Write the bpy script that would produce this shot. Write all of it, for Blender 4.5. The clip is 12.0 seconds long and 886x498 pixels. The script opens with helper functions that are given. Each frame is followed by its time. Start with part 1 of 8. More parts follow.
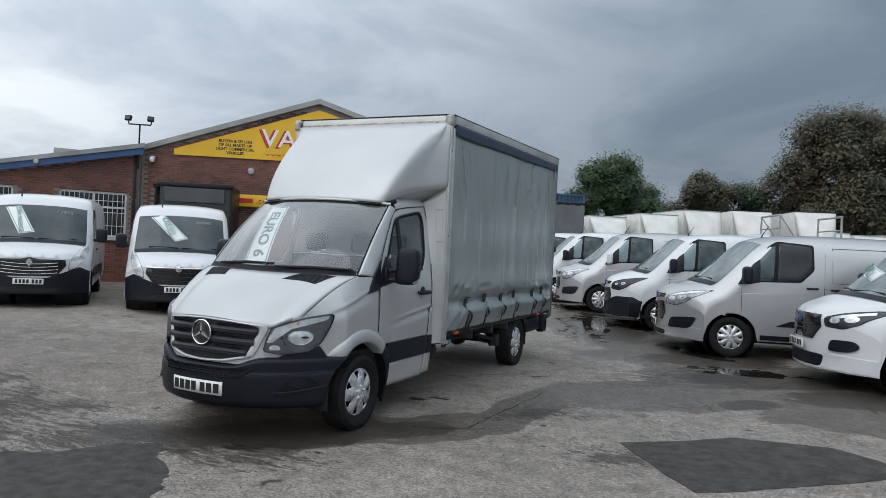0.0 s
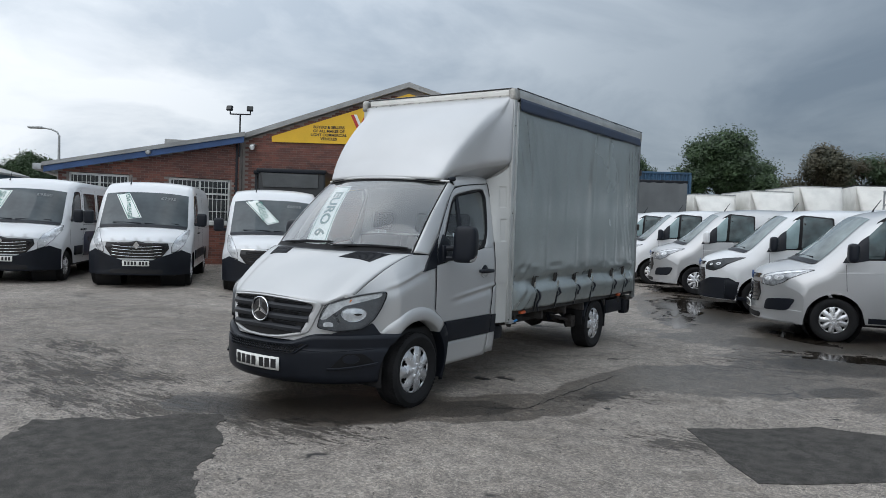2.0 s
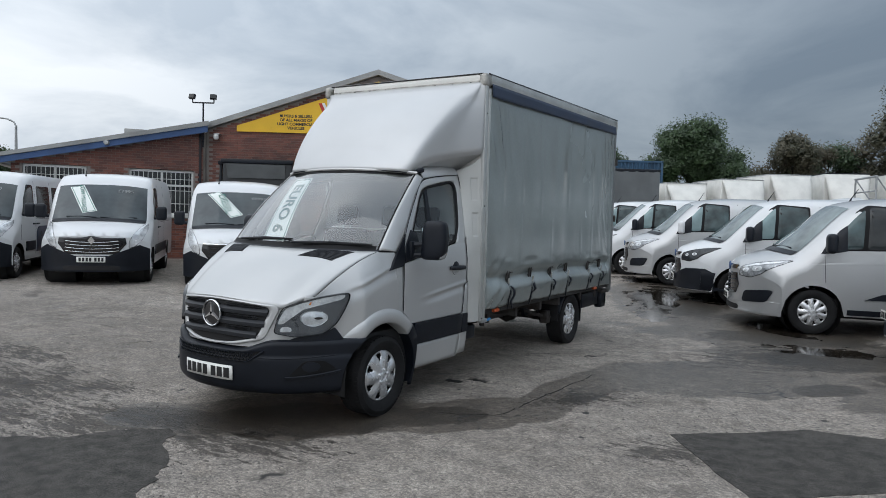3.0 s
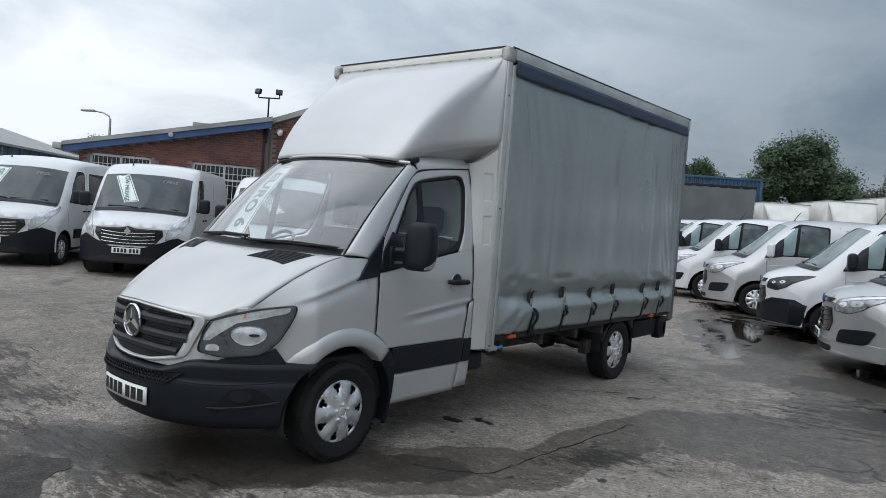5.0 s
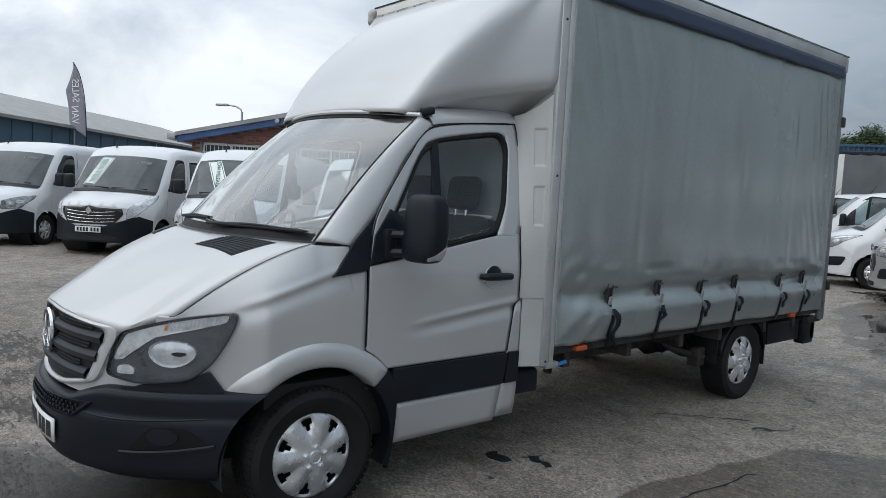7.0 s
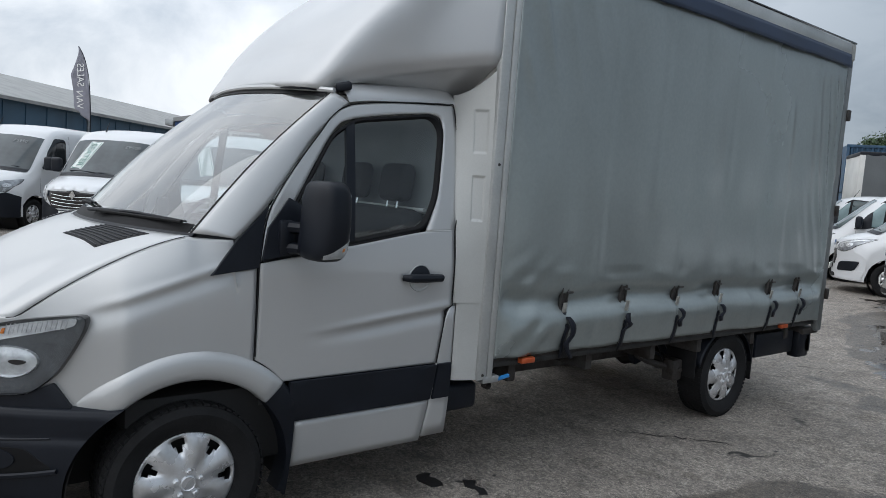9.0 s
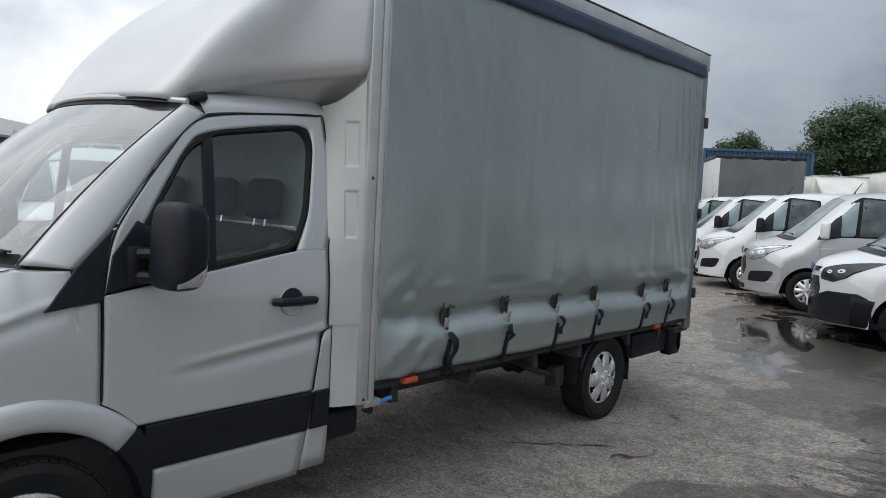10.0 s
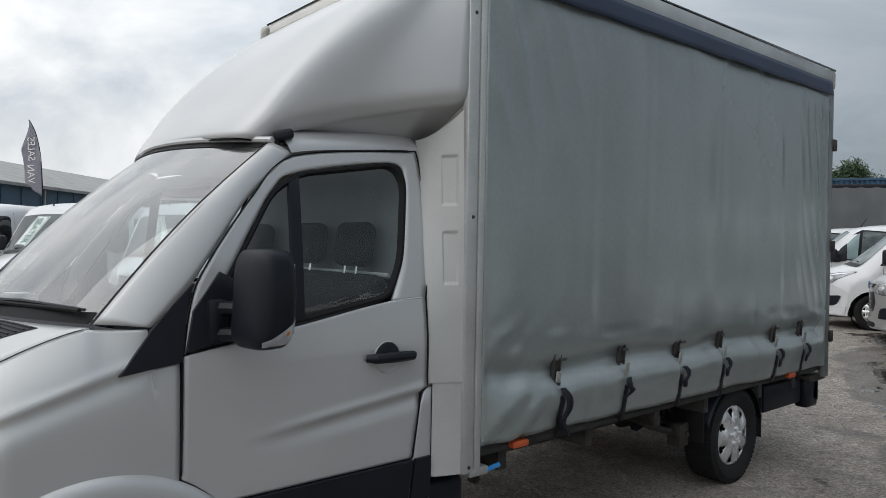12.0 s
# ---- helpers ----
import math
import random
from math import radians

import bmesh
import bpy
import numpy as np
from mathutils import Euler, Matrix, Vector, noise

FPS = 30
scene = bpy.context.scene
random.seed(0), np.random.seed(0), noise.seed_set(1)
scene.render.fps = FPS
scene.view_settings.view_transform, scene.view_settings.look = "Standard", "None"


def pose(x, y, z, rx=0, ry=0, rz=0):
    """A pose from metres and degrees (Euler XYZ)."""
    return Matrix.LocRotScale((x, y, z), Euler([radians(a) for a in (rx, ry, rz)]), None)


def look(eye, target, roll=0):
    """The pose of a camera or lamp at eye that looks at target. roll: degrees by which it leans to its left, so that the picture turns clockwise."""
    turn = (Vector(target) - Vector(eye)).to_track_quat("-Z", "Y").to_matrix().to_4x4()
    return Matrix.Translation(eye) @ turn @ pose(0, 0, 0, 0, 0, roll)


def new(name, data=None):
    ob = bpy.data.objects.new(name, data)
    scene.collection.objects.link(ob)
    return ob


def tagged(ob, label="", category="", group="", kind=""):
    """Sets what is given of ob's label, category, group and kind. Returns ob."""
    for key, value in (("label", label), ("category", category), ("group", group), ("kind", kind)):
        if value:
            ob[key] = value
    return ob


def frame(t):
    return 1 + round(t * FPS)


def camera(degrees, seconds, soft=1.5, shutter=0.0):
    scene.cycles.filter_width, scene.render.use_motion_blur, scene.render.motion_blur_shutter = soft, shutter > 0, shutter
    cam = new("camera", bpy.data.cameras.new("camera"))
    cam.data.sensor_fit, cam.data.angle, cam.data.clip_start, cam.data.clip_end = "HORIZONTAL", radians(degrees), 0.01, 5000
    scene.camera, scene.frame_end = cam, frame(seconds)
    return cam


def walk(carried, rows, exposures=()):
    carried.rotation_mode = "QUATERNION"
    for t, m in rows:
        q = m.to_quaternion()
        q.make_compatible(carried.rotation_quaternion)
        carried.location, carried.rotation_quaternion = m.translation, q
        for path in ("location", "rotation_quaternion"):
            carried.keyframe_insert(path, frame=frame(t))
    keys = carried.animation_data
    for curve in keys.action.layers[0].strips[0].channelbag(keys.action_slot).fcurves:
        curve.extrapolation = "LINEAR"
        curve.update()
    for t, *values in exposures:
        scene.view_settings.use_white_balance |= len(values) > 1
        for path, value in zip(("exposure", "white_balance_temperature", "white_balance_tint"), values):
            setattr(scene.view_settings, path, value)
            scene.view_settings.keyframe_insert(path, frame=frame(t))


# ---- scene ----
cam = camera(65.1, 12.0, soft=0.65)
PATH = [
    (0, (4.383, -4.489, 1.753), (3.521, -2.684, 1.738), 2.7),
    (0.5, (4.568, -4.304, 1.709), (3.491, -2.62, 1.669), 4.2),
    (1, (4.71, -4.279, 1.739), (3.637, -2.594, 1.644), 2.5),
    (1.5, (4.743, -4.251, 1.719), (3.671, -2.565, 1.65), 2.0),
    (2, (4.728, -4.166, 1.712), (3.608, -2.511, 1.637), 2.0),
    (2.5, (4.655, -4.044, 1.718), (3.507, -2.41, 1.613), 0.8),
    (3, (4.522, -3.776, 1.76), (3.468, -2.08, 1.657), 1.6),
    (3.5, (4.531, -3.37, 1.713), (3.375, -1.741, 1.62), 2.2),
    (5.5, (4.303, -1.922, 1.73), (3.041, -0.373, 1.642), 4.4),
    (6, (4.132, -1.537, 1.715), (3.01, 0.118, 1.654), 5.1),
    (6.5, (4.1, -1.142, 1.696), (2.822, 0.394, 1.593), 2.3),
    (7, (3.972, -0.713, 1.692), (2.437, 0.559, 1.536), 3.0),
    (7.5, (3.875, -0.47, 1.692), (2.361, 0.82, 1.478), 3.7),
    (9.5, (3.901, 0.117, 1.711), (2.326, 1.339, 1.547), 4.4),
    (10, (3.803, 0.169, 1.742), (2.455, 1.64, 1.606), 2.9),
    (10.5, (3.764, 0.186, 1.723), (2.564, 1.785, 1.684), 2.3),
    (11, (3.699, 0.205, 1.697), (2.312, 1.643, 1.8), 0.2),
    (11.5, (3.59, 0.233, 1.749), (2.096, 1.56, 1.85), 0.9),
    (12, (3.45, 0.382, 1.721), (1.926, 1.676, 1.704), 1.0),
]
walk(cam, [(t, look(e, g, r)) for t, e, g, r in PATH],
     exposures=((0, -0.05, 6550, 11.5), (7, -0.05, 6550, 11.5), (9.5, 0.02, 6650, 12.5), (10.5, 0.11, 6950, 13), (11, 0.16, 7050, 13), (11.5, 0.04, 7050, 13), (12, -0.10, 6950, 12.5)))

# ==== world, sun, exposure ====
SUN_DIR = Vector((-0.20, -0.60, 0.77))          # towards the brightest cloud, high over the road
ZENITH = 1.75
world = bpy.data.worlds.new("world")
scene.world = world
world.use_nodes = True
wn, wl = world.node_tree.nodes, world.node_tree.links
wn.clear()
w_out = wn.new("ShaderNodeOutputWorld")
w_bg = wn.new("ShaderNodeBackground")
w_sky = wn.new("ShaderNodeTexSky")
w_sky.sky_type = "NISHITA"
w_sky.sun_disc = False
w_sky.sun_elevation = radians(38)
w_sky.sun_rotation = math.atan2(SUN_DIR.x, SUN_DIR.y)
w_sky.dust_density = 3.0
w_co = wn.new("ShaderNodeTexCoord")
# flatten the direction so that the cloud bands lie level and thicken towards the horizon
w_sep = wn.new("ShaderNodeSeparateXYZ")
w_add = wn.new("ShaderNodeMath"); w_add.operation = "ADD"; w_add.inputs[1].default_value = 0.38
w_abs = wn.new("ShaderNodeMath"); w_abs.operation = "ABSOLUTE"
w_div = wn.new("ShaderNodeVectorMath"); w_div.operation = "DIVIDE"
w_com = wn.new("ShaderNodeCombineXYZ")
wl.new(w_co.outputs["Generated"], w_sep.inputs[0])
wl.new(w_sep.outputs["Z"], w_abs.inputs[0])
wl.new(w_abs.outputs[0], w_add.inputs[0])
for k in range(3):
    wl.new(w_add.outputs[0], w_com.inputs[k])
wl.new(w_co.outputs["Generated"], w_div.inputs[0])
wl.new(w_com.outputs[0], w_div.inputs[1])
w_n1 = wn.new("ShaderNodeTexNoise")
w_n1.inputs["Scale"].default_value = 1.7
w_n1.inputs["Detail"].default_value = 7.0
w_n1.inputs["Roughness"].default_value = 0.56
w_n1.inputs["Distortion"].default_value = 0.55
wl.new(w_div.outputs[0], w_n1.inputs["Vector"])
w_ramp = wn.new("ShaderNodeValToRGB")
w_ramp.color_ramp.elements[0].position = 0.37
w_ramp.color_ramp.elements[0].color = (0.49, 0.575, 0.665, 1)
w_ramp.color_ramp.elements[1].position = 0.62
w_ramp.color_ramp.elements[1].color = (0.83, 0.905, 0.97, 1)
wl.new(w_n1.outputs["Fac"], w_ramp.inputs["Fac"])
# broad brightening on the side of the veiled sun
w_dot = wn.new("ShaderNodeVectorMath"); w_dot.operation = "DOT_PRODUCT"
w_dot.inputs[1].default_value = Vector((-0.58, -0.78, 0.22)).normalized()
wl.new(w_co.outputs["Generated"], w_dot.inputs[0])
w_map = wn.new("ShaderNodeMapRange")
w_map.interpolation_type = "SMOOTHSTEP"
w_map.inputs["From Min"].default_value = -0.74
w_map.inputs["From Max"].default_value = 0.28
w_map.inputs["To Min"].default_value = 0.36
w_map.inputs["To Max"].default_value = 1.15
wl.new(w_dot.outputs["Value"], w_map.inputs["Value"])
w_mul = wn.new("ShaderNodeVectorMath"); w_mul.operation = "SCALE"
# an overcast sky is brighter overhead than at the horizon
w_zen = wn.new("ShaderNodeMapRange")
w_zen.inputs["From Min"].default_value, w_zen.inputs["From Max"].default_value = 0.12, 0.85
w_zen.inputs["To Min"].default_value, w_zen.inputs["To Max"].default_value = 1.0, ZENITH
wl.new(w_sep.outputs["Z"], w_zen.inputs["Value"])
w_both = wn.new("ShaderNodeMath"); w_both.operation = "MULTIPLY"
wl.new(w_map.outputs[0], w_both.inputs[0])
wl.new(w_zen.outputs[0], w_both.inputs[1])
# the thicker cloud away from the sun is bluer
w_cold = wn.new("ShaderNodeMapRange")
w_cold.inputs["From Min"].default_value, w_cold.inputs["From Max"].default_value = -0.62, 0.10
wl.new(w_dot.outputs["Value"], w_cold.inputs["Value"])
w_hue = wn.new("ShaderNodeMixRGB")
w_hue.inputs["Color1"].default_value = (0.90, 1.0, 1.09, 1)
w_hue.inputs["Color2"].default_value = (1.015, 1.0, 0.985, 1)
wl.new(w_cold.outputs[0], w_hue.inputs["Fac"])
w_tint = wn.new("ShaderNodeMixRGB"); w_tint.blend_type = "MULTIPLY"; w_tint.inputs["Fac"].default_value = 1.0
wl.new(w_ramp.outputs["Color"], w_tint.inputs["Color1"])
wl.new(w_hue.outputs["Color"], w_tint.inputs["Color2"])
wl.new(w_tint.outputs["Color"], w_mul.inputs[0])
wl.new(w_both.outputs[0], w_mul.inputs["Scale"])
w_skys = wn.new("ShaderNodeVectorMath"); w_skys.operation = "SCALE"
w_skys.inputs["Scale"].default_value = 0.010
wl.new(w_sky.outputs["Color"], w_skys.inputs[0])
w_sum = wn.new("ShaderNodeVectorMath"); w_sum.operation = "ADD"
wl.new(w_mul.outputs[0], w_sum.inputs[0])
wl.new(w_skys.outputs[0], w_sum.inputs[1])
wl.new(w_sum.outputs[0], w_bg.inputs["Color"])
w_bg.inputs["Strength"].default_value = 0.95
wl.new(w_bg.outputs[0], w_out.inputs["Surface"])

sun_data = bpy.data.lights.new("sun", "SUN")
sun_data.energy, sun_data.angle, sun_data.color = 0.50, radians(50), (0.96, 0.98, 1.0)
sun = new("sun", sun_data)
sun.matrix_world = look(SUN_DIR * 40, (0, 0, 0))
scene.view_settings.exposure = 0.0

# ==== materials ====
MATS = {}


def mat(name, base, rough=0.5, metal=0.0, var=0.12, scale=3.0, fine=60.0, bump=0.0, coat=0.0,
        trans=0.0, emit=0.0, dark=None, rvar=0.1, bump_scale=None, grit=0.72, spec=0.5):
    """A Principled surface with broad stains and fine grain; dark: the colour of the stains."""
    if name in MATS:
        return MATS[name]
    m = bpy.data.materials.new(name)
    m.use_nodes = True
    nt = m.node_tree
    p = nt.nodes["Principled BSDF"]
    p.inputs["Roughness"].default_value = rough
    p.inputs["Metallic"].default_value = metal
    p.inputs["Specular IOR Level"].default_value = spec
    p.inputs["Coat Weight"].default_value = coat
    p.inputs["Coat Roughness"].default_value = 0.06
    p.inputs["Transmission Weight"].default_value = trans
    co = nt.nodes.new("ShaderNodeTexCoord")
    n1 = nt.nodes.new("ShaderNodeTexNoise")
    n1.inputs["Scale"].default_value = scale
    n1.inputs["Detail"].default_value = 6
    n2 = nt.nodes.new("ShaderNodeTexNoise")
    n2.inputs["Scale"].default_value = fine
    n2.inputs["Detail"].default_value = 3
    nt.links.new(co.outputs["Object"], n1.inputs["Vector"])
    nt.links.new(co.outputs["Object"], n2.inputs["Vector"])
    d = dark or tuple(c * (1 - var) for c in base)
    l = tuple(min(1, c * (1 + var * 0.5)) for c in base)
    r1 = nt.nodes.new("ShaderNodeValToRGB")
    r1.color_ramp.elements[0].position, r1.color_ramp.elements[1].position = 0.33, 0.62
    r1.color_ramp.elements[0].color, r1.color_ramp.elements[1].color = (*d, 1), (*l, 1)
    nt.links.new(n1.outputs["Fac"], r1.inputs["Fac"])
    mx = nt.nodes.new("ShaderNodeMixRGB")
    mx.blend_type = "MULTIPLY"
    mx.inputs["Fac"].default_value = min(1.0, var * 2.5)
    r2 = nt.nodes.new("ShaderNodeValToRGB")
    r2.color_ramp.elements[0].position, r2.color_ramp.elements[1].position = 0.3, 0.7
    r2.color_ramp.elements[0].color, r2.color_ramp.elements[1].color = (grit, grit, grit, 1), (1, 1, 1, 1)
    nt.links.new(n2.outputs["Fac"], r2.inputs["Fac"])
    nt.links.new(r1.outputs["Color"], mx.inputs["Color1"])
    nt.links.new(r2.outputs["Color"], mx.inputs["Color2"])
    nt.links.new(mx.outputs["Color"], p.inputs["Base Color"])
    if rvar:
        mr = nt.nodes.new("ShaderNodeMapRange")
        mr.inputs["To Min"].default_value = max(0.02, rough - rvar)
        mr.inputs["To Max"].default_value = min(1, rough + rvar)
        nt.links.new(n1.outputs["Fac"], mr.inputs["Value"])
        nt.links.new(mr.outputs[0], p.inputs["Roughness"])
    if bump:
        b = nt.nodes.new("ShaderNodeBump")
        b.inputs["Strength"].default_value = bump
        b.inputs["Distance"].default_value = 0.01
        src = n2
        if bump_scale:
            src = nt.nodes.new("ShaderNodeTexNoise")
            src.inputs["Scale"].default_value = bump_scale
            src.inputs["Detail"].default_value = 4
            nt.links.new(co.outputs["Object"], src.inputs["Vector"])
        nt.links.new(src.outputs["Fac"], b.inputs["Height"])
        nt.links.new(b.outputs[0], p.inputs["Normal"])
    if emit:
        p.inputs["Emission Color"].default_value = (*base, 1)
        p.inputs["Emission Strength"].default_value = emit
    MATS[name] = m
    return m


def glass(name, tint, rough=0.0, film=0.0, gain=1.0, power=4.0):
    """Thin pane: clear tinted sheet with a mirror-like gloss and a light film of dust."""
    if name in MATS:
        return MATS[name]
    m = bpy.data.materials.new(name)
    m.use_nodes = True
    nt = m.node_tree
    nt.nodes.clear()
    out = nt.nodes.new("ShaderNodeOutputMaterial")
    tr = nt.nodes.new("ShaderNodeBsdfTransparent")
    tr.inputs["Color"].default_value = (*tint, 1)
    base = tr.outputs[0]
    if film:
        df = nt.nodes.new("ShaderNodeBsdfDiffuse")
        df.inputs["Color"].default_value = (0.62, 0.65, 0.67, 1)
        co = nt.nodes.new("ShaderNodeTexCoord")
        no = nt.nodes.new("ShaderNodeTexNoise")
        no.inputs["Scale"].default_value = 2.2
        no.inputs["Detail"].default_value = 7
        mr = nt.nodes.new("ShaderNodeMapRange")
        mr.inputs["From Min"].default_value, mr.inputs["From Max"].default_value = 0.3, 0.7
        mr.inputs["To Min"].default_value, mr.inputs["To Max"].default_value = film * 0.5, film * 1.5
        ms = nt.nodes.new("ShaderNodeMixShader")
        nt.links.new(co.outputs["Object"], no.inputs["Vector"])
        nt.links.new(no.outputs["Fac"], mr.inputs["Value"])
        nt.links.new(mr.outputs[0], ms.inputs[0])
        nt.links.new(tr.outputs[0], ms.inputs[1])
        nt.links.new(df.outputs[0], ms.inputs[2])
        base = ms.outputs[0]
    gl = nt.nodes.new("ShaderNodeBsdfGlossy")
    gl.inputs["Roughness"].default_value = rough
    lw = nt.nodes.new("ShaderNodeLayerWeight")
    lw.inputs["Blend"].default_value = 0.5
    pw = nt.nodes.new("ShaderNodeMath")
    pw.operation = "POWER"
    pw.inputs[1].default_value = power
    nt.links.new(lw.outputs["Facing"], pw.inputs[0])
    ml = nt.nodes.new("ShaderNodeMath")
    ml.operation = "MULTIPLY_ADD"
    ml.inputs[1].default_value = 0.92
    ml.inputs[2].default_value = 0.045 * gain
    ml.use_clamp = True
    nt.links.new(pw.outputs[0], ml.inputs[0])
    mx = nt.nodes.new("ShaderNodeMixShader")
    nt.links.new(ml.outputs[0], mx.inputs[0])
    nt.links.new(base, mx.inputs[1])
    nt.links.new(gl.outputs[0], mx.inputs[2])
    nt.links.new(mx.outputs[0], out.inputs[0])
    MATS[name] = m
    return m


SILVER = mat("silver_paint", (0.525, 0.53, 0.53), 0.36, 0.36, var=0.05, scale=1.2, fine=400, coat=0.45, rvar=0.05)
SILVER_GRP = mat("silver_grp", (0.55, 0.555, 0.56), 0.40, 0.36, var=0.05, scale=1.5, fine=300, coat=0.4, rvar=0.06)
PALE_GRP = mat("pale_grp", (0.50, 0.505, 0.49), 0.45, 0.15, var=0.08, scale=2.5, fine=120, coat=0.15)
GRILLE = mat("grille_plastic", (0.030, 0.032, 0.037), 0.5, var=0.15, fine=200, spec=0.3)
WHITE = mat("white_paint", (0.70, 0.71, 0.72), 0.32, 0.0, var=0.05, scale=1.0, fine=200, coat=0.5, rvar=0.08)
CREAM = mat("white_grp", (0.72, 0.71, 0.67), 0.42, 0.0, var=0.10, scale=2.0, fine=90, coat=0.2)
BLACK = mat("black_plastic", (0.0095, 0.0120, 0.0180), 0.42, 0.0, var=0.25, scale=4, fine=300, bump=0.05, rvar=0.1, spec=0.27)
# near black for gaps and hollows; also paints the doorway's unlit inside
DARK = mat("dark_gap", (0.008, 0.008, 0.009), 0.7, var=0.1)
GLOSSBLK = mat("gloss_black", (0.012, 0.012, 0.014), 0.12, var=0.1, coat=0.5, rvar=0.03)
RUBBER = mat("tyre_rubber", (0.015, 0.015, 0.016), 0.75, var=0.35, scale=8, fine=120, bump=0.15, spec=0.25)
CHROME = mat("chrome", (0.80, 0.81, 0.82), 0.10, 1.0, var=0.05, rvar=0.05)
CAPSIL = mat("wheel_silver", (0.74, 0.75, 0.77), 0.27, 0.6, var=0.10, scale=9, fine=80, dark=(0.52, 0.52, 0.52))
ALLOY = mat("aluminium", (0.62, 0.62, 0.60), 0.38, 0.7, var=0.14, scale=3, fine=90)
STEEL = mat("dirty_steel", (0.055, 0.052, 0.05), 0.65, 0.3, var=0.5, scale=9, fine=70, bump=0.2, dark=(0.03, 0.022, 0.018))
RUST = mat("rusty_steel", (0.10, 0.06, 0.045), 0.75, 0.2, var=0.4, scale=12, fine=80, bump=0.2)
LAMPGLASS = glass("lamp_glass", (0.93, 0.95, 0.96), 0.02)
SCREEN = glass("windscreen_glass", (0.83, 0.88, 0.88), 0.0, 0.055, 1.9, 2.15)
SIDEGLASS = glass("side_glass", (0.70, 0.76, 0.77), 0.0, 0.012, 1.7)
TINT = mat("tinted_glass", (0.022, 0.026, 0.028), 0.06, var=0.4, scale=1.6, fine=8, rvar=0.03, spec=0.45)
TINTGREEN = mat("green_glass", (0.19, 0.275, 0.285), 0.05, var=0.3, scale=1.6, fine=4, rvar=0.03, spec=0.5)
TEALDARK = mat("dark_green_glass", (0.060, 0.095, 0.10), 0.05, var=0.5, scale=2.0, fine=4, rvar=0.03, spec=0.5)
VANSCREEN = mat("van_windscreen_glass", (0.062, 0.076, 0.082), 0.06, var=0.35, scale=1.4, fine=6, rvar=0.03, spec=0.5)
# opaque green glass, base colour raised to paint in the sky's reflection
SKYSCREEN = mat("sky_toned_windscreen_glass", (0.19, 0.235, 0.24), 0.05, var=0.4, scale=1.8, fine=6, rvar=0.03, spec=0.6)
SEAMGREY = mat("seam_shadow", (0.05, 0.052, 0.055), 0.7, var=0.1)
SEAL = mat("black_rubber_seal", (0.008, 0.008, 0.009), 0.6, var=0.1, spec=0.2)
BULKHEAD = mat("grey_trim", (0.32, 0.325, 0.33), 0.7, var=0.12, scale=3, fine=120)
REFLECT = mat("lamp_reflector", (0.80, 0.82, 0.84), 0.22, 0.45, var=0.25, scale=14, fine=60)
AMBER = mat("amber_lens", (0.75, 0.22, 0.04), 0.2, var=0.1)
REDLENS = mat("red_lens", (0.5, 0.03, 0.02), 0.2, var=0.1)
PLATE = mat("plate_white", (0.80, 0.80, 0.76), 0.35, var=0.06)
INK = mat("black_ink", (0.015, 0.015, 0.016), 0.5, var=0.1)
POSTER = mat("poster_white", (0.82, 0.85, 0.82), 0.5, var=0.04)
TEAL = mat("poster_teal", (0.012, 0.15, 0.12), 0.5, var=0.06)
PRICE = mat("price_paint", (0.28, 0.295, 0.30), 0.6, var=0.05)
SEATC = mat("seat_fabric", (0.016, 0.016, 0.018), 0.9, var=0.3, fine=60)
DASH = mat("dash_plastic", (0.042, 0.043, 0.046), 0.6, var=0.15, fine=60)
YELLOW = mat("sign_yellow", (0.80, 0.47, 0.02), 0.45, var=0.08, scale=1.5, fine=30)
SIGNRED = mat("sign_red", (0.50, 0.03, 0.02), 0.45, var=0.08)
SIGNWHITE = mat("sign_white", (0.80, 0.80, 0.78), 0.45, var=0.05)
BLUEFASCIA = mat("blue_fascia", (0.045, 0.10, 0.24), 0.5, var=0.2, scale=2, fine=40)
ROOFGREY = mat("roof_sheet", (0.34, 0.34, 0.33), 0.6, var=0.2, scale=1, fine=30)
NAVYWALL = mat("blue_cladding", (0.05, 0.11, 0.17), 0.5, var=0.15, scale=0.6, fine=20)
GALV = mat("galvanised", (0.42, 0.43, 0.43), 0.45, 0.6, var=0.2, scale=5, fine=60)
CONTBLUE = mat("container_blue", (0.030, 0.085, 0.155), 0.55, var=0.25, scale=1, fine=20, dark=(0.025, 0.065, 0.115))
MORTAR = mat("mortar", (0.27, 0.24, 0.22), 0.9, var=0.2, fine=60, bump=0.2)
FRAMEWHITE = mat("window_white", (0.72, 0.72, 0.70), 0.45, var=0.08)
STRAPCLOTH = mat("strap_webbing", (0.012, 0.014, 0.022), 0.6, var=0.2, scale=8, fine=200, spec=0.25)
NAVYCLOTH = mat("navy_valance", (0.020, 0.034, 0.070), 0.5, var=0.2, scale=2, fine=120)
FLAG = mat("flag_cloth", (0.27, 0.27, 0.315), 0.8, var=0.12, scale=3, fine=90)
BLUESTRAP = mat("blue_plastic", (0.02, 0.22, 0.55), 0.4, var=0.1)
ORANGE = mat("orange_plastic", (0.55, 0.10, 0.03), 0.4, var=0.15)


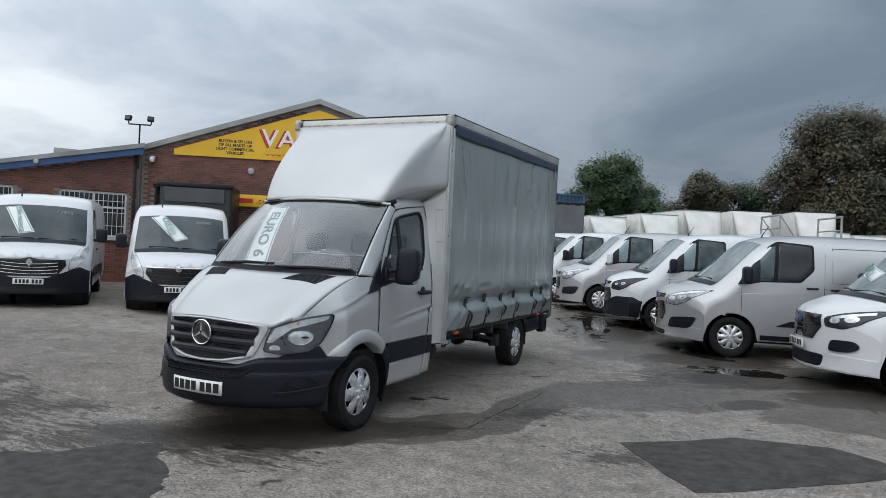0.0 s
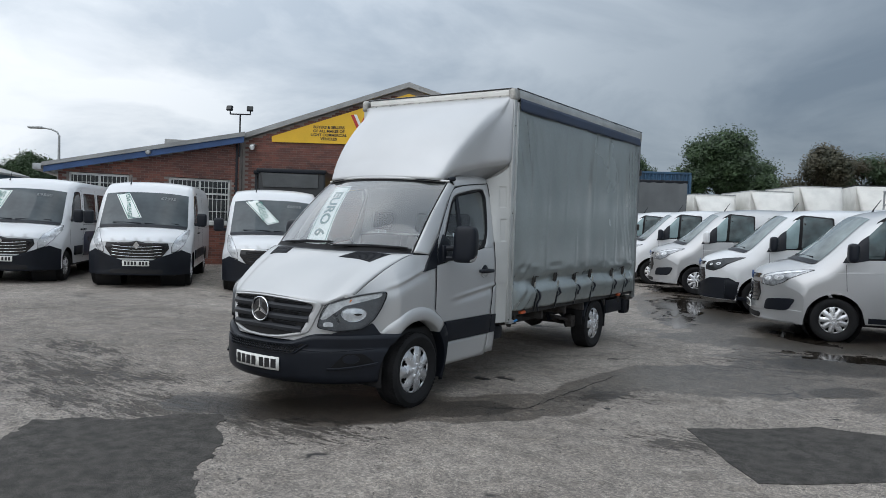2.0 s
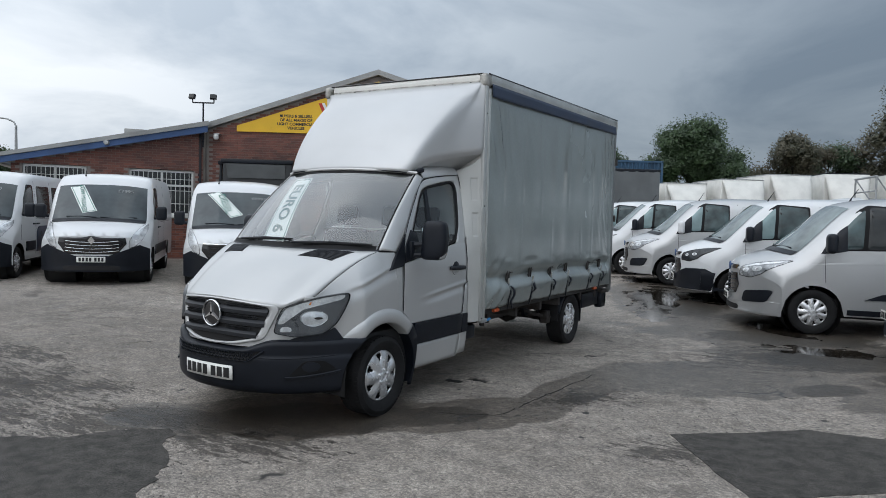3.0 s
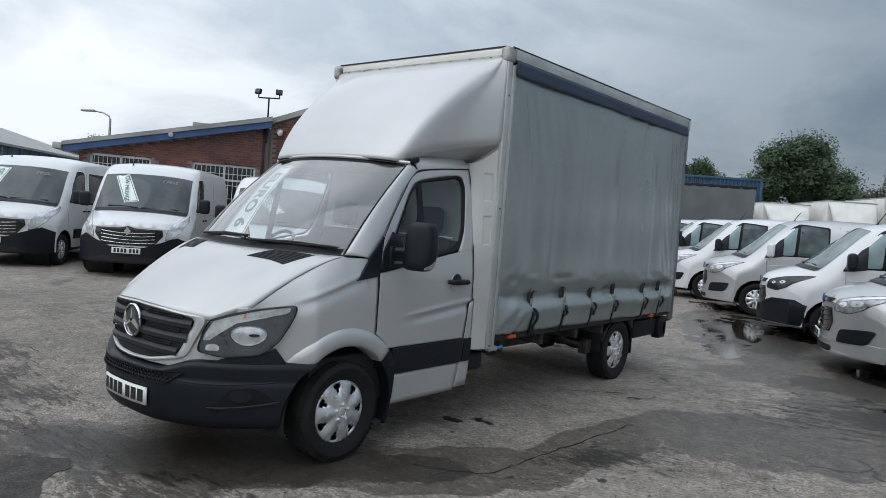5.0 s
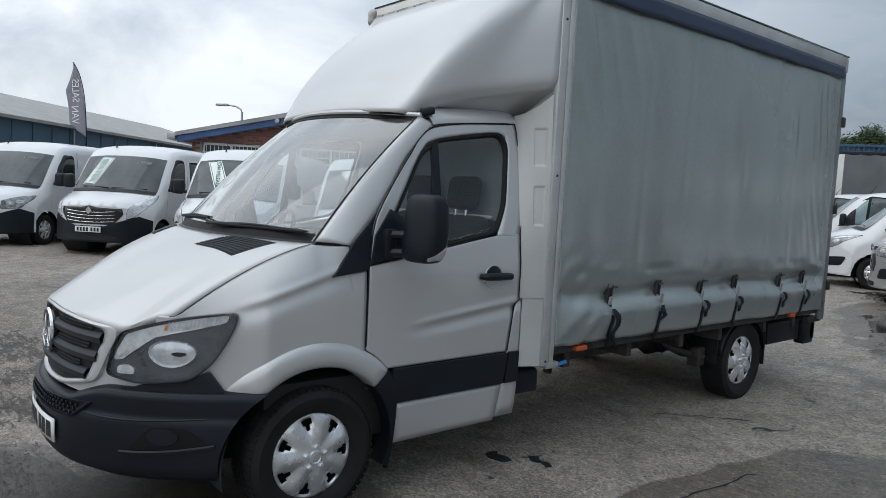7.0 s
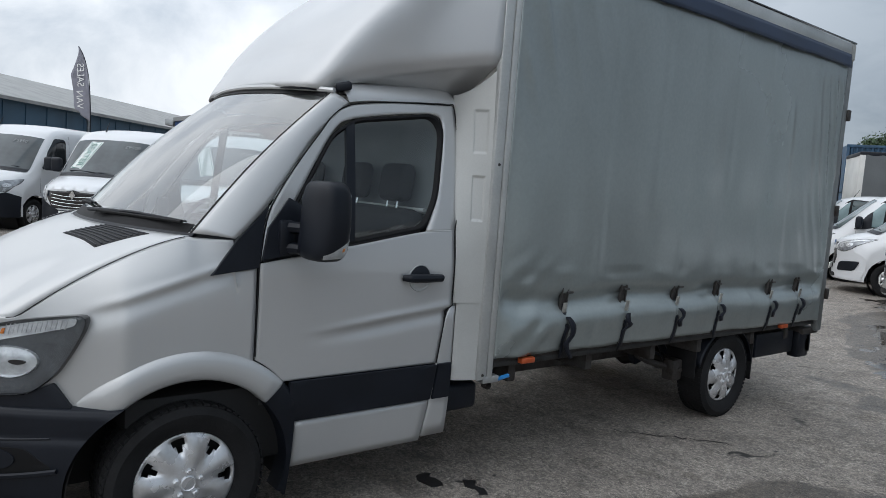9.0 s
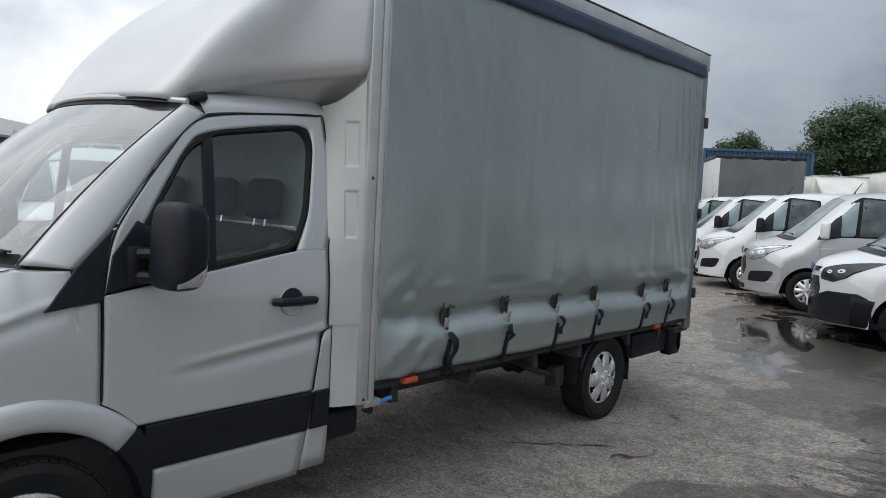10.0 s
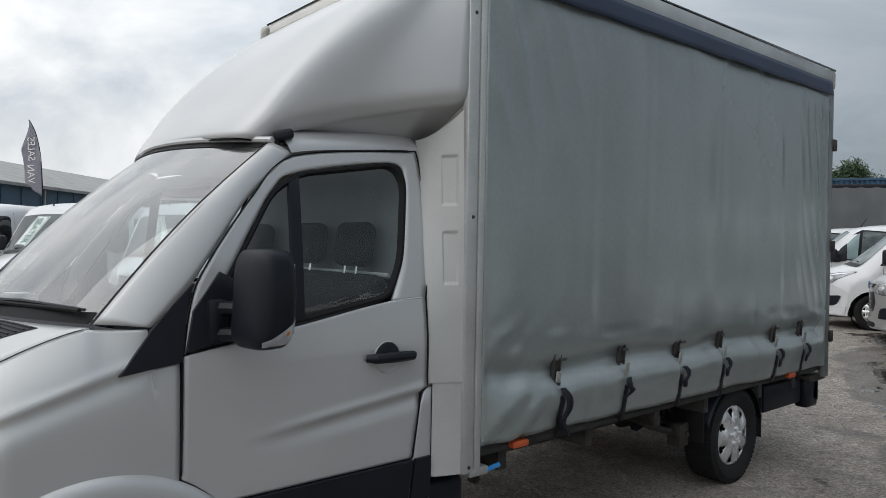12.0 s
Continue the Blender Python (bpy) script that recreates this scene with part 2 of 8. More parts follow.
def brick_mat():
    m = mat("brick", (0.225, 0.108, 0.086), 0.85, var=0.45, scale=0.55, fine=50, bump=0.25, dark=(0.115, 0.066, 0.058))
    nt = m.node_tree
    p = nt.nodes["Principled BSDF"]
    link = p.inputs["Base Color"].links[0]
    src = link.from_socket
    oi = nt.nodes.new("ShaderNodeObjectInfo")
    ge = nt.nodes.new("ShaderNodeNewGeometry")
    ad = nt.nodes.new("ShaderNodeMath"); ad.operation = "ADD"
    fr = nt.nodes.new("ShaderNodeMath"); fr.operation = "FRACT"
    nt.links.new(oi.outputs["Random"], ad.inputs[0])
    nt.links.new(ge.outputs["Random Per Island"], ad.inputs[1])
    nt.links.new(ad.outputs[0], fr.inputs[0])
    rp = nt.nodes.new("ShaderNodeValToRGB")
    rp.color_ramp.elements[0].color = (0.60, 0.56, 0.58, 1)
    rp.color_ramp.elements[1].color = (1.25, 1.05, 0.95, 1)
    mx = nt.nodes.new("ShaderNodeMixRGB"); mx.blend_type = "MULTIPLY"; mx.inputs["Fac"].default_value = 1
    nt.links.new(fr.outputs[0], rp.inputs["Fac"])
    nt.links.new(src, mx.inputs["Color1"])
    nt.links.new(rp.outputs["Color"], mx.inputs["Color2"])
    nt.links.new(mx.outputs["Color"], p.inputs["Base Color"])
    return m


BRICK = brick_mat()


# ==== mesh helpers ====
def part(name, bm, material, parent=None, label="", smooth=True, sharp=35):
    """Link a bmesh as one mesh object under a thing."""
    me = bpy.data.meshes.new(name)
    bmesh.ops.recalc_face_normals(bm, faces=bm.faces)
    bm.to_mesh(me)
    bm.free()
    for m in (material if isinstance(material, (list, tuple)) else [material]):
        me.materials.append(m)
    if smooth:
        me.polygons.foreach_set("use_smooth", [True] * len(me.polygons))
        me.set_sharp_from_angle(angle=radians(sharp))
    ob = new(name, me)
    ob.parent = parent
    return tagged(ob, label)


def thing(name, label, category, m=None, group="", kind=""):
    """An empty that carries the parts of one thing."""
    ob = new(name)
    ob.empty_display_size = 0.2
    if m is not None:
        ob.matrix_world = m
    return tagged(ob, label, category, group, kind)


def solid(ob, t, offset=-1.0):
    s = ob.modifiers.new("thick", "SOLIDIFY")
    s.thickness, s.offset = t, offset
    return ob


def box(lo, hi, bevel=0.0, bm=None, seg=2, m=None):
    bm = bm or bmesh.new()
    c = [(a + b) / 2 for a, b in zip(lo, hi)]
    s = [abs(b - a) for a, b in zip(lo, hi)]
    mm = Matrix.Translation(c) @ Matrix.Diagonal((*s, 1))
    if m is not None:
        mm = m @ mm
    vs = bmesh.ops.create_cube(bm, size=1, matrix=mm)["verts"]
    if bevel:
        es = {e for v in vs for e in v.link_edges}
        bmesh.ops.bevel(bm, geom=list(es), offset=bevel, segments=seg, profile=0.5, affect="EDGES")
    return bm


def grid(fn, nu, nv, bm=None, skip=None):
    """A sheet of nu x nv faces, fn(u, v) for u, v from 0 to 1."""
    bm = bm or bmesh.new()
    vs = [[bm.verts.new(fn(i / nu, j / nv)) for j in range(nv + 1)] for i in range(nu + 1)]
    for i in range(nu):
        for j in range(nv):
            if skip and skip((i + 0.5) / nu, (j + 0.5) / nv):
                continue
            try:
                bm.faces.new((vs[i][j], vs[i + 1][j], vs[i + 1][j + 1], vs[i][j + 1]))
            except ValueError:
                pass
    return bm


def tube(pts, r, n=8, bm=None, caps=True):
    bm = bm or bmesh.new()
    pts = [Vector(p) for p in pts]
    rings = []
    for i, p in enumerate(pts):
        d = (pts[min(i + 1, len(pts) - 1)] - pts[max(i - 1, 0)]).normalized()
        a = d.orthogonal().normalized() if i == 0 else (a - d * a.dot(d)).normalized()
        b = d.cross(a)
        rr = r[i] if isinstance(r, (list, tuple)) else r
        rings.append([bm.verts.new(p + (a * math.cos(q) + b * math.sin(q)) * rr)
                      for q in (2 * math.pi * k / n for k in range(n))])
    for r0, r1 in zip(rings, rings[1:]):
        for k in range(n):
            bm.faces.new((r0[k], r0[(k + 1) % n], r1[(k + 1) % n], r1[k]))
    if caps:
        bm.faces.new(rings[0])
        bm.faces.new(rings[-1][::-1])
    return bm


def lathe(profile, n=32, bm=None, at=(0, 0, 0), axis="x"):
    """profile: (radius, along) pairs turned round the axis."""
    bm = bm or bmesh.new()
    rings = []
    for r, a in profile:
        ring = []
        for k in range(n):
            q = 2 * math.pi * k / n
            c, s = r * math.cos(q), r * math.sin(q)
            v = {"x": (a, c, s), "y": (c, a, s), "z": (c, s, a)}[axis]
            ring.append(bm.verts.new((v[0] + at[0], v[1] + at[1], v[2] + at[2])))
        rings.append(ring)
    for r0, r1 in zip(rings, rings[1:]):
        for k in range(n):
            bm.faces.new((r0[k], r0[(k + 1) % n], r1[(k + 1) % n], r1[k]))
    return bm


def prism(pts, depth, fn, bm=None, rim=True):
    """A plate with the outline pts (a, b), laid by fn(a, b, h) at heights 0 and depth."""
    bm = bm or bmesh.new()
    lo = [bm.verts.new(fn(a, b, 0)) for a, b in pts]
    hi = [bm.verts.new(fn(a, b, depth)) for a, b in pts]
    n = len(pts)
    if rim:
        for k in range(n):
            bm.faces.new((lo[k], lo[(k + 1) % n], hi[(k + 1) % n], hi[k]))
    f1 = bm.faces.new(hi)
    f0 = bm.faces.new(lo[::-1])
    bmesh.ops.triangulate(bm, faces=[f1, f0])
    return bm


def patch(outline, fn, lift=0.004, thick=0.006, rings=5, bm=None):
    """A curved plate: the outline (a, b) shrunk ring by ring to its middle, laid on the surface fn(a, b) -> (point, normal)."""
    bm = bm or bmesh.new()
    ca = sum(p[0] for p in outline) / len(outline)
    cb = sum(p[1] for p in outline) / len(outline)
    n = len(outline)

    def at(a, b, h):
        p, nn = fn(a, b)
        return Vector(p) + Vector(nn) * h
    prev = [bm.verts.new(at(a, b, lift - thick)) for a, b in outline]
    levels = [(1.0, lift - 0.0015), (0.985, lift)] + [(1 - k / rings, lift) for k in range(1, rings)]
    for s, h in levels:
        cur = [bm.verts.new(at(ca + (a - ca) * s, cb + (b - cb) * s, h)) for a, b in outline]
        for k in range(n):
            bm.faces.new((prev[k], prev[(k + 1) % n], cur[(k + 1) % n], cur[k]))
        prev = cur
    c = bm.verts.new(at(ca, cb, lift))
    for k in range(n):
        bm.faces.new((prev[k], prev[(k + 1) % n], c))
    return bm


def rounded(pts, r=0.05, n=4):
    """The closed outline pts with its corners rounded."""
    out = []
    for i, p in enumerate(pts):
        p = Vector(p)
        a, b = Vector(pts[i - 1]) - p, Vector(pts[(i + 1) % len(pts)]) - p
        ra, rb = min(r, a.length * 0.45), min(r, b.length * 0.45)
        pa, pb = p + a.normalized() * ra, p + b.normalized() * rb
        for k in range(n + 1):
            t = k / n
            out.append(tuple(pa * (1 - t) ** 2 + p * 2 * t * (1 - t) + pb * t * t))
    return out


def dense(pts, step):
    """The closed outline with points added along its long edges."""
    out = []
    for i, p in enumerate(pts):
        q = pts[(i + 1) % len(pts)]
        d = math.dist(p, q)
        m = max(1, int(d / step))
        out += [(p[0] + (q[0] - p[0]) * k / m, p[1] + (q[1] - p[1]) * k / m) for k in range(m)]
    return out


def interp(rows, y):
    """Smooth interpolation in rows of (key, values...)."""
    if y <= rows[0][0]:
        return rows[0][1:]
    if y >= rows[-1][0]:
        return rows[-1][1:]
    for i in range(len(rows) - 1):
        if rows[i][0] <= y <= rows[i + 1][0]:
            p1, p2 = rows[i], rows[i + 1]
            p0 = rows[i - 1] if i else p1
            p3 = rows[i + 2] if i + 2 < len(rows) else p2
            h = p2[0] - p1[0]
            t = (y - p1[0]) / h
            out = []
            for k in range(1, len(p1)):
                m1 = (p2[k] - p0[k]) / (p2[0] - p0[0]) if p2[0] > p0[0] else 0
                m2 = (p3[k] - p1[k]) / (p3[0] - p1[0]) if p3[0] > p1[0] else 0
                s = (p2[k] - p1[k]) / h
                lim = 3 * abs(s)
                m1 = 0 if m1 * s < 0 else max(-lim, min(lim, m1))
                m2 = 0 if m2 * s < 0 else max(-lim, min(lim, m2))
                out.append((2 * t**3 - 3 * t**2 + 1) * p1[k] + (t**3 - 2 * t**2 + t) * h * m1
                           + (-2 * t**3 + 3 * t**2) * p2[k] + (t**3 - t**2) * h * m2)
            return out


def letters(text, size, material, parent, m, name="lettering", label="", depth=0.001, sx=1.0, bold=0.0):
    """Flat raised letters in Blender's own font, centred on the pose m (reading along x, up y)."""
    cu = bpy.data.curves.new("letters", "FONT")
    cu.body, cu.size, cu.extrude, cu.offset = text, size, depth, bold
    cu.align_x, cu.align_y = "CENTER", "CENTER"
    tmp = new("letters", cu)
    bpy.context.view_layer.update()
    me = bpy.data.meshes.new_from_object(tmp.evaluated_get(bpy.context.evaluated_depsgraph_get()))
    bpy.data.objects.remove(tmp)
    bpy.data.curves.remove(cu)
    me.transform(m @ Matrix.Diagonal((sx, 1, 1, 1)))
    me.materials.clear()
    me.materials.append(material)
    ob = new(name, me)
    ob.parent = parent
    return tagged(ob, label)


# the yard's own axes: u along the brick building, v away towards it
YARD = pose(4.77, -4.23, 0, 0, 0, 32.63)


def yard(u, v, z=0.0):
    return YARD @ Vector((u, v, z))


def smooth01(t):
    t = max(0.0, min(1.0, t))
    return t * t * (3 - 2 * t)


def rise(u, v):
    """Height of the ground: the yard climbs a little to both rows of vans."""
    return 0.12 * smooth01((-u - 2.6) / 3.6) + smooth01((u - 2.2) / 2.8) * (0.10 + 0.13 * smooth01((v - 10.0) / 9.0))


# ==== ground ====
def ground_mat():
    m = bpy.data.materials.new("yard_surface")
    m.use_nodes = True
    nt = m.node_tree
    N, L = nt.nodes, nt.links
    p = N["Principled BSDF"]
    co = N.new("ShaderNodeTexCoord")

    def tex(scale, detail=6, rough=0.55, dist=0.0, stretch=(1, 1, 1), off=(0, 0, 0)):
        mp = N.new("ShaderNodeMapping")
        mp.inputs["Scale"].default_value = stretch
        mp.inputs["Location"].default_value = off
        L.new(co.outputs["Object"], mp.inputs["Vector"])
        n = N.new("ShaderNodeTexNoise")
        n.inputs["Scale"].default_value = scale
        n.inputs["Detail"].default_value = detail
        n.inputs["Roughness"].default_value = rough
        n.inputs["Distortion"].default_value = dist
        L.new(mp.outputs[0], n.inputs["Vector"])
        return n.outputs["Fac"]

    def ramp(src, a, b, ca=(0, 0, 0), cb=(1, 1, 1)):
        r = N.new("ShaderNodeValToRGB")
        r.color_ramp.elements[0].position, r.color_ramp.elements[1].position = a, b
        r.color_ramp.elements[0].color, r.color_ramp.elements[1].color = (*ca, 1), (*cb, 1)
        L.new(src, r.inputs["Fac"])
        return r.outputs["Color"]

    def mix(fac, a, b, mode="MIX"):
        x = N.new("ShaderNodeMixRGB")
        x.blend_type = mode
        for sock, val in ((x.inputs["Fac"], fac), (x.inputs["Color1"], a), (x.inputs["Color2"], b)):
            if hasattr(val, "links"):
                L.new(val, sock)
            elif isinstance(val, tuple):
                sock.default_value = (*val, 1)
            else:
                sock.default_value = val
        return x.outputs["Color"]

    def hollows(rows):
        best = None
        for cx, cy, ax, ay, deg in rows:
            mp = N.new("ShaderNodeMapping")
            mp.vector_type = "TEXTURE"
            mp.inputs["Location"].default_value = (cx, cy, 0)
            mp.inputs["Rotation"].default_value = (0, 0, radians(deg))
            mp.inputs["Scale"].default_value = (ax, ay, 1)
            L.new(co.outputs["Object"], mp.inputs["Vector"])
            gt = N.new("ShaderNodeTexGradient")
            gt.gradient_type = "SPHERICAL"
            L.new(mp.outputs[0], gt.inputs["Vector"])
            if best is None:
                best = gt.outputs["Fac"]
            else:
                mm = N.new("ShaderNodeMath")
                mm.operation = "MAXIMUM"
                L.new(best, mm.inputs[0])
                L.new(gt.outputs["Fac"], mm.inputs[1])
                best = mm.outputs[0]
        return best

    def ragged(src, nz, amount, lo, hi):
        ma = N.new("ShaderNodeMath")
        ma.operation = "MULTIPLY_ADD"
        ma.inputs[1].default_value = amount
        L.new(nz, ma.inputs[0])
        L.new(src, ma.inputs[2])
        return ramp(ma.outputs[0], lo, hi)

    base = ramp(tex(0.8, 8, 0.60, 0.4), 0.30, 0.70, (0.224, 0.200, 0.175), (0.332, 0.300, 0.265))
    grit = ramp(tex(120, 4, 0.85), 0.38, 0.62, (0.34, 0.34, 0.35), (1.62, 1.61, 1.59))
    col = mix(1.0, base, grit, "MULTIPLY")
    # pale and dark chips of stone in the worn surface
    st = N.new("ShaderNodeTexVoronoi")
    st.inputs["Scale"].default_value = 60
    L.new(co.outputs["Object"], st.inputs["Vector"])
    sx = N.new("ShaderNodeSeparateColor")
    L.new(st.outputs["Color"], sx.inputs[0])
    chips = ramp(sx.outputs[0], 0.05, 0.95, (0.66, 0.66, 0.67), (1.30, 1.29, 1.28))
    col = mix(1.0, col, chips, "MULTIPLY")
    mott = ramp(tex(5, 10, 0.78, 0.2), 0.38, 0.60, (0.70, 0.70, 0.71), (1.15, 1.14, 1.13))
    col = mix(1.0, col, mott, "MULTIPLY")
    # pitted skin: the cement worn off the aggregate in patches a hand wide
    pits = ramp(tex(40, 8, 0.75, 0.0, (1, 1, 1), (3, 8, 0)), 0.42, 0.57, (0.74, 0.735, 0.73), (1.16, 1.155, 1.15))
    col = mix(1.0, col, pits, "MULTIPLY")
    # a broad area beside the truck is darker, with a ragged edge
    broad_dark = ragged(hollows([(-4.6, 0.8, 4.4, 3.4, 20)]), tex(0.9, 7, 0.6, 0.4, (1, 1, 1), (2, 5, 0)), 0.7, 0.42, 0.62)
    col = mix(broad_dark, col, mix(1.0, col, (0.76, 0.75, 0.74), "MULTIPLY"))
    # worn stripes of bare aggregate, and dark tar-like wear
    worn = ramp(tex(2.2, 10, 0.74, 0.4, (1, 1.2, 1), (3, 1, 0)), 0.56, 0.60)
    col = mix(worn, col, mix(1.0, col, (0.78, 0.77, 0.76), "MULTIPLY"))
    # damp areas with ragged edges
    edge = tex(1.7, 7, 0.52, 0.3, (1, 1, 1), (4, 7, 0))
    d1 = ragged(hollows([(0.45, 0.60, 1.75, 0.85, 44), (1.55, 1.50, 1.30, 0.62, 52), (2.0, 2.9, 1.45, 0.42, 86), (2.35, 4.2, 1.2, 0.55, 50), (-0.3, -0.05, 1.0, 0.5, 20),
                         (3.5, 4.6, 2.2, 1.25, 35), (4.6, 6.2, 2.6, 1.8, 20), (3.0, 7.2, 2.1, 1.2, 0), (1.1, 10.3, 4.0, 1.5, 118), (5.8, 4.6, 2.2, 1.4, 40), (6.5, 7.5, 2.0, 2.0, 0), (3.2, 8.5, 2.6, 1.5, 130), (1.3, 12.2, 4.0, 1.8, 122)]), edge, 0.85, 0.650, 0.672)
    d2 = ramp(tex(0.40, 8, 0.62, 0.8, (1, 1.35, 1), (11, 4, 0)), 0.645, 0.67)
    damp = mix(1.0, d1, d2, "LIGHTEN")
    col = mix(damp, col, mix(1.0, col, (0.47, 0.455, 0.435), "MULTIPLY"))
    # darker, oil-soaked cores
    d3 = ragged(hollows([(0.55, 0.55, 1.35, 0.60, 44), (-0.35, -0.10, 0.8, 0.35, 20), (1.35, 1.25, 0.7, 0.35, 50), (4.4, 6.0, 1.5, 0.9, 30), (3.6, 7.3, 1.6, 0.8, 20), (1.2, 10.2, 2.6, 0.9, 118), (5.4, 5.2, 1.2, 0.7, 30), (4.2, 4.2, 0.5, 0.3, 50), (3.4, 8.3, 1.9, 1.0, 130), (1.5, 11.6, 2.4, 1.1, 120), (0.6, 14.6, 1.8, 1.0, 120)]), tex(2.6, 9, 0.68, 0.8, (1, 1.3, 1), (1, 2, 0)), 0.95, 0.68, 0.76)
    col = mix(d3, col, mix(1.0, col, (0.40, 0.39, 0.37), "MULTIPLY"))
    # pale grit lying in the damp hollows
    fleck = ramp(tex(13, 10, 0.80, 0.3, (0.8, 1.3, 1), (6, 8, 0)), 0.545, 0.60)
    fleck = mix(1.0, fleck, damp, "MULTIPLY")
    col = mix(fleck, col, mix(1.0, col, (1.75, 1.74, 1.72), "MULTIPLY"))
    # crumbled dark scars, long and thin, thickest before the truck
    weak = N.new("ShaderNodeMath")
    weak.operation = "MULTIPLY"
    weak.inputs[1].default_value = 0.34
    L.new(hollows([(-0.6, -0.55, 2.2, 1.2, 18), (-2.4, -0.4, 2.6, 1.6, 10), (0.6, -0.2, 1.5, 0.8, 30), (3.3, 1.6, 1.2, 0.6, 40), (2.2, 2.6, 1.2, 0.6, 45), (3.6, 5.6, 2.2, 1.6, 30), (-1.7, 0.1, 1.2, 0.5, 20), (-1.5, -0.9, 1.3, 0.6, 15), (-3.5, 0.3, 1.6, 0.7, 10)]), weak.inputs[0])
    scar = ragged(weak.outputs[0], tex(7.5, 12, 0.80, 0.25, (0.5, 1.7, 1), (5, 3, 0)), 1.35, 0.915, 0.945)
    col = mix(scar, col, mix(1.0, col, (0.30, 0.29, 0.28), "MULTIPLY"))
    # cracks
    vo = N.new("ShaderNodeTexVoronoi")
    vo.feature = "DISTANCE_TO_EDGE"
    vo.inputs["Scale"].default_value = 0.42
    mpv = N.new("ShaderNodeMapping")
    wob = N.new("ShaderNodeTexNoise"); wob.inputs["Scale"].default_value = 1.7; wob.inputs["Detail"].default_value = 5
    L.new(co.outputs["Object"], wob.inputs["Vector"])
    wv = N.new("ShaderNodeVectorMath"); wv.operation = "MULTIPLY_ADD"
    wv.inputs[1].default_value = (0.9, 0.9, 0)
    L.new(wob.outputs["Color"], wv.inputs[0])
    L.new(co.outputs["Object"], wv.inputs[2])
    L.new(wv.outputs[0], vo.inputs["Vector"])
    crack = ramp(vo.outputs["Distance"], 0.004, 0.011, (1, 1, 1), (0, 0, 0))
    broken = ramp(tex(1.1, 3, 0.5, 0, (1, 1, 1), (7, 2, 0)), 0.60, 0.64)
    crack = mix(1.0, crack, broken, "MULTIPLY")
    col = mix(crack, col, (0.03, 0.028, 0.026))
    # small dark oil spots
    spots = ramp(tex(9, 2, 0.4, 0, (1, 1, 1), (2, 9, 0)), 0.72, 0.76)
    col = mix(spots, col, (0.035, 0.034, 0.033))
    # standing film of water inside the damp areas
    wet = N.new("ShaderNodeMath")
    wet.operation = "MULTIPLY"
    wet.inputs[1].default_value = 0.45
    L.new(hollows([(0.75, 10.7, 3.0, 0.95, 104), (-0.5, 13.6, 1.8, 0.8, 115), (1.35, 8.6, 1.2, 0.6, 95), (1.6, 11.2, 1.6, 0.7, 120), (4.1, 6.5, 1.2, 0.6, 20), (0.9, 10.0, 1.7, 0.55, 95), (3.3, 8.0, 1.2, 0.5, 130)]), wet.inputs[0])
    film = ragged(wet.outputs[0], tex(2.4, 6, 0.50, 0.5, (1, 1, 1), (9, 1, 0)), 0.80, 0.60, 0.62)
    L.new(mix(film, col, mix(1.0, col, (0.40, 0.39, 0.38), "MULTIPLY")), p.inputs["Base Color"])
    r0 = ramp(tex(4, 6, 0.6), 0.3, 0.7, (0.62, 0.62, 0.62), (0.85, 0.85, 0.85))
    r1 = mix(damp, r0, (0.42, 0.42, 0.42))
    rr = mix(film, r1, (0.085, 0.085, 0.085))
    L.new(rr, p.inputs["Roughness"])
    b = N.new("ShaderNodeBump")
    b.inputs["Strength"].default_value = 0.75
    b.inputs["Distance"].default_value = 0.014
    hsum = mix(0.35, tex(70, 5, 0.75), tex(5, 6, 0.6))
    hsum = mix(mix(1.0, scar, (0.7, 0.7, 0.7), "MULTIPLY"), hsum, (0.0, 0.0, 0.0))
    hsum = mix(crack, hsum, (0.0, 0.0, 0.0))
    hsum = mix(film, hsum, (0.45, 0.45, 0.45))
    L.new(hsum, b.inputs["Height"])
    L.new(b.outputs[0], p.inputs["Normal"])
    MATS["yard_surface"] = m
    return m


YARDMAT = ground_mat()
TARMAC = mat("tarmac_patch", (0.108, 0.100, 0.090), 0.80, var=0.45, scale=9, fine=110, bump=1.2, rvar=0.12, grit=0.22, spec=0.3)


def spread(t):
    """Coordinate from -1..1 to metres, close together near the truck."""
    return 22 * t + 900 * t ** 7


bm = bmesh.new()
n = 120
vs = []
for i in range(n + 1):
    row = []
    for j in range(n + 1):
        u, v = spread(2 * i / n - 1), spread(2 * j / n - 1)
        row.append(bm.verts.new(YARD @ Vector((u - 2, v + 10, rise(u - 2, v + 10)))))
    vs.append(row)
for i in range(n):
    for j in range(n):
        bm.faces.new((vs[i][j], vs[i + 1][j], vs[i + 1][j + 1], vs[i][j + 1]))
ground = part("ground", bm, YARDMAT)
tagged(ground, "worn grey concrete yard with damp stains and cracks", "ground", kind="structure")


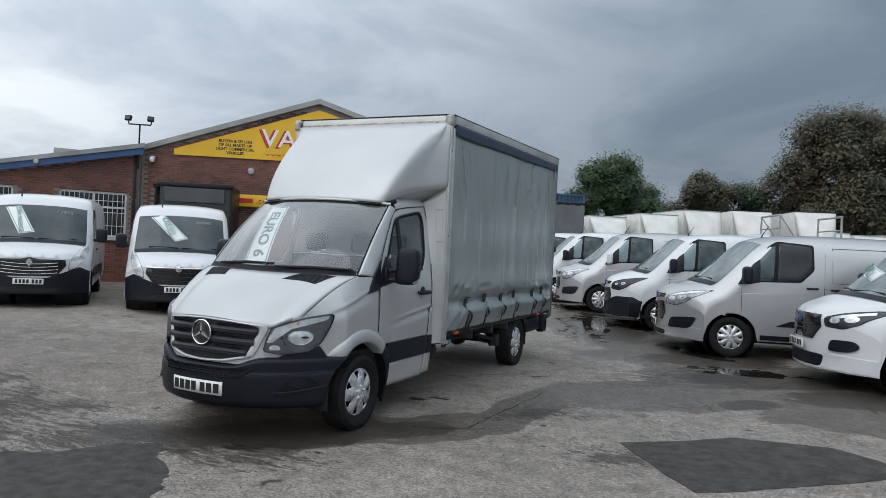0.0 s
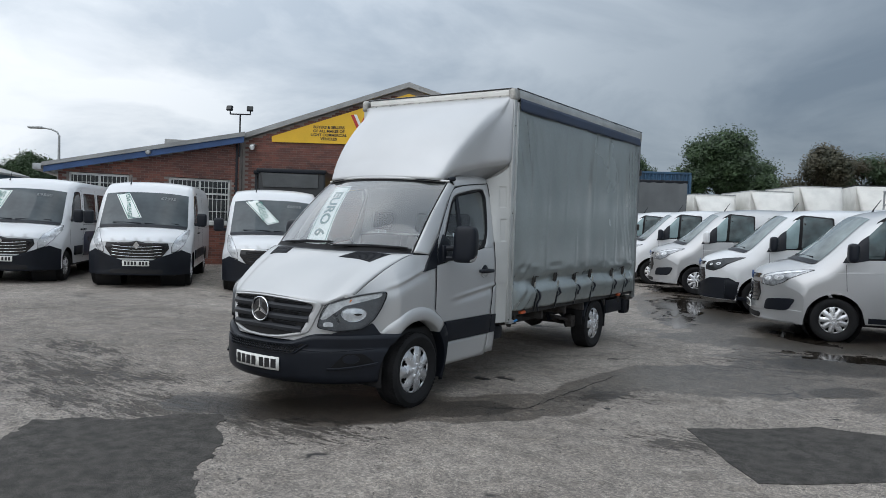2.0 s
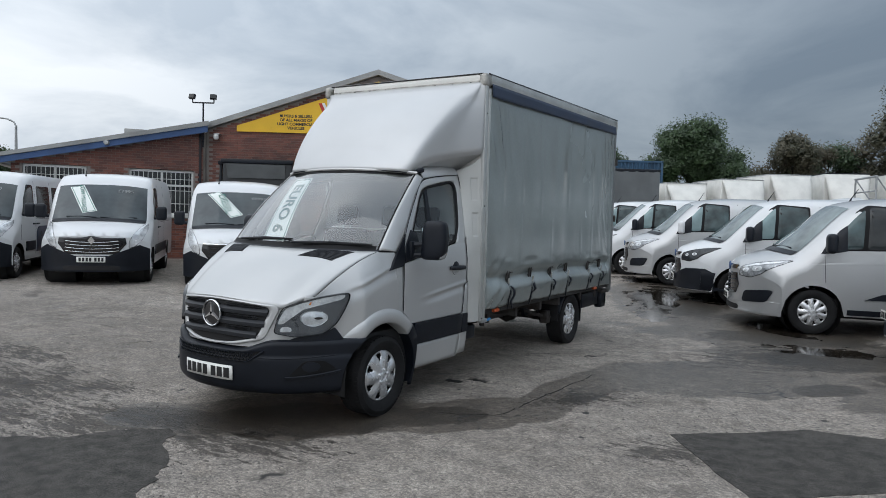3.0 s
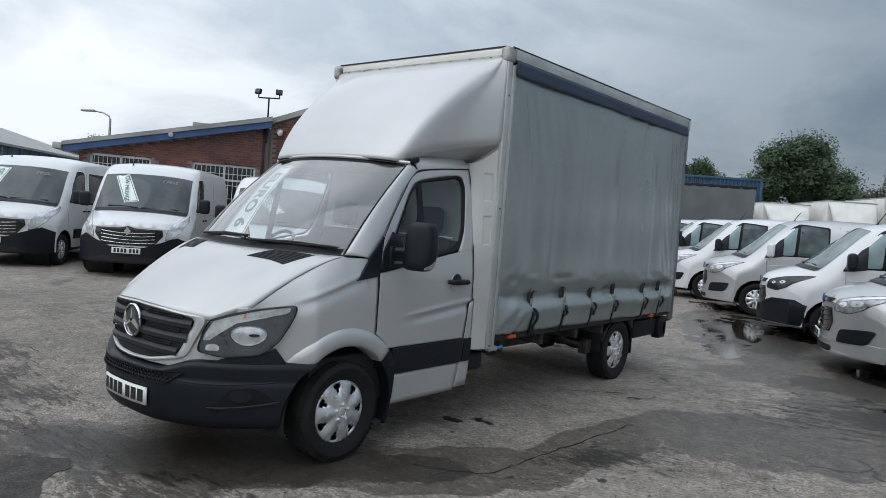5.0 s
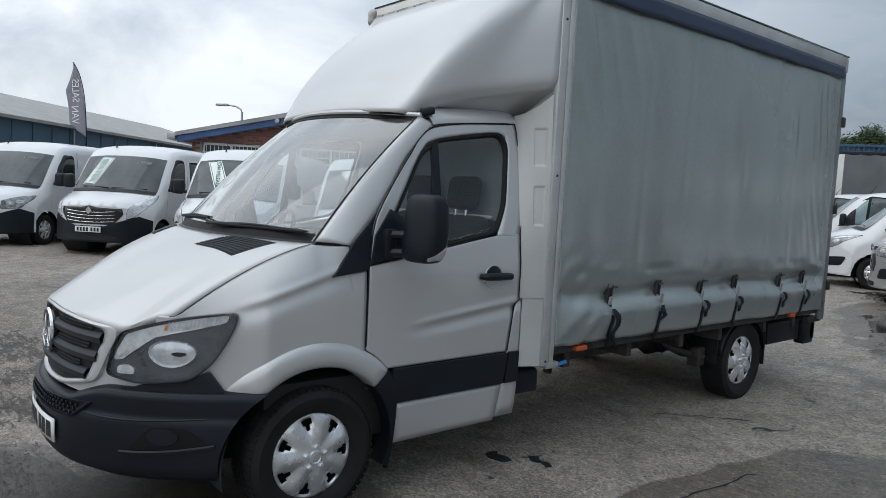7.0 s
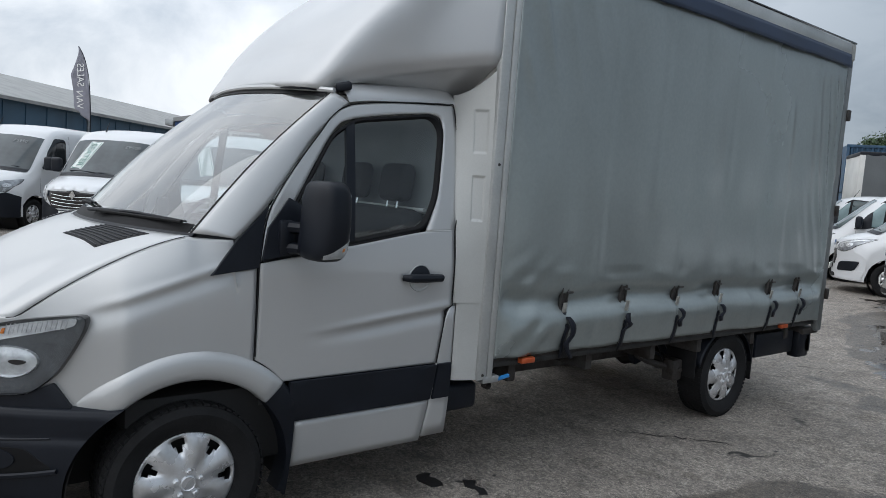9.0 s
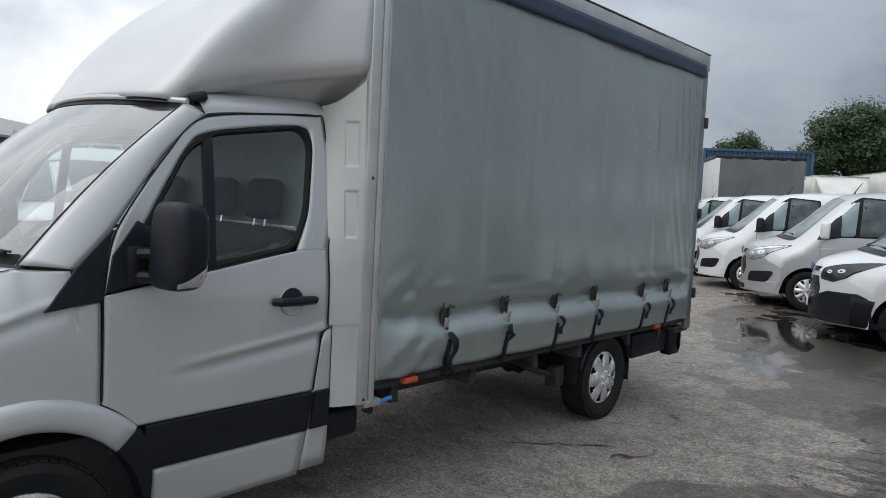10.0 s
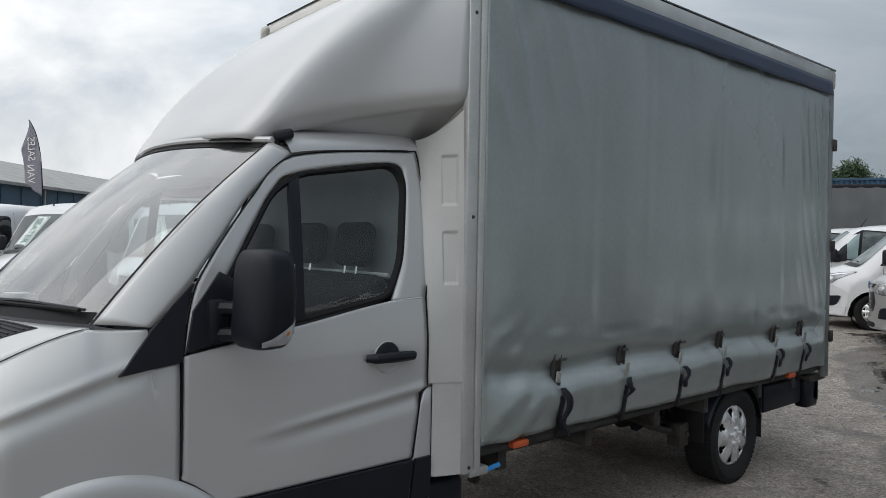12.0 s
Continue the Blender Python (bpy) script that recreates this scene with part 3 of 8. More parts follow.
def blob(name, material, label, pts, wob, lift, seed, category="patch", step=0.035):
    """An irregular flat patch laid on the ground: outline in x, y with a ragged edge."""
    rnd = random.Random(seed)
    out = []
    wob = min(wob, 0.14)
    for a, b in dense(pts, step):
        q = noise.noise(Vector((a * 2.3, b * 2.3, seed))) * wob + noise.noise(Vector((a * 14, b * 14, seed))) * wob * 0.45
        q2 = noise.noise(Vector((a * 2.3 + 40, b * 2.3, seed))) * wob + noise.noise(Vector((a * 14, b * 14 + 9, seed))) * wob * 0.45
        out.append((a + q, b + q2))
    c = (sum(p[0] for p in out) / len(out), sum(p[1] for p in out) / len(out))
    bm = bmesh.new()

    def zz(a, b):
        w = YARD.inverted() @ Vector((a, b, 0))
        return rise(w.x, w.y)
    lo = [bm.verts.new((a, b, zz(a, b) - 0.01)) for a, b in out]
    hi = [bm.verts.new((a, b, zz(a, b) + lift)) for a, b in out]
    k = len(out)
    for i in range(k):
        bm.faces.new((lo[i], lo[(i + 1) % k], hi[(i + 1) % k], hi[i]))
    f = bm.faces.new(hi)
    bmesh.ops.triangulate(bm, faces=[f])
    return tagged(part(name, bm, material, smooth=False), label, category, kind="structure")


blob("tarmac_patch", TARMAC, "square dark tarmac repair in the concrete yard",
     [(3.17, 2.00), (3.94, 0.97), (5.30, 2.00), (5.30, 2.46), (4.95, 2.73), (4.12, 2.72)], 0.03, 0.005, 3)
blob("tarmac_patch", TARMAC, "large dark tarmac repair in the concrete yard",
     [(-1.07, -1.41), (-0.12, -0.27), (0.28, -0.58), (0.62, -0.97), (0.90, -1.37), (1.30, -1.60), (1.90, -2.30), (0.60, -3.40), (0.20, -2.85), (-0.64, -1.90)], 0.10, 0.005, 4)
blob("oil_spot", INK, "small black oil spot on the concrete", [(0.75, 2.40), (0.82, 2.37), (0.91, 2.41), (0.93, 2.46), (0.88, 2.49), (0.80, 2.47), (0.77, 2.51), (0.74, 2.47)], 0.035, 0.003, 10, "stain", 0.008)
blob("oil_spot", INK, "small faded oil spot on the concrete", [(0.92, 2.62), (1.00, 2.58), (1.06, 2.60), (1.13, 2.57), (1.16, 2.61), (1.09, 2.65), (1.02, 2.64), (0.96, 2.68)], 0.04, 0.003, 11, "stain", 0.008)


def crack(pts, w, seed):
    rnd = random.Random(seed)
    out = []
    P = []
    for (a, b), (c, d) in zip(pts, pts[1:]):
        for k in range(8):
            t = k / 8
            P.append((a + (c - a) * t + rnd.uniform(-0.02, 0.02), b + (d - b) * t + rnd.uniform(-0.02, 0.02)))
    bm = bmesh.new()
    prev = None
    for i, (a, b) in enumerate(P):
        q = P[min(i + 1, len(P) - 1)]
        o = P[max(i - 1, 0)]
        d = Vector((q[0] - o[0], q[1] - o[1])).normalized()
        ww = w * rnd.uniform(0.3, 1.0)
        cur = (bm.verts.new((a - d.y * ww, b + d.x * ww, 0.004)), bm.verts.new((a + d.y * ww, b - d.x * ww, 0.004)))
        if prev:
            bm.faces.new((prev[0], prev[1], cur[1], cur[0]))
        prev = cur
    tagged(part("crack", bm, DARK, smooth=False), "thin dark crack running through the concrete", "crack", kind="structure")


crack([(0.80, 4.19), (1.1, 4.5), (1.42, 4.80)], 0.011, 1)
crack([(1.35, 1.36), (1.57, 1.46), (1.80, 1.62), (1.83, 2.05), (1.86, 2.6), (1.90, 3.2), (1.95, 3.75)], 0.009, 2)


def loose_grit(name, label, spots, count, seed):
    """Scattered chips of broken concrete lying on the yard."""
    rnd = random.Random(seed)
    verts, faces = [], []
    for _ in range(count):
        x, y, sx, sy = rnd.choice(spots)
        a, b = rnd.gauss(x, sx), rnd.gauss(y, sy)
        if abs(a) < 1.0 and b > 0.9:
            continue
        w = YARD.inverted() @ Vector((a, b, 0))
        z = rise(w.x, w.y) + 0.003
        s = rnd.uniform(0.002, 0.006) * (1 + rnd.random() ** 6)
        q = rnd.uniform(0, 6.28)
        i = len(verts)
        for k in range(4):
            r = s * rnd.uniform(0.6, 1.1)
            verts.append((a + r * math.cos(q + k * 1.57), b + r * math.sin(q + k * 1.57), z))
        verts.append((a, b, z + s * rnd.uniform(0.4, 0.9)))
        faces += [(i, i + 1, i + 4), (i + 1, i + 2, i + 4), (i + 2, i + 3, i + 4), (i + 3, i, i + 4)]
    me = bpy.data.meshes.new(name)
    me.from_pydata(verts, [], faces)
    me.materials.append(mat("grit", (0.115, 0.105, 0.10), 0.9, var=0.6, scale=9, fine=90, spec=0.2))
    tagged(new(name, me), label, "gravel", kind="stuff")


loose_grit("gravel", "loose crumbs of broken concrete and grit on the yard",
           [(-0.8, -0.5, 0.9, 0.35), (0.6, -1.2, 0.6, 0.5), (-1.6, -0.9, 0.8, 0.4), (2.6, -0.8, 1.3, 0.9), (3.3, 2.0, 0.6, 0.6), (4.4, 2.6, 0.6, 0.3), (2.0, 2.4, 0.9, 0.9)], 7000, 8)

# ==== brick building ====
WALL_V = 22.5
B_L, B_MID, B_PEAK = -12.45, -7.27, -1.85
WING = pose(B_MID, WALL_V, 0, 0, 0, 23) @ pose(-B_MID, -WALL_V, 0)     # the low wing stands turned towards the yard


def wg(p, v, z):
    return WING @ Vector((p, v, z))



def roofline(u):
    """Underside of the verge above the brick front."""
    if u < B_MID:
        return 2.92 + (u - B_L) / (B_MID - B_L) * (4.12 - 2.92)
    if u < B_PEAK:
        return 4.18 + (u - B_MID) / (B_PEAK - B_MID) * (6.03 - 4.18)
    return 6.03 - (u - B_PEAK) * 0.315


building = thing("brick_building", "low red brick workshop with blue verge and yellow gable sign", "building", YARD)
WINS = [(-12.17, -10.53), (-9.38, -7.55)]
DOOR_U = (-6.75, -4.65)
cols = sorted({B_L, *[a for w in WINS for a in w], B_MID, DOOR_U[0], DOOR_U[1], B_PEAK, 3.0})
for a, b in zip(cols, cols[1:]):
    spans = [(0.0, None)]
    if (a, b) in WINS:
        spans = [(0.0, 1.46), (2.86, None)]
    if (a, b) == DOOR_U:
        spans = [(3.10, None)]
    dv = 0.0 if b <= B_MID else 0.25
    for z0, z1 in spans:
        za, zb = (roofline(a + 1e-4), roofline(b - 1e-4)) if z1 is None else (z1, z1)
        part("wall", prism([(a, z0), (b, z0), (b, zb), (a, za)], 0.28, lambda p, q, h, dv=dv: wg(p, WALL_V + h, q) if dv == 0 else (p, WALL_V + dv + h, q)), MORTAR, building, smooth=False)
# verges and roof
bm = prism([(B_L - 0.35, 2.80), (B_MID + 0.10, 4.07), (B_MID + 0.10, 4.27), (B_L - 0.35, 2.97)], 0.12, lambda p, q, h: wg(p, WALL_V - 0.30 + h, q))
part("fascia", bm, BLUEFASCIA, building, "blue painted sloping fascia", smooth=False)
bm = prism([(B_L - 0.40, 2.97), (B_MID + 0.12, 4.27), (B_MID + 0.12, 4.41), (B_L - 0.40, 3.08)], 7.5, lambda p, q, h: wg(p, WALL_V - 0.36 + h, q))
part("roof", bm, ROOFGREY, building, "grey sheet roof", smooth=False)
bm = prism([(B_L, 0), (B_L + 0.25, 0), (B_L + 0.25, 2.92), (B_L, 2.92)], 6.8, lambda p, q, h: wg(p, WALL_V + 0.285 + h, q))
part("side_wall", bm, MORTAR, building, smooth=False)
part("roof_hatch", box((-9.55, WALL_V + 1.6, 3.70), (-8.35, WALL_V + 2.4, 4.20), 0.02, m=WING), ROOFGREY, building, "pale roof hatch on the low wing")
part("gutter_end", box((B_L - 0.62, WALL_V - 0.36, 2.86), (B_L - 0.39, WALL_V + 6.5, 3.04), 0.02, m=WING), GALV, building, "pale gutter along the low eave")
bm = prism([(B_MID - 0.1, 4.16), (B_PEAK, 6.04), (3.2, 4.44), (3.2, 4.60), (B_PEAK, 6.20), (B_MID - 0.1, 4.33)], 14, lambda p, q, h: (p, WALL_V + 0.05 + h, q))
part("gable_roof", bm, ROOFGREY, building, "grey gable roof with a slim verge", smooth=False)
bm = box((B_MID - 0.16, WALL_V - 0.06, 0), (B_MID - 0.04, WALL_V - 0.005, 4.1), 0.01)
part("downpipe", bm, BLACK, building, "dark downpipe in the corner")
part("corner_pier", box((B_MID - 0.30, WALL_V + 0.10, 0), (B_MID + 0.03, WALL_V + 0.50, 4.08)), MORTAR, building)
# yellow gable sign
sy = WALL_V + 0.17
bm = prism([(-6.28, 4.16), (-0.2, 4.16), (-0.2, 5.38), (B_PEAK, 5.85), (-6.28, 4.34)], -0.05, lambda p, q, h: (p, sy + h + 0.05, q))
sign = part("gable_sign", bm, YELLOW, building, "yellow painted gable sign board", smooth=False)
for k, row in enumerate(("BUYERS & SELLERS", "OF ALL MAKES OF", "LIGHT COMMERCIAL", "VEHICLES")):
    letters(row, 0.120, INK, sign, pose(-4.42, sy - 0.004, 4.68 - 0.125 * k, 90), sx=1.05, bold=0.004)
letters("VAN", 0.80, SIGNRED, sign, pose(-2.79, sy - 0.004, 4.79, 90), sx=1.10, depth=0.002, bold=0.018)
letters("VAN", 0.78, SIGNWHITE, sign, pose(-2.73, sy - 0.010, 4.82, 90), sx=1.10, depth=0.002, bold=0.004)
for k in range(9):
    a = -3.5 + 0.18 * k
    bm = prism([(a, 4.36), (a + 0.09, 4.28), (a + 0.18, 4.36), (a + 0.09, 4.33)], -0.006, lambda p, q, h: (p, sy - 0.003 + h, q))
    part("underline_mark", bm, SIGNRED, sign, smooth=False)
bm = box((-4.65, sy - 0.02, 2.64), (-1.4, sy + 0.03, 3.02), 0.004)
sign2 = part("name_board", bm, YELLOW, building, "yellow name board above the doorway")
letters(".co.uk", 0.30, SIGNRED, sign2, pose(-3.34, sy - 0.024, 2.83, 90))
bm = box((-4.42, sy - 0.028, 2.75), (-3.80, sy - 0.022, 2.90))
part("lettering_bar", bm, SIGNRED, sign2)
# windows
for a, b in WINS:
    win = thing("window_frame_unit", "white barred window with a pale sill", "window", YARD @ WING)
    z0, z1, y0 = 1.47, 2.85, WALL_V + 0.06
    bm = bmesh.new()
    for lo, hi in (((a, z0), (b, z0 + 0.06)), ((a, z1 - 0.07), (b, z1)), ((a, z0), (a + 0.06, z1)), ((b - 0.06, z0), (b, z1)),
                   (((a + b) / 2 - 0.035, z0), ((a + b) / 2 + 0.035, z1)), ((a, z1 - 0.50), (b, z1 - 0.44))):
        box((lo[0], y0, lo[1]), (hi[0], y0 + 0.06, hi[1]), 0.004, bm)
    part("frame", bm, FRAMEWHITE, win, smooth=False)
    for c, d in ((a + 0.05, (a + b) / 2 - 0.03), ((a + b) / 2 + 0.03, b - 0.05)):
        for e, f in ((z0 + 0.05, z1 - 0.49), (z1 - 0.45, z1 - 0.06)):
            part("pane", box((c, y0 + 0.025, e), (d, y0 + 0.033, f)), TINT, win, "dark reflecting pane")
    for k in range(1, 14):
        q = a + (b - a) * k / 14
        part("bar", tube([(q, y0 - 0.05, z0 + 0.04), (q, y0 - 0.05, z1 - 0.05)], 0.009, 6), FRAMEWHITE, win)
    for q in (z0 + 0.35, z0 + 0.75, z0 + 1.1):
        part("bar", tube([(a, y0 - 0.055, q), (b, y0 - 0.055, q)], 0.010, 6), FRAMEWHITE, win)
    part("sill", box((a - 0.06, WALL_V - 0.10, z0 - 0.09), (b + 0.06, WALL_V + 0.12, z0 - 0.005), 0.01), CREAM, win, "pale concrete sill")
    part("reveal", box((a, WALL_V + 0.30, z0), (b, WALL_V + 0.33, z1)), DARK, win)
# doorway with a dark canopy; near-black sheets paint in its unlit inside
door = thing("roller_doorway", "open roller doorway, unlit inside painted black, under a black canopy", "doorway", YARD)
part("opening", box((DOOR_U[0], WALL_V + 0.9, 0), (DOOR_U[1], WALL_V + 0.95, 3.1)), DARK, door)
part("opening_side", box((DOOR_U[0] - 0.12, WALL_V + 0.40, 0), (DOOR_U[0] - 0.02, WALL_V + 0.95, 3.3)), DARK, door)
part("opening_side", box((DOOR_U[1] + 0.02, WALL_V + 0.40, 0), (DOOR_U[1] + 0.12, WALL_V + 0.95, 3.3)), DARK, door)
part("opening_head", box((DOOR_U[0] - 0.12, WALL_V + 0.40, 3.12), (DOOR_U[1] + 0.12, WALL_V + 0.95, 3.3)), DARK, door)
part("jamb", box((DOOR_U[0] - 0.06, WALL_V + 0.18, 0), (DOOR_U[0], WALL_V + 0.24, 3.1), 0.005), BLACK, door)
part("jamb", box((DOOR_U[1], WALL_V + 0.18, 0), (DOOR_U[1] + 0.06, WALL_V + 0.24, 3.1), 0.005), BLACK, door)
part("lintel", box((DOOR_U[0] - 0.1, WALL_V + 0.12, 3.10), (DOOR_U[1] + 0.1, WALL_V + 0.24, 3.22), 0.02), BLACK, door)
# a dark box truck backed up to the doorway
dt = thing("box_truck", "black box truck with a grey headboard beside the doorway", "truck", YARD)
BLACKBODY = mat("black_body_sheet", (0.018, 0.019, 0.021), 0.45, var=0.3, scale=1.5, fine=60)
GREYHEAD = mat("grey_headboard", (0.075, 0.08, 0.082), 0.5, var=0.25, scale=2.0, fine=60)
part("body", box((-6.20, 20.95, 0.75), (-4.16, 22.40, 3.15), 0.07, seg=3), BLACKBODY, dt)
part("headboard", prism([(-6.02, 2.62), (-4.36, 2.62), (-4.36, 3.02), (-6.08, 3.04)], 0.03, lambda a, b, h: (a, 20.93 - h - 0.02 * (b - 2.6), b)), GREYHEAD, dt, "dull grey headboard panel", smooth=False)
part("roof_lip", box((-6.24, 20.88, 3.05), (-4.12, 21.00, 3.17), 0.03), BLACK, dt)
part("chassis", box((-5.7, 20.9, 0.40), (-4.6, 22.35, 0.76), 0.02), DARK, dt)
for q in (-5.95, -4.41):
    part("wheel", lathe([(0.0, -0.10), (0.20, -0.11), (0.33, -0.09), (0.34, 0.09), (0.20, 0.11), (0.0, 0.10)], 24, at=(q, 21.6, 0.42), axis="x"), RUBBER, dt)
# floodlights on a pole
fl = thing("flood_light_post", "twin black floodlights on a short pole above the roof", "flood light", YARD)
part("pole", tube([(-7.25, WALL_V - 0.1, 3.6), (-7.25, WALL_V - 0.1, 4.98)], 0.026), BLACK, fl)
part("cross_arm", tube([(-7.58, WALL_V - 0.1, 4.98), (-6.92, WALL_V - 0.1, 4.98)], 0.022), BLACK, fl)
for q, s in ((-7.58, -1), (-6.92, 1)):
    part("stem", tube([(q, WALL_V - 0.1, 4.98), (q, WALL_V - 0.1, 5.08)], 0.02), BLACK, fl)
    b = box((-0.10, -0.04, -0.08), (0.10, 0.06, 0.08), 0.02, m=pose(q, WALL_V - 0.16, 5.16, -18, 0, 14 * s))
    lampo = part("lamp_head", b, BLACK, fl)
    part("lens", box((-0.085, -0.050, -0.065), (0.085, -0.041, 0.065), m=pose(q, WALL_V - 0.16, 5.16, -18, 0, 14 * s)), TINT, lampo)
cam_dome = thing("dome_camera", "white dome security camera on a wall bracket", "camera", YARD)
part("bracket", box((-6.98, WALL_V + 0.05, 4.02), (-6.80, WALL_V + 0.24, 4.07), 0.01), GALV, cam_dome)
part("dome", lathe([(0.0, -0.16), (0.05, -0.15), (0.08, -0.10), (0.085, -0.04), (0.06, 0.0), (0.0, 0.02)], 16, at=(-6.88, WALL_V + 0.02, 4.02), axis="z"), SIGNWHITE, cam_dome)
bell = thing("wall_sensor", "round pale alarm sensor on the brick wall", "sensor", YARD)
part("casing", lathe([(0, -0.06), (0.10, -0.05), (0.12, 0.0), (0.12, 0.02)], 16, at=(-3.9, WALL_V + 0.22, 3.78), axis="y"), GALV, bell)
bell = thing("wall_sensor", "small pale sensor on the blue fascia", "sensor", YARD)
part("casing", lathe([(0, -0.06), (0.07, -0.05), (0.08, 0.0), (0.08, 0.02)], 12, at=tuple(wg(-9.99, WALL_V - 0.32, 3.56)), axis="y"), GALV, bell)

# ==== far buildings, lamp, flags ====
blue = thing("blue_warehouse", "long blue metal-clad warehouse with a pale sheet roof", "warehouse", YARD)
A, Bq = Vector((-33.0, 22.0, 0)), Vector((-44.0, 64.0, 0))
dr = (Bq - A).normalized()
nr = Vector((-dr.y, dr.x, 0))


def bl(s, o, z):
    q = A + dr * s + nr * o
    return (q.x, q.y, z)


part("wall", prism([(-14, 0), (52, 0), (52, 4.9), (-14, 4.9)], 0.3, lambda p, q, h: bl(p, h, q)), NAVYWALL, blue, smooth=False)
part("roof", prism([(-0.5, 4.85), (9, 7.5), (9, 7.7), (-0.5, 5.05)], 66, lambda p, q, h: bl(h - 14, p, q)), ROOFGREY, blue, smooth=False)
part("end_wall", prism([(0.2, 0), (18, 0), (18, 4.9), (9, 7.5), (0.2, 4.9)], 0.3, lambda p, q, h: bl(52 - h, p, q)), NAVYWALL, blue, smooth=False)
part("roof_rear", prism([(9, 7.5), (18.5, 4.85), (18.5, 5.05), (9, 7.7)], 66, lambda p, q, h: bl(h - 14, p, q)), ROOFGREY, blue, smooth=False)
for k in range(34):
    q = -13.5 + 1.95 * k
    part("cladding_rib", prism([(q, 0), (q + 0.12, 0), (q + 0.12, 4.8), (q, 4.8)], -0.05, lambda p, z, h: bl(p, h, z)), NAVYWALL, blue, smooth=False)
for q in (-4, 8, 20, 32):
    part("downpipe", tube([bl(q, -0.12, 0), bl(q, -0.12, 4.8)], 0.07), GALV, blue)

lamp = thing("street_lamp", "tall galvanised street lamp with a curved arm", "street lamp", YARD)
lp = (-22.65, 38.5)
part("column", tube([(lp[0], lp[1], 0), (lp[0], lp[1], 3), (lp[0], lp[1], 5.85)], [0.11, 0.09, 0.06]), GALV, lamp)

part("arm", tube([(lp[0], lp[1], 5.80), (lp[0] - 0.10, lp[1], 6.02), (lp[0] - 0.45, lp[1], 6.18), (lp[0] - 1.0, lp[1], 6.25)], 0.045), GALV, lamp)
part("lamp_head", box((lp[0] - 1.75, lp[1] - 0.14, 6.19), (lp[0] - 0.95, lp[1] + 0.14, 6.32), 0.05), GALV, lamp)


def feather_flag(u, v, z0, h, w, turn, label):
    """A leaning feather flag; the pole bows over at the top."""
    fg = thing("feather_flag", label, "flag", YARD @ pose(u, v, rise(u, v), 0, 0, turn), "feather flags")

    def edge(z):
        t = max(0.0, (z - z0) / h)
        return Vector((-0.10 * t * h * 0.45 - 0.19 * h * t ** 4, 0, z))
    zs = [0.0, z0 * 0.5, z0] + [z0 + h * k / 14 for k in range(1, 15)]
    part("pole", tube([edge(z) for z in zs], [0.034 - 0.026 * z / (z0 + h) for z in zs]), BLACK, fg)

    def pt(a, b):
        e = edge(z0 + h * b)
        ww = w * min(1.0, (1 - b) * 2.6 + 0.02) * (0.55 + 0.45 * smooth01(b / 0.25))
        return (e.x - a * ww, 0.03 * math.sin(a * 5 + b * 9), e.z + 0.10 * h * a * (1 - smooth01(b / 0.2)))
    cl = part("cloth", grid(pt, 10, 30), FLAG, fg)
    solid(cl, 0.004, 0)
    for word_, dz in (("VAN", 0.30), ("SALES", 0.62)):
        letters(word_, h * 0.170, SIGNWHITE, cl, pose(-w * 0.62, -0.036, z0 + h * dz, 90, 0, 0) @ pose(0, 0, 0, 0, 0, -86), sx=-0.70)
    return fg


feather_flag(-19.05, 23.6, 2.95, 2.72, 0.80, 0, "tall grey-blue feather flag with pale letters")
feather_flag(6.80, 34.0, 3.0, 3.2, 0.70, 0, "dark grey feather flag on a thin pole")


# ==== trees and hedges ====
LEAF = mat("leaves", (0.046, 0.082, 0.030), 0.6, var=0.45, scale=0.7, fine=3, dark=(0.030, 0.054, 0.022))
LEAF2 = mat("leaves_autumn", (0.088, 0.072, 0.044), 0.6, var=0.45, scale=0.35, fine=3, dark=(0.048, 0.058, 0.030))
BARK = mat("bark", (0.075, 0.06, 0.045), 0.9, var=0.4, scale=4, fine=40, bump=0.3)


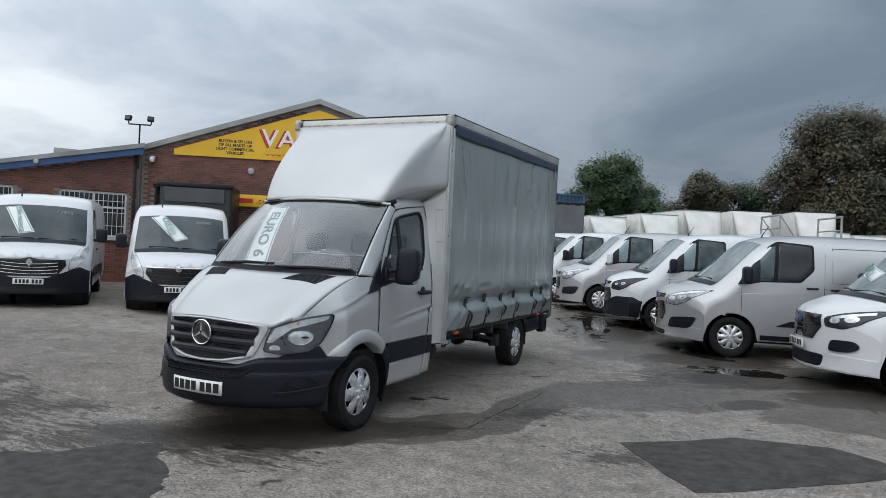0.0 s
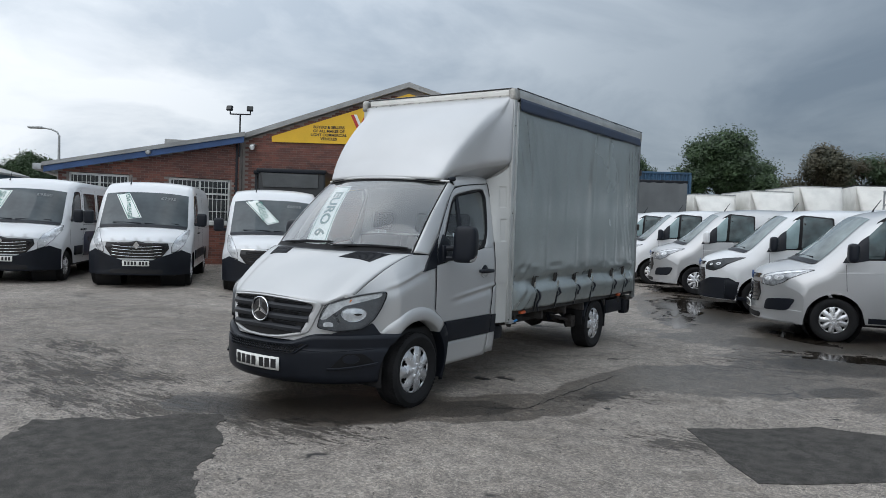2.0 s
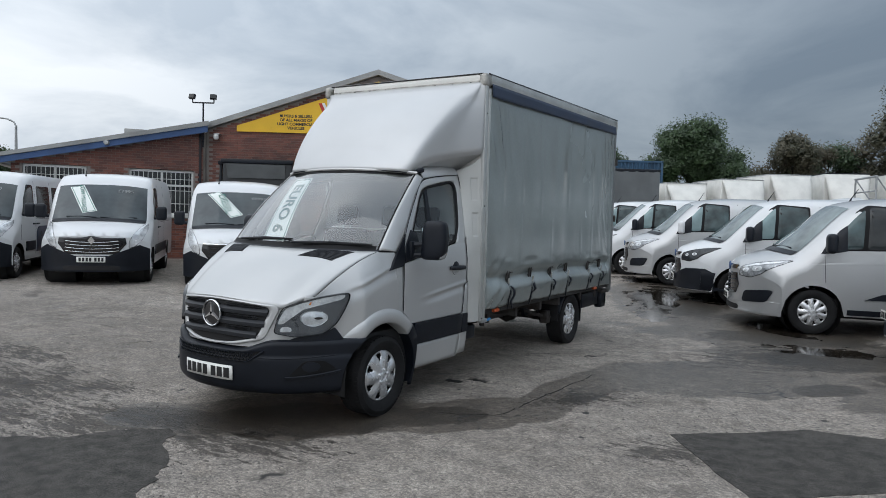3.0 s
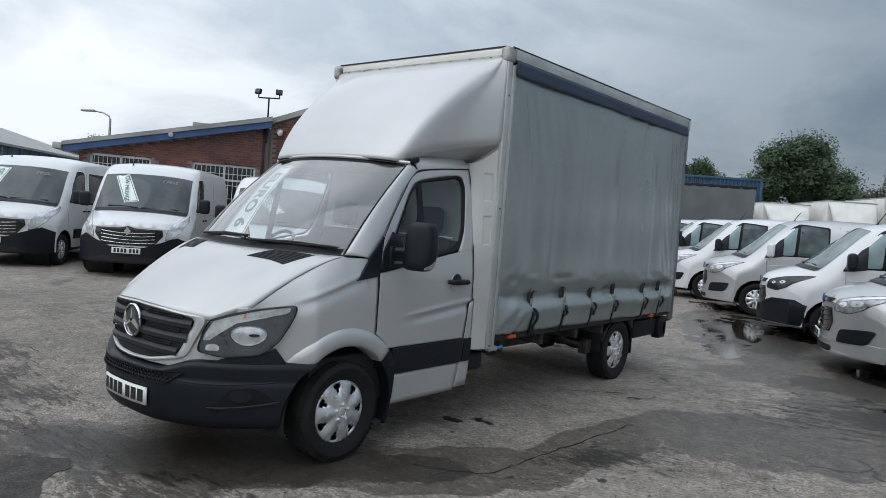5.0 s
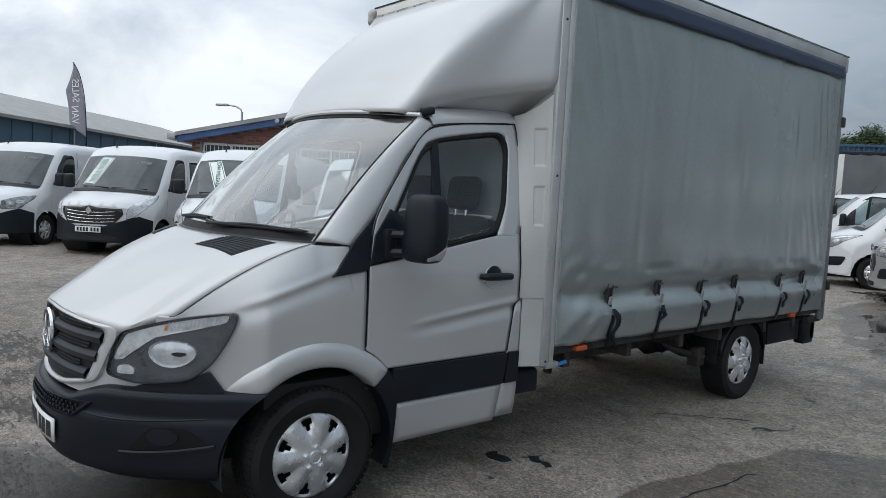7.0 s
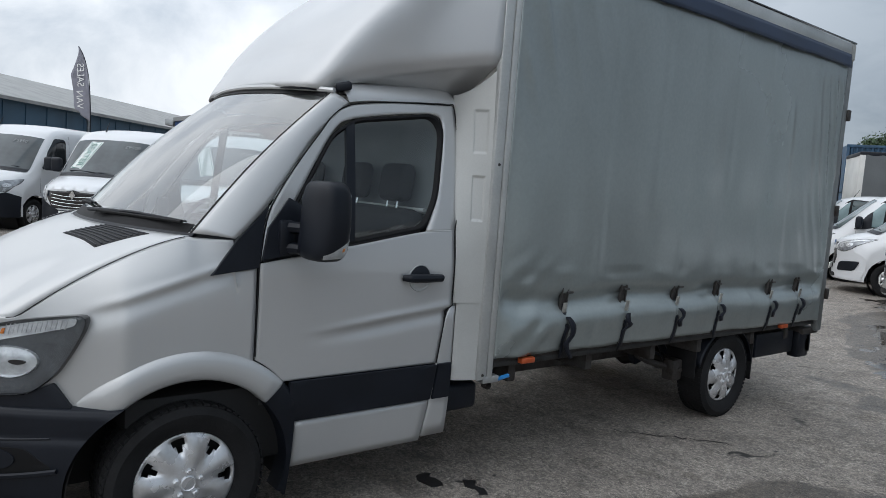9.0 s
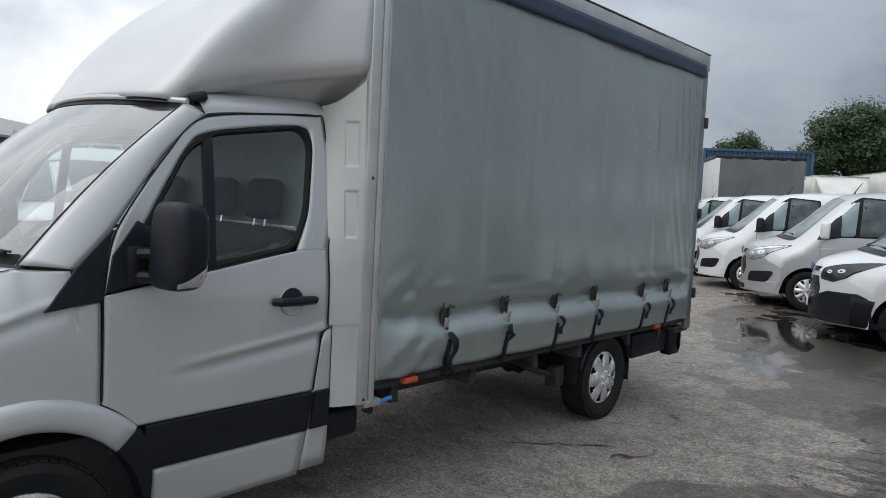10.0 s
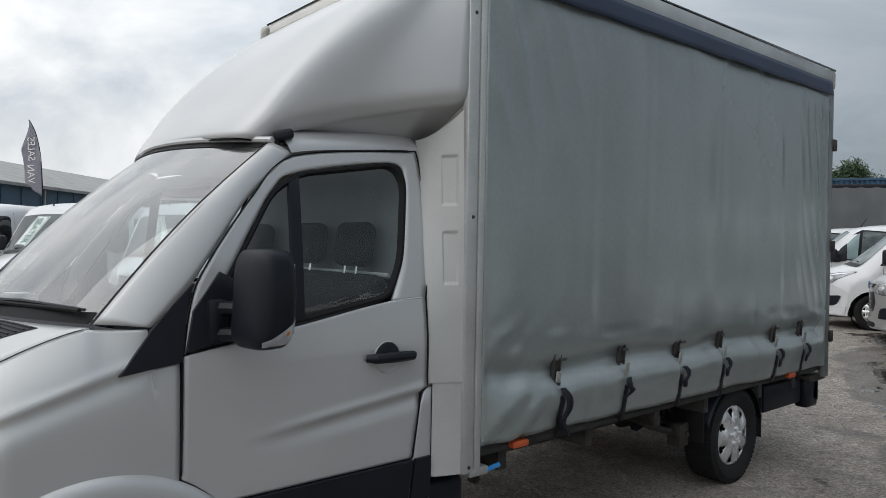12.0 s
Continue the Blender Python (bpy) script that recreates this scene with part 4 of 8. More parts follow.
def tree(u, v, h, w, seed, leaf, label, clumps=46, leaves=700, size=0.105, low=0.04, name="tree"):
    """Trunk and limbs with leaf clumps on the limbs' ends; uneven outline with gaps."""
    rnd = random.Random(seed)
    tr = thing(name, label, "tree", YARD @ pose(u, v, rise(u, v)), "trees behind the yard")
    bm = tube([(0, 0, 0), (0.1, 0, h * 0.25), (-0.1, 0.1, h * 0.55), (0.05, 0, h * 0.9)], [h * 0.028, h * 0.022, h * 0.014, h * 0.004], 8)
    tips = []
    for k in range(clumps):
        z = h * (low + (1 - low) * rnd.random() ** 0.8)
        t = (z / h - low) / (1 - low)
        r = w * 0.5 * math.sqrt(max(0.02, math.sin(math.pi * min(0.97, 0.12 + 0.86 * t)))) * (0.35 + 0.7 * rnd.random())
        q = rnd.uniform(0, 2 * math.pi)
        p = Vector((r * math.cos(q), r * math.sin(q), z))
        tips.append(p)
        if k % 2 == 0:
            b0 = Vector((0, 0, max(h * 0.12, z - r * 0.9)))
            tube([b0, (b0 + p) / 2 + Vector((0, 0, 0.1 * r)), p], [h * 0.009, h * 0.006, h * 0.002], 5, bm)
    part("trunk", bm, BARK, tr, "grey-brown trunk and limbs")
    verts, faces = [], []
    for p in tips:
        cr = w * rnd.uniform(0.08, 0.16)
        for n_ in range(leaves + leaves // 5):
            core = n_ >= leaves                              # broad shaded leaves inside the clump
            d = Vector((rnd.gauss(0, 1), rnd.gauss(0, 1), rnd.gauss(0, 0.75)))
            if d.length > 2.0:
                d *= 1.6 / d.length
            c = p + d * cr * (0.36 if core else 0.62)
            if c.z < h * 0.03:
                continue
            a = Vector((rnd.uniform(-1, 1), rnd.uniform(-1, 1), rnd.uniform(-1, 1))).normalized()
            b = a.orthogonal().normalized()
            s = size * rnd.uniform(0.5, 1.1) * (2.4 if core else 1.0)
            i = len(verts)
            verts += [c - a * s, c + b * s * 0.7, c + a * s, c - b * s * 0.7]
            faces.append((i, i + 1, i + 2, i + 3))
    me = bpy.data.meshes.new("crown")
    me.from_pydata(verts, [], faces)
    me.materials.append(leaf)
    ob = new("crown", me)
    ob.parent = tr
    tagged(ob, "loose leafy crown")
    return tr


tree(22.0, 60, 9.2, 8.6, 11, LEAF, "broad dark green tree behind the van yard", clumps=95)
tree(43.0, 58, 14.2, 13.0, 12, LEAF2, "large dense olive-brown tree behind the van yard", clumps=210, leaves=640, size=0.12)
tree(31.8, 62, 8.9, 8.0, 13, LEAF2, "thin olive-green bush tree behind the yard", clumps=55)
tree(50.0, 60, 13.5, 13.0, 14, LEAF2, "large olive-brown tree at the yard's edge", clumps=90)
tree(27.5, 66, 6.2, 7.0, 15, LEAF, "low green scrub tree behind the yard", clumps=45)
tree(14.5, 62, 7.6, 6.5, 16, LEAF, "thin green tree beyond the container", clumps=40)
tree(36.0, 64, 8.0, 9.0, 17, LEAF, "low green scrub tree behind the yard", clumps=50)
tree(-49.0, 78, 7.2, 8.0, 18, LEAF, "dark green tree beyond the brick workshop", clumps=45)
tree(-40.0, 80, 7.0, 5.0, 19, LEAF2, "thin tree showing above the workshop roof", clumps=30)


def far_hedge(name, label, pts, h, seed, leaf, count):
    rnd = random.Random(seed)
    verts, faces = [], []
    for _ in range(count):
        k = rnd.random() * (len(pts) - 1)
        i0 = int(k)
        a, b = pts[i0], pts[min(i0 + 1, len(pts) - 1)]
        t = k - i0
        u, v = a[0] + (b[0] - a[0]) * t, a[1] + (b[1] - a[1]) * t
        hh = h * (0.65 + 0.5 * noise.noise(Vector((u * 0.23, v * 0.23, seed))))
        c = yard(u + rnd.gauss(0, 0.8), v + rnd.gauss(0, 0.8), hh * rnd.random() ** 0.6)
        d = Vector((rnd.uniform(-1, 1), rnd.uniform(-1, 1), rnd.uniform(-1, 1))).normalized()
        e = d.orthogonal().normalized()
        s = rnd.uniform(0.2, 0.45)
        i = len(verts)
        verts += [c - d * s, c + e * s * 0.5, c + d * s, c - e * s * 0.5]
        faces.append((i, i + 1, i + 2, i + 3))
    me = bpy.data.meshes.new(name)
    me.from_pydata(verts, [], faces)
    me.materials.append(leaf)
    tagged(new(name, me), label, "hedge", kind="stuff")


far_hedge("hedge", "dark green hedge and scrub closing the yard", [(8, 70), (30, 70), (60, 66), (80, 50), (90, 20), (90, -20)], 5.5, 21, LEAF, 22000)
far_hedge("hedge", "distant dark hedge behind the warehouses", [(-90, 60), (-60, 85), (-20, 90), (8, 78)], 5.0, 22, LEAF, 9000)
far_hedge("hedge", "dark scrub along the road behind the camera", [(-60, -30), (-20, -38), (20, -40), (60, -34), (90, -20)], 6.5, 23, LEAF, 12000)

# ==== blue container and curtain truck behind ====
ct = thing("shipping_container", "blue corrugated shipping container stacked at the yard's end", "container", YARD)
for z0 in (0.45, 3.10):
    def cp(a, b, z0=z0):
        return (9.45 + 6.05 * a, 48 + 0.04 * (1 if math.sin(a * 150) > 0 else -1), z0 + 2.55 * b)
    part("side_panel", grid(cp, 96, 1), CONTBLUE, ct, smooth=False)
    part("body", box((9.45, 48.08, z0), (15.50, 50.4, z0 + 2.58)), CONTBLUE, ct)
    for a, b in (((9.40, z0 - 0.02), (15.55, z0 + 0.12)), ((9.40, z0 + 2.47), (15.55, z0 + 2.62)), ((9.40, z0), (9.55, z0 + 2.6)), ((15.40, z0), (15.55, z0 + 2.6))):
        part("frame_rail", box((a[0], 47.93, a[1]), (b[0], 48.06, b[1]), 0.01), CONTBLUE, ct)


# ==== parked vans ====
def wheel(parent, x, y, r, w, side, cap=CAPSIL, spokes=7, name="wheel", n=36, rim_r=0.215):
    """Tyre, rim and trim; side is +1 for the left of the vehicle."""
    wh = new(name)
    wh.parent = parent
    wh.matrix_local = pose(x, y, r, 0, 0, 0 if side > 0 else 180)
    h = w / 2
    prof = [(rim_r, -h * 0.6), (rim_r + 0.02, -h * 0.9), (r * 0.88, -h), (r * 0.975, -h * 0.86), (r, -h * 0.6), (r, h * 0.6),
            (r * 0.975, h * 0.86), (r * 0.88, h), (rim_r + 0.03, h * 0.92), (rim_r, h * 0.72), (rim_r - 0.02, h * 0.5)]
    ty = part("tyre", lathe(prof, n), RUBBER, wh, "black tyre")
    bm = bmesh.new()
    for k in range(n):                                    # shoulder blocks
        if n < 40:
            break
        for s in (-1, 1):
            box((-0.022, -r * 0.036, -0.006), (0.022, r * 0.036, 0.0022), 0, bm, m=pose(0, 0, 0, 360 * k / n) @ pose(s * h * 0.70, 0, r, 0, 0, 0))
            box((-0.014, -r * 0.036, -0.006), (0.014, r * 0.036, 0.0022), 0, bm, m=pose(0, 0, 0, 360 * (k + 0.5) / n) @ pose(s * h * 0.24, 0, r, 0, 0, 0))
    if len(bm.faces):
        tagged(part("tread", bm, RUBBER, wh, "tyre tread blocks", smooth=False), kind="stuff")
    else:
        bm.free()
    part("rim", lathe([(rim_r - 0.005, h * 0.55), (rim_r - 0.03, h * 0.1), (0.05, 0.0), (0.0, 0.0)], 24), DARK, wh)
    # trim: a dished disc with openings near its edge
    R = rim_r - 0.004
    m = 12 * spokes
    x0 = h * 0.80

    def dish(rr):
        return x0 + 0.020 * math.cos(rr / R * 1.5) - 0.012 * (rr / R) ** 4
    bm = bmesh.new()
    ks = R / 0.211
    radii = [q * ks for q in (0.0, 0.035, 0.06, 0.10, 0.135, 0.165, 0.192, 0.205)] + [R]
    rings = []
    for rr in radii:
        ring = []
        for k in range(m):
            q = 2 * math.pi * k / m
            ph = (k % 12) / 12
            lift = 0.009 * math.cos(2 * math.pi * (ph - 0.5)) * smooth01((rr - 0.06) / 0.08) if rr < R * 0.97 else 0
            ring.append(bm.verts.new((dish(rr) + lift, rr * math.cos(q), rr * math.sin(q))))
        rings.append(ring)
    for i in range(1, len(radii) - 1):
        for k in range(m):
            ph = k % 12
            mid = (radii[i] + radii[i + 1]) / 2 / ks
            if (0.165 < mid < 0.195 and ph in (0, 1, 10, 11)) or (0.13 < mid <= 0.165 and ph in (0, 11)) or (0.10 < mid <= 0.13 and ph in (0, 11) and spokes < 7):
                continue
            bm.faces.new((rings[i][k], rings[i][(k + 1) % m], rings[i + 1][(k + 1) % m], rings[i + 1][k]))
    bm.faces.new(rings[1])
    tr = part("wheel_trim", bm, cap, wh, "silver wheel trim", sharp=25)
    solid(tr, 0.006)
    for k in range(5):
        q = 2 * math.pi * k / 5 + 0.3
        part("wheel_nut", lathe([(0.013, -0.01), (0.013, 0.010), (0.008, 0.014), (0, 0.014)], 6, at=(dish(0.05) + 0.002, 0.055 * math.cos(q), 0.055 * math.sin(q))), cap, wh)
    part("hub_cap", lathe([(0.036, -0.004), (0.036, 0.004), (0.031, 0.007), (0.027, 0.003), (0.0, 0.004)], 20, at=(dish(0.0) + 0.001, 0, 0)), cap, wh)
    return wh


class Shell:
    """A van's skin: stations along the length, each from the sill up the side and over the roof."""

    def __init__(self, rows, wmax, belt, tumble, plan, power, arches, arch_r, sill, front_low, turn=0.34):
        self.turn = turn                                  # how far below the shoulder the flank begins to roll in
        self.rows, self.wmax, self.belt, self.tumble = rows, wmax, belt, tumble
        self.plan, self.power, self.arches, self.arch_r, self.sill, self.front_low = plan, power, arches, arch_r, sill, front_low

    def top(self, y0):
        return interp(self.rows, y0)                      # z, w, crown, bow

    def side_x(self, z):
        t = max(0.0, z - self.belt)
        low = max(0.0, self.belt * 0.62 - z)
        return self.wmax - self.tumble * t ** 1.5 - 0.10 * low ** 2

    def ytrue(self, y0, x):
        return y0 + self.top(y0)[3] * (abs(x) / self.wmax) ** self.power

    def low(self, y):
        z = self.sill if y > self.arches[0] - self.arch_r else self.front_low
        for a in self.arches:
            d = abs(y - a)
            if d < self.arch_r:
                z = max(z, 0.33 + math.sqrt(self.arch_r ** 2 - d * d))
        return z

    def side(self, y0, s):
        """Point on the flank; s from 0 at the sill to 1 at the shoulder."""
        z1, w1, crown, bow = self.top(y0)
        ze = z1 - crown
        ye = self.ytrue(y0, self.wmax)
        zl = self.low(ye)
        z = zl + (ze - zl) * s
        k = min(1.0, (ze - z) / self.turn)
        x = self.side_x(z) - (self.side_x(ze) - w1) * (1 - k) ** 2.4
        return Vector((x, self.ytrue(y0, x), z))

    def roof(self, y0, t):
        """Point on the upper skin; t from 0 at the middle to 1 at the shoulder."""
        z1, w1, crown, bow = self.top(y0)
        x = w1 * t
        return Vector((x, self.ytrue(y0, x), z1 - crown * abs(t) ** 2.6))

    def roof_n(self, y0, t):
        e = 0.01
        a = self.roof(y0 + e, t) - self.roof(y0 - e, t)
        b = self.roof(y0, t + e) - self.roof(y0, t - e)
        return b.cross(a).normalized() * (1 if b.cross(a).z > 0 else -1)

    def on_side(self, sg, off=0.0):
        """Lays (y, z) outlines on the flank."""
        def fn(y, z):
            y0 = y
            for _ in range(12):
                y0 = y - self.top(max(0, y0))[3] * (self.side_x(z) / self.wmax) ** self.power
            z1, w1, crown, bow = self.top(max(0.0, y0))
            ze = z1 - crown
            k = max(0.0, min(1.0, (ze - z) / self.turn))
            x = self.side_x(z) - (self.side_x(ze) - w1) * (1 - k) ** 2.4
            return (sg * x, y, z), (sg, 0, 0.12)
        return fn

    def on_face(self):
        """Lays (x, z) outlines on the nose and on round the corners of hood and wings."""
        def reach(y0, z):
            z1, w1, crown, bow = self.top(y0)
            ze = z1 - crown
            if z > z1:
                return 0.0
            if z > ze:
                return w1 * ((z1 - z) / crown) ** (1 / 2.6)
            k = min(1.0, (ze - z) / self.turn)
            return self.side_x(z) - (self.side_x(ze) - w1) * (1 - k) ** 2.4

        def at(x, z):
            a, lo, hi = abs(x), 0.0, 1.3
            if reach(0.0, z) < a:
                for _ in range(18):
                    mid = (lo + hi) / 2
                    if reach(mid, z) < a:
                        lo = mid
                    else:
                        hi = mid
            else:
                hi = 0.0
            return Vector((x, self.ytrue(hi, a), z))

        def fn(x, z):
            e = 0.012
            dx, dz = at(x + e, z) - at(x - e, z), at(x, z + e) - at(x, z - e)
            nn = dx.cross(dz)
            nn = nn.normalized() if nn.length > 1e-9 else Vector((0, -1, 0))
            return at(x, z), nn if nn.y < 0 else -nn
        return fn

    def skin(self, length, ny=60, ns=16, nt=10):
        bm = bmesh.new()
        ys = [length * i / ny for i in range(ny + 1)]
        allv = []
        for y0 in ys:
            ring = [self.side(y0, j / ns) for j in range(ns)] + [self.roof(y0, 1 - j / nt) for j in range(nt + 1)]
            full = ring + [Vector((-p.x, p.y, p.z)) for p in ring[-2::-1]]
            allv.append([bm.verts.new(p) for p in full])
        for r0, r1 in zip(allv, allv[1:]):
            for k in range(len(r0) - 1):
                bm.faces.new((r0[k], r0[k + 1], r1[k + 1], r1[k]))
        bm.faces.new(allv[-1])
        # nose
        z1, w1, crown, bow = self.top(0)

        def nose(a, b):
            x = (2 * a - 1)
            t = abs(x)
            zt = z1 - crown * min(1, t / (w1 / self.wmax)) ** 2.6
            xx = x * self.wmax
            if abs(xx) > w1:
                q = (abs(xx) - w1) / (self.wmax - w1)
                zt -= self.turn * (1 - max(0.0, 1 - q) ** (1 / 2.4))
            return (xx, bow * t ** self.power, self.front_low + (zt - self.front_low) * b)
        grid(nose, 36, 10, bm)
        # flange closing the joint between nose and flanks
        ring = [self.side(0.0, j / ns) for j in range(ns)] + [self.roof(0.0, 1 - j / nt) for j in range(4)]
        for sg in (-1, 1):
            prev = None
            for p in ring:
                x = max(0.0, p.x - 0.16)
                pair = (bm.verts.new((sg * p.x, p.y + 0.004, p.z)), bm.verts.new((sg * x, bow * (x / self.wmax) ** self.power + 0.010, p.z - 0.004)))
                if prev:
                    bm.faces.new((prev[0], pair[0], pair[1], prev[1]))
                prev = pair
        bmesh.ops.remove_doubles(bm, verts=bm.verts, dist=0.002)
        return bm


def mirror_pts(pts):
    return [(-a, b) for a, b in pts][::-1]


def strip(y0, z0, y1, z1, w):
    d = Vector((y1 - y0, z1 - z0)).normalized() * w / 2
    return dense([(y0 - d.y, z0 + d.x), (y1 - d.y, z1 + d.x), (y1 + d.y, z1 - d.x), (y0 + d.y, z0 - d.x)], 0.15)


LAMPBODY = mat("lamp_body", (0.42, 0.44, 0.46), 0.25, 0.4, var=0.35, scale=12, fine=60, dark=(0.20, 0.21, 0.22))


def van(name, label, S, length, spec, paint, m, group):
    """A parked van: skin, glass, bumper, lamps, grille, wheels, mirrors, seams."""
    v = thing(name, label, "van", m, group)
    part("body", S.skin(length), paint, v, sharp=50)
    part("underbody", box((-0.75, 0.35, 0.24), (0.75, length - 0.3, 0.55), 0.05), DARK, v)
    # windscreen
    ya, yb, ta, tb = spec["screen"]

    def ws(a, b, lift=0.006):
        y0 = ya + (yb - ya) * b
        t = (2 * a - 1) * (ta + (tb - ta) * b)
        return S.roof(y0, t) + S.roof_n(y0, t) * lift
    gl = part("windscreen", grid(ws, 14, 10), spec.get("screen_mat", VANSCREEN), v, "dark tinted windscreen")
    part("scuttle", grid(lambda a, b: S.roof(ya - 0.10 + 0.10 * b, (2 * a - 1) * ta) + Vector((0, -0.004, 0.014)), 14, 2), BLACK, v)
    for sg in (-1, 1):
        p0, p1 = ws(0.5 + 0.02 * sg, 0.02, 0.02), ws(0.5 + 0.40 * sg if sg > 0 else 0.16, 0.055, 0.02)
        part("wiper", tube([p0, (Vector(p0) + Vector(p1)) / 2 + Vector((0, 0, 0.01)), p1], 0.010, 6), BLACK, v)
    # sheets inside the windscreen
    def ws_n(a, b):
        y0 = ya + (yb - ya) * b
        t = (2 * a - 1) * (ta + (tb - ta) * b)
        return S.roof(y0, t), S.roof_n(y0, t)
    if spec.get("poster"):
        word, cx, cy, tilt, colour = spec["poster"]
        wv, hv = spec.get("poster_size", (0.080, 0.32))
        c, s = math.cos(radians(tilt)), math.sin(radians(tilt))
        asp = spec["asp"]

        def tw(x, y):
            return cx + (x * c - y * s), cy + (x * s + y * c) * asp
        quad = [tw(-wv, -hv), tw(wv, -hv), tw(wv, hv), tw(-wv, hv)]
        po = part("poster", patch(dense(quad, 0.1), ws_n, 0.009, 0.002, 3), POSTER, v, "white advertising poster in the windscreen")
        inn = [tw(-wv * 0.86, -hv * 0.96), tw(wv * 0.86, -hv * 0.96), tw(wv * 0.86, hv * 0.96), tw(-wv * 0.86, hv * 0.96)]
        part("poster_border", patch(dense(inn, 0.1), ws_n, 0.0105, 0.002, 3), TEAL, po)
        inn = [tw(-wv * 0.76, -hv * 0.93), tw(wv * 0.76, -hv * 0.93), tw(wv * 0.76, hv * 0.93), tw(-wv * 0.76, hv * 0.93)]
        part("poster_field", patch(dense(inn, 0.1), ws_n, 0.012, 0.002, 3), POSTER, po)
        p, nn = ws_n(cx, cy)
        ex = (ws_n(*tw(0.05, 0))[0] - ws_n(*tw(-0.05, 0))[0]).normalized()
        ey = nn.cross(ex)
        M = Matrix((ex, ey, nn)).transposed().to_4x4()
        M.translation = p + nn * 0.018
        wid = (ws_n(*tw(0, hv))[0] - ws_n(*tw(0, -hv))[0]).length
        letters(word, min(wid / len(word) * 1.6, 0.20), TEAL, po, M @ pose(0, 0, 0, 0, 0, -90), sx=0.98)
    if spec.get("price"):
        p, nn = ws_n(0.76, 0.80)
        ex = (ws_n(0.80, 0.80)[0] - ws_n(0.72, 0.80)[0]).normalized()
        M = Matrix((ex, nn.cross(ex), nn)).transposed().to_4x4()
        M.translation = p + nn * 0.008
        letters(spec["price"], 0.115, PRICE, v, M, name="price_lettering", label="white painted price on the glass", sx=1.1)
    for sg in (-1, 1):
        fn = S.on_side(sg)
        if spec.get("glasshouse"):
            part("window_surround", patch(dense(rounded(spec["glasshouse"], 0.04), 0.08), fn, 0.004, 0.008, 4), SEAL, v, "black window surround")
        for outline, g in spec["windows"]:
            part("side_window", patch(dense(rounded(outline, 0.05), 0.08), fn, 0.006, 0.008, 4), g, v, "dark side window")
        for a, b, c, d in spec["seams"]:
            part("door_seam", patch(strip(a, b, c, d, 0.007), fn, 0.002, 0.004, 1), SEAMGREY, v)
        for a, b, c, d in spec.get("creases", ()):
            part("body_crease", patch(strip(a, b, c, d, 0.030), fn, 0.007, 0.012, 2), paint, v)
        for outline in spec["trims"]:
            part("side_moulding", patch(dense(outline, 0.12), fn, 0.016, 0.02, 2), BLACK, v, "black plastic moulding")
        for outline, g in spec.get("panels", ()):
            part("side_panel", patch(dense(outline, 0.12), fn, 0.012, 0.016, 2), g, v, "dark navy lower side panel")
        for hy, hz in spec["handles"]:
            p = fn(hy, hz)[0]
            part("door_handle", box((p[0] - 0.02, hy - 0.09, hz - 0.016), (p[0] + 0.028, hy + 0.09, hz + 0.018), 0.012), BLACK, v)
        for a in S.arches:
            part("wheel_well", lathe([(S.arch_r - 0.004, 0), (S.arch_r - 0.004, -0.5)], 28, at=(sg * 0.90 if sg > 0 else -0.40, a, 0.33)), DARK, v)
        my, mz = spec["mirror"]
        x0 = fn(my, mz)[0][0]
        mi = part("door_mirror", box((-0.11, -0.06, -spec.get('mirror_h', 0.16)), (0.11, 0.08, spec.get('mirror_h', 0.16)), 0.06, seg=4, m=pose(x0 + sg * 0.17, my - 0.05, mz + (0.06 if 'mirror_h' not in spec else 0.03))), spec.get("mirror_mat", BLACK), v)
        part("mirror_arm", tube([(x0 - sg * 0.03, my, mz - 0.08), (x0 + sg * 0.12, my - 0.04, mz - 0.06)], 0.035), BLACK, mi)
    # nose
    fr = S.on_face()
    for outline in spec["bumper"]:
        part("bumper", patch(dense(outline, 0.06), fr, 0.020, 0.045, 5), spec.get("bumper_mat", BLACK), v, spec.get("bumper_label", "black plastic bumper"))
    for outline, g in spec["front_extra"]:
        part("front_trim", patch(dense(rounded(outline, 0.05, 3), 0.05), fr, 0.025, 0.05, 4), g, v)
    gr = part("grille", patch(dense(spec["grille"], 0.06), fr, 0.012, 0.03, 4), GLOSSBLK, v, "black grille")
    for z in spec["bars"]:
        ws_ = [a for a, b in spec["grille"]]
        half = spec["bar_half"]
        pts = [fr(x, z + 0.03 * (abs(x) / half) ** 2) for x in [half * (i / 10 - 1) for i in range(21)]]
        part("grille_bar", tube([Vector(p) + q * 0.008 for p, q in pts], 0.008, 6), spec.get("bar_mat", CHROME), gr)
    if spec.get("chrome_bar"):
        pts = [fr(-0.58 + 1.16 * k / 20, spec["chrome_bar"]) for k in range(21)]
        part("chrome_strip", tube([p + q * 0.012 for p, q in pts], 0.017, 8), CHROME, v, "bright chrome strip above the grille")
    if spec.get("upper_grille"):
        part("upper_grille", patch(dense(spec["upper_grille"], 0.05), fr, 0.010, 0.02, 3), GLOSSBLK, v, "slim black upper grille")
    if spec.get("badge"):
        p, q = fr(0, spec["badge"])
        part("badge", prism([(0, 0.085), (0.062, 0), (0, -0.085), (-0.062, 0)], 0.02, lambda a, b, h, p=p: (a, p[1] - 0.02 - h, p[2] + b)), CHROME, gr, "plain chrome diamond badge") if spec["diamond"] else \
            part("badge", lathe([(0, -0.026), (0.04, -0.024), (0.062, -0.018), (0.068, 0.0)], 20, at=(0, p[1], p[2]), axis="y"), spec.get("badge_mat", BLUEFASCIA), gr, spec.get("badge_label", "plain blue round badge"))
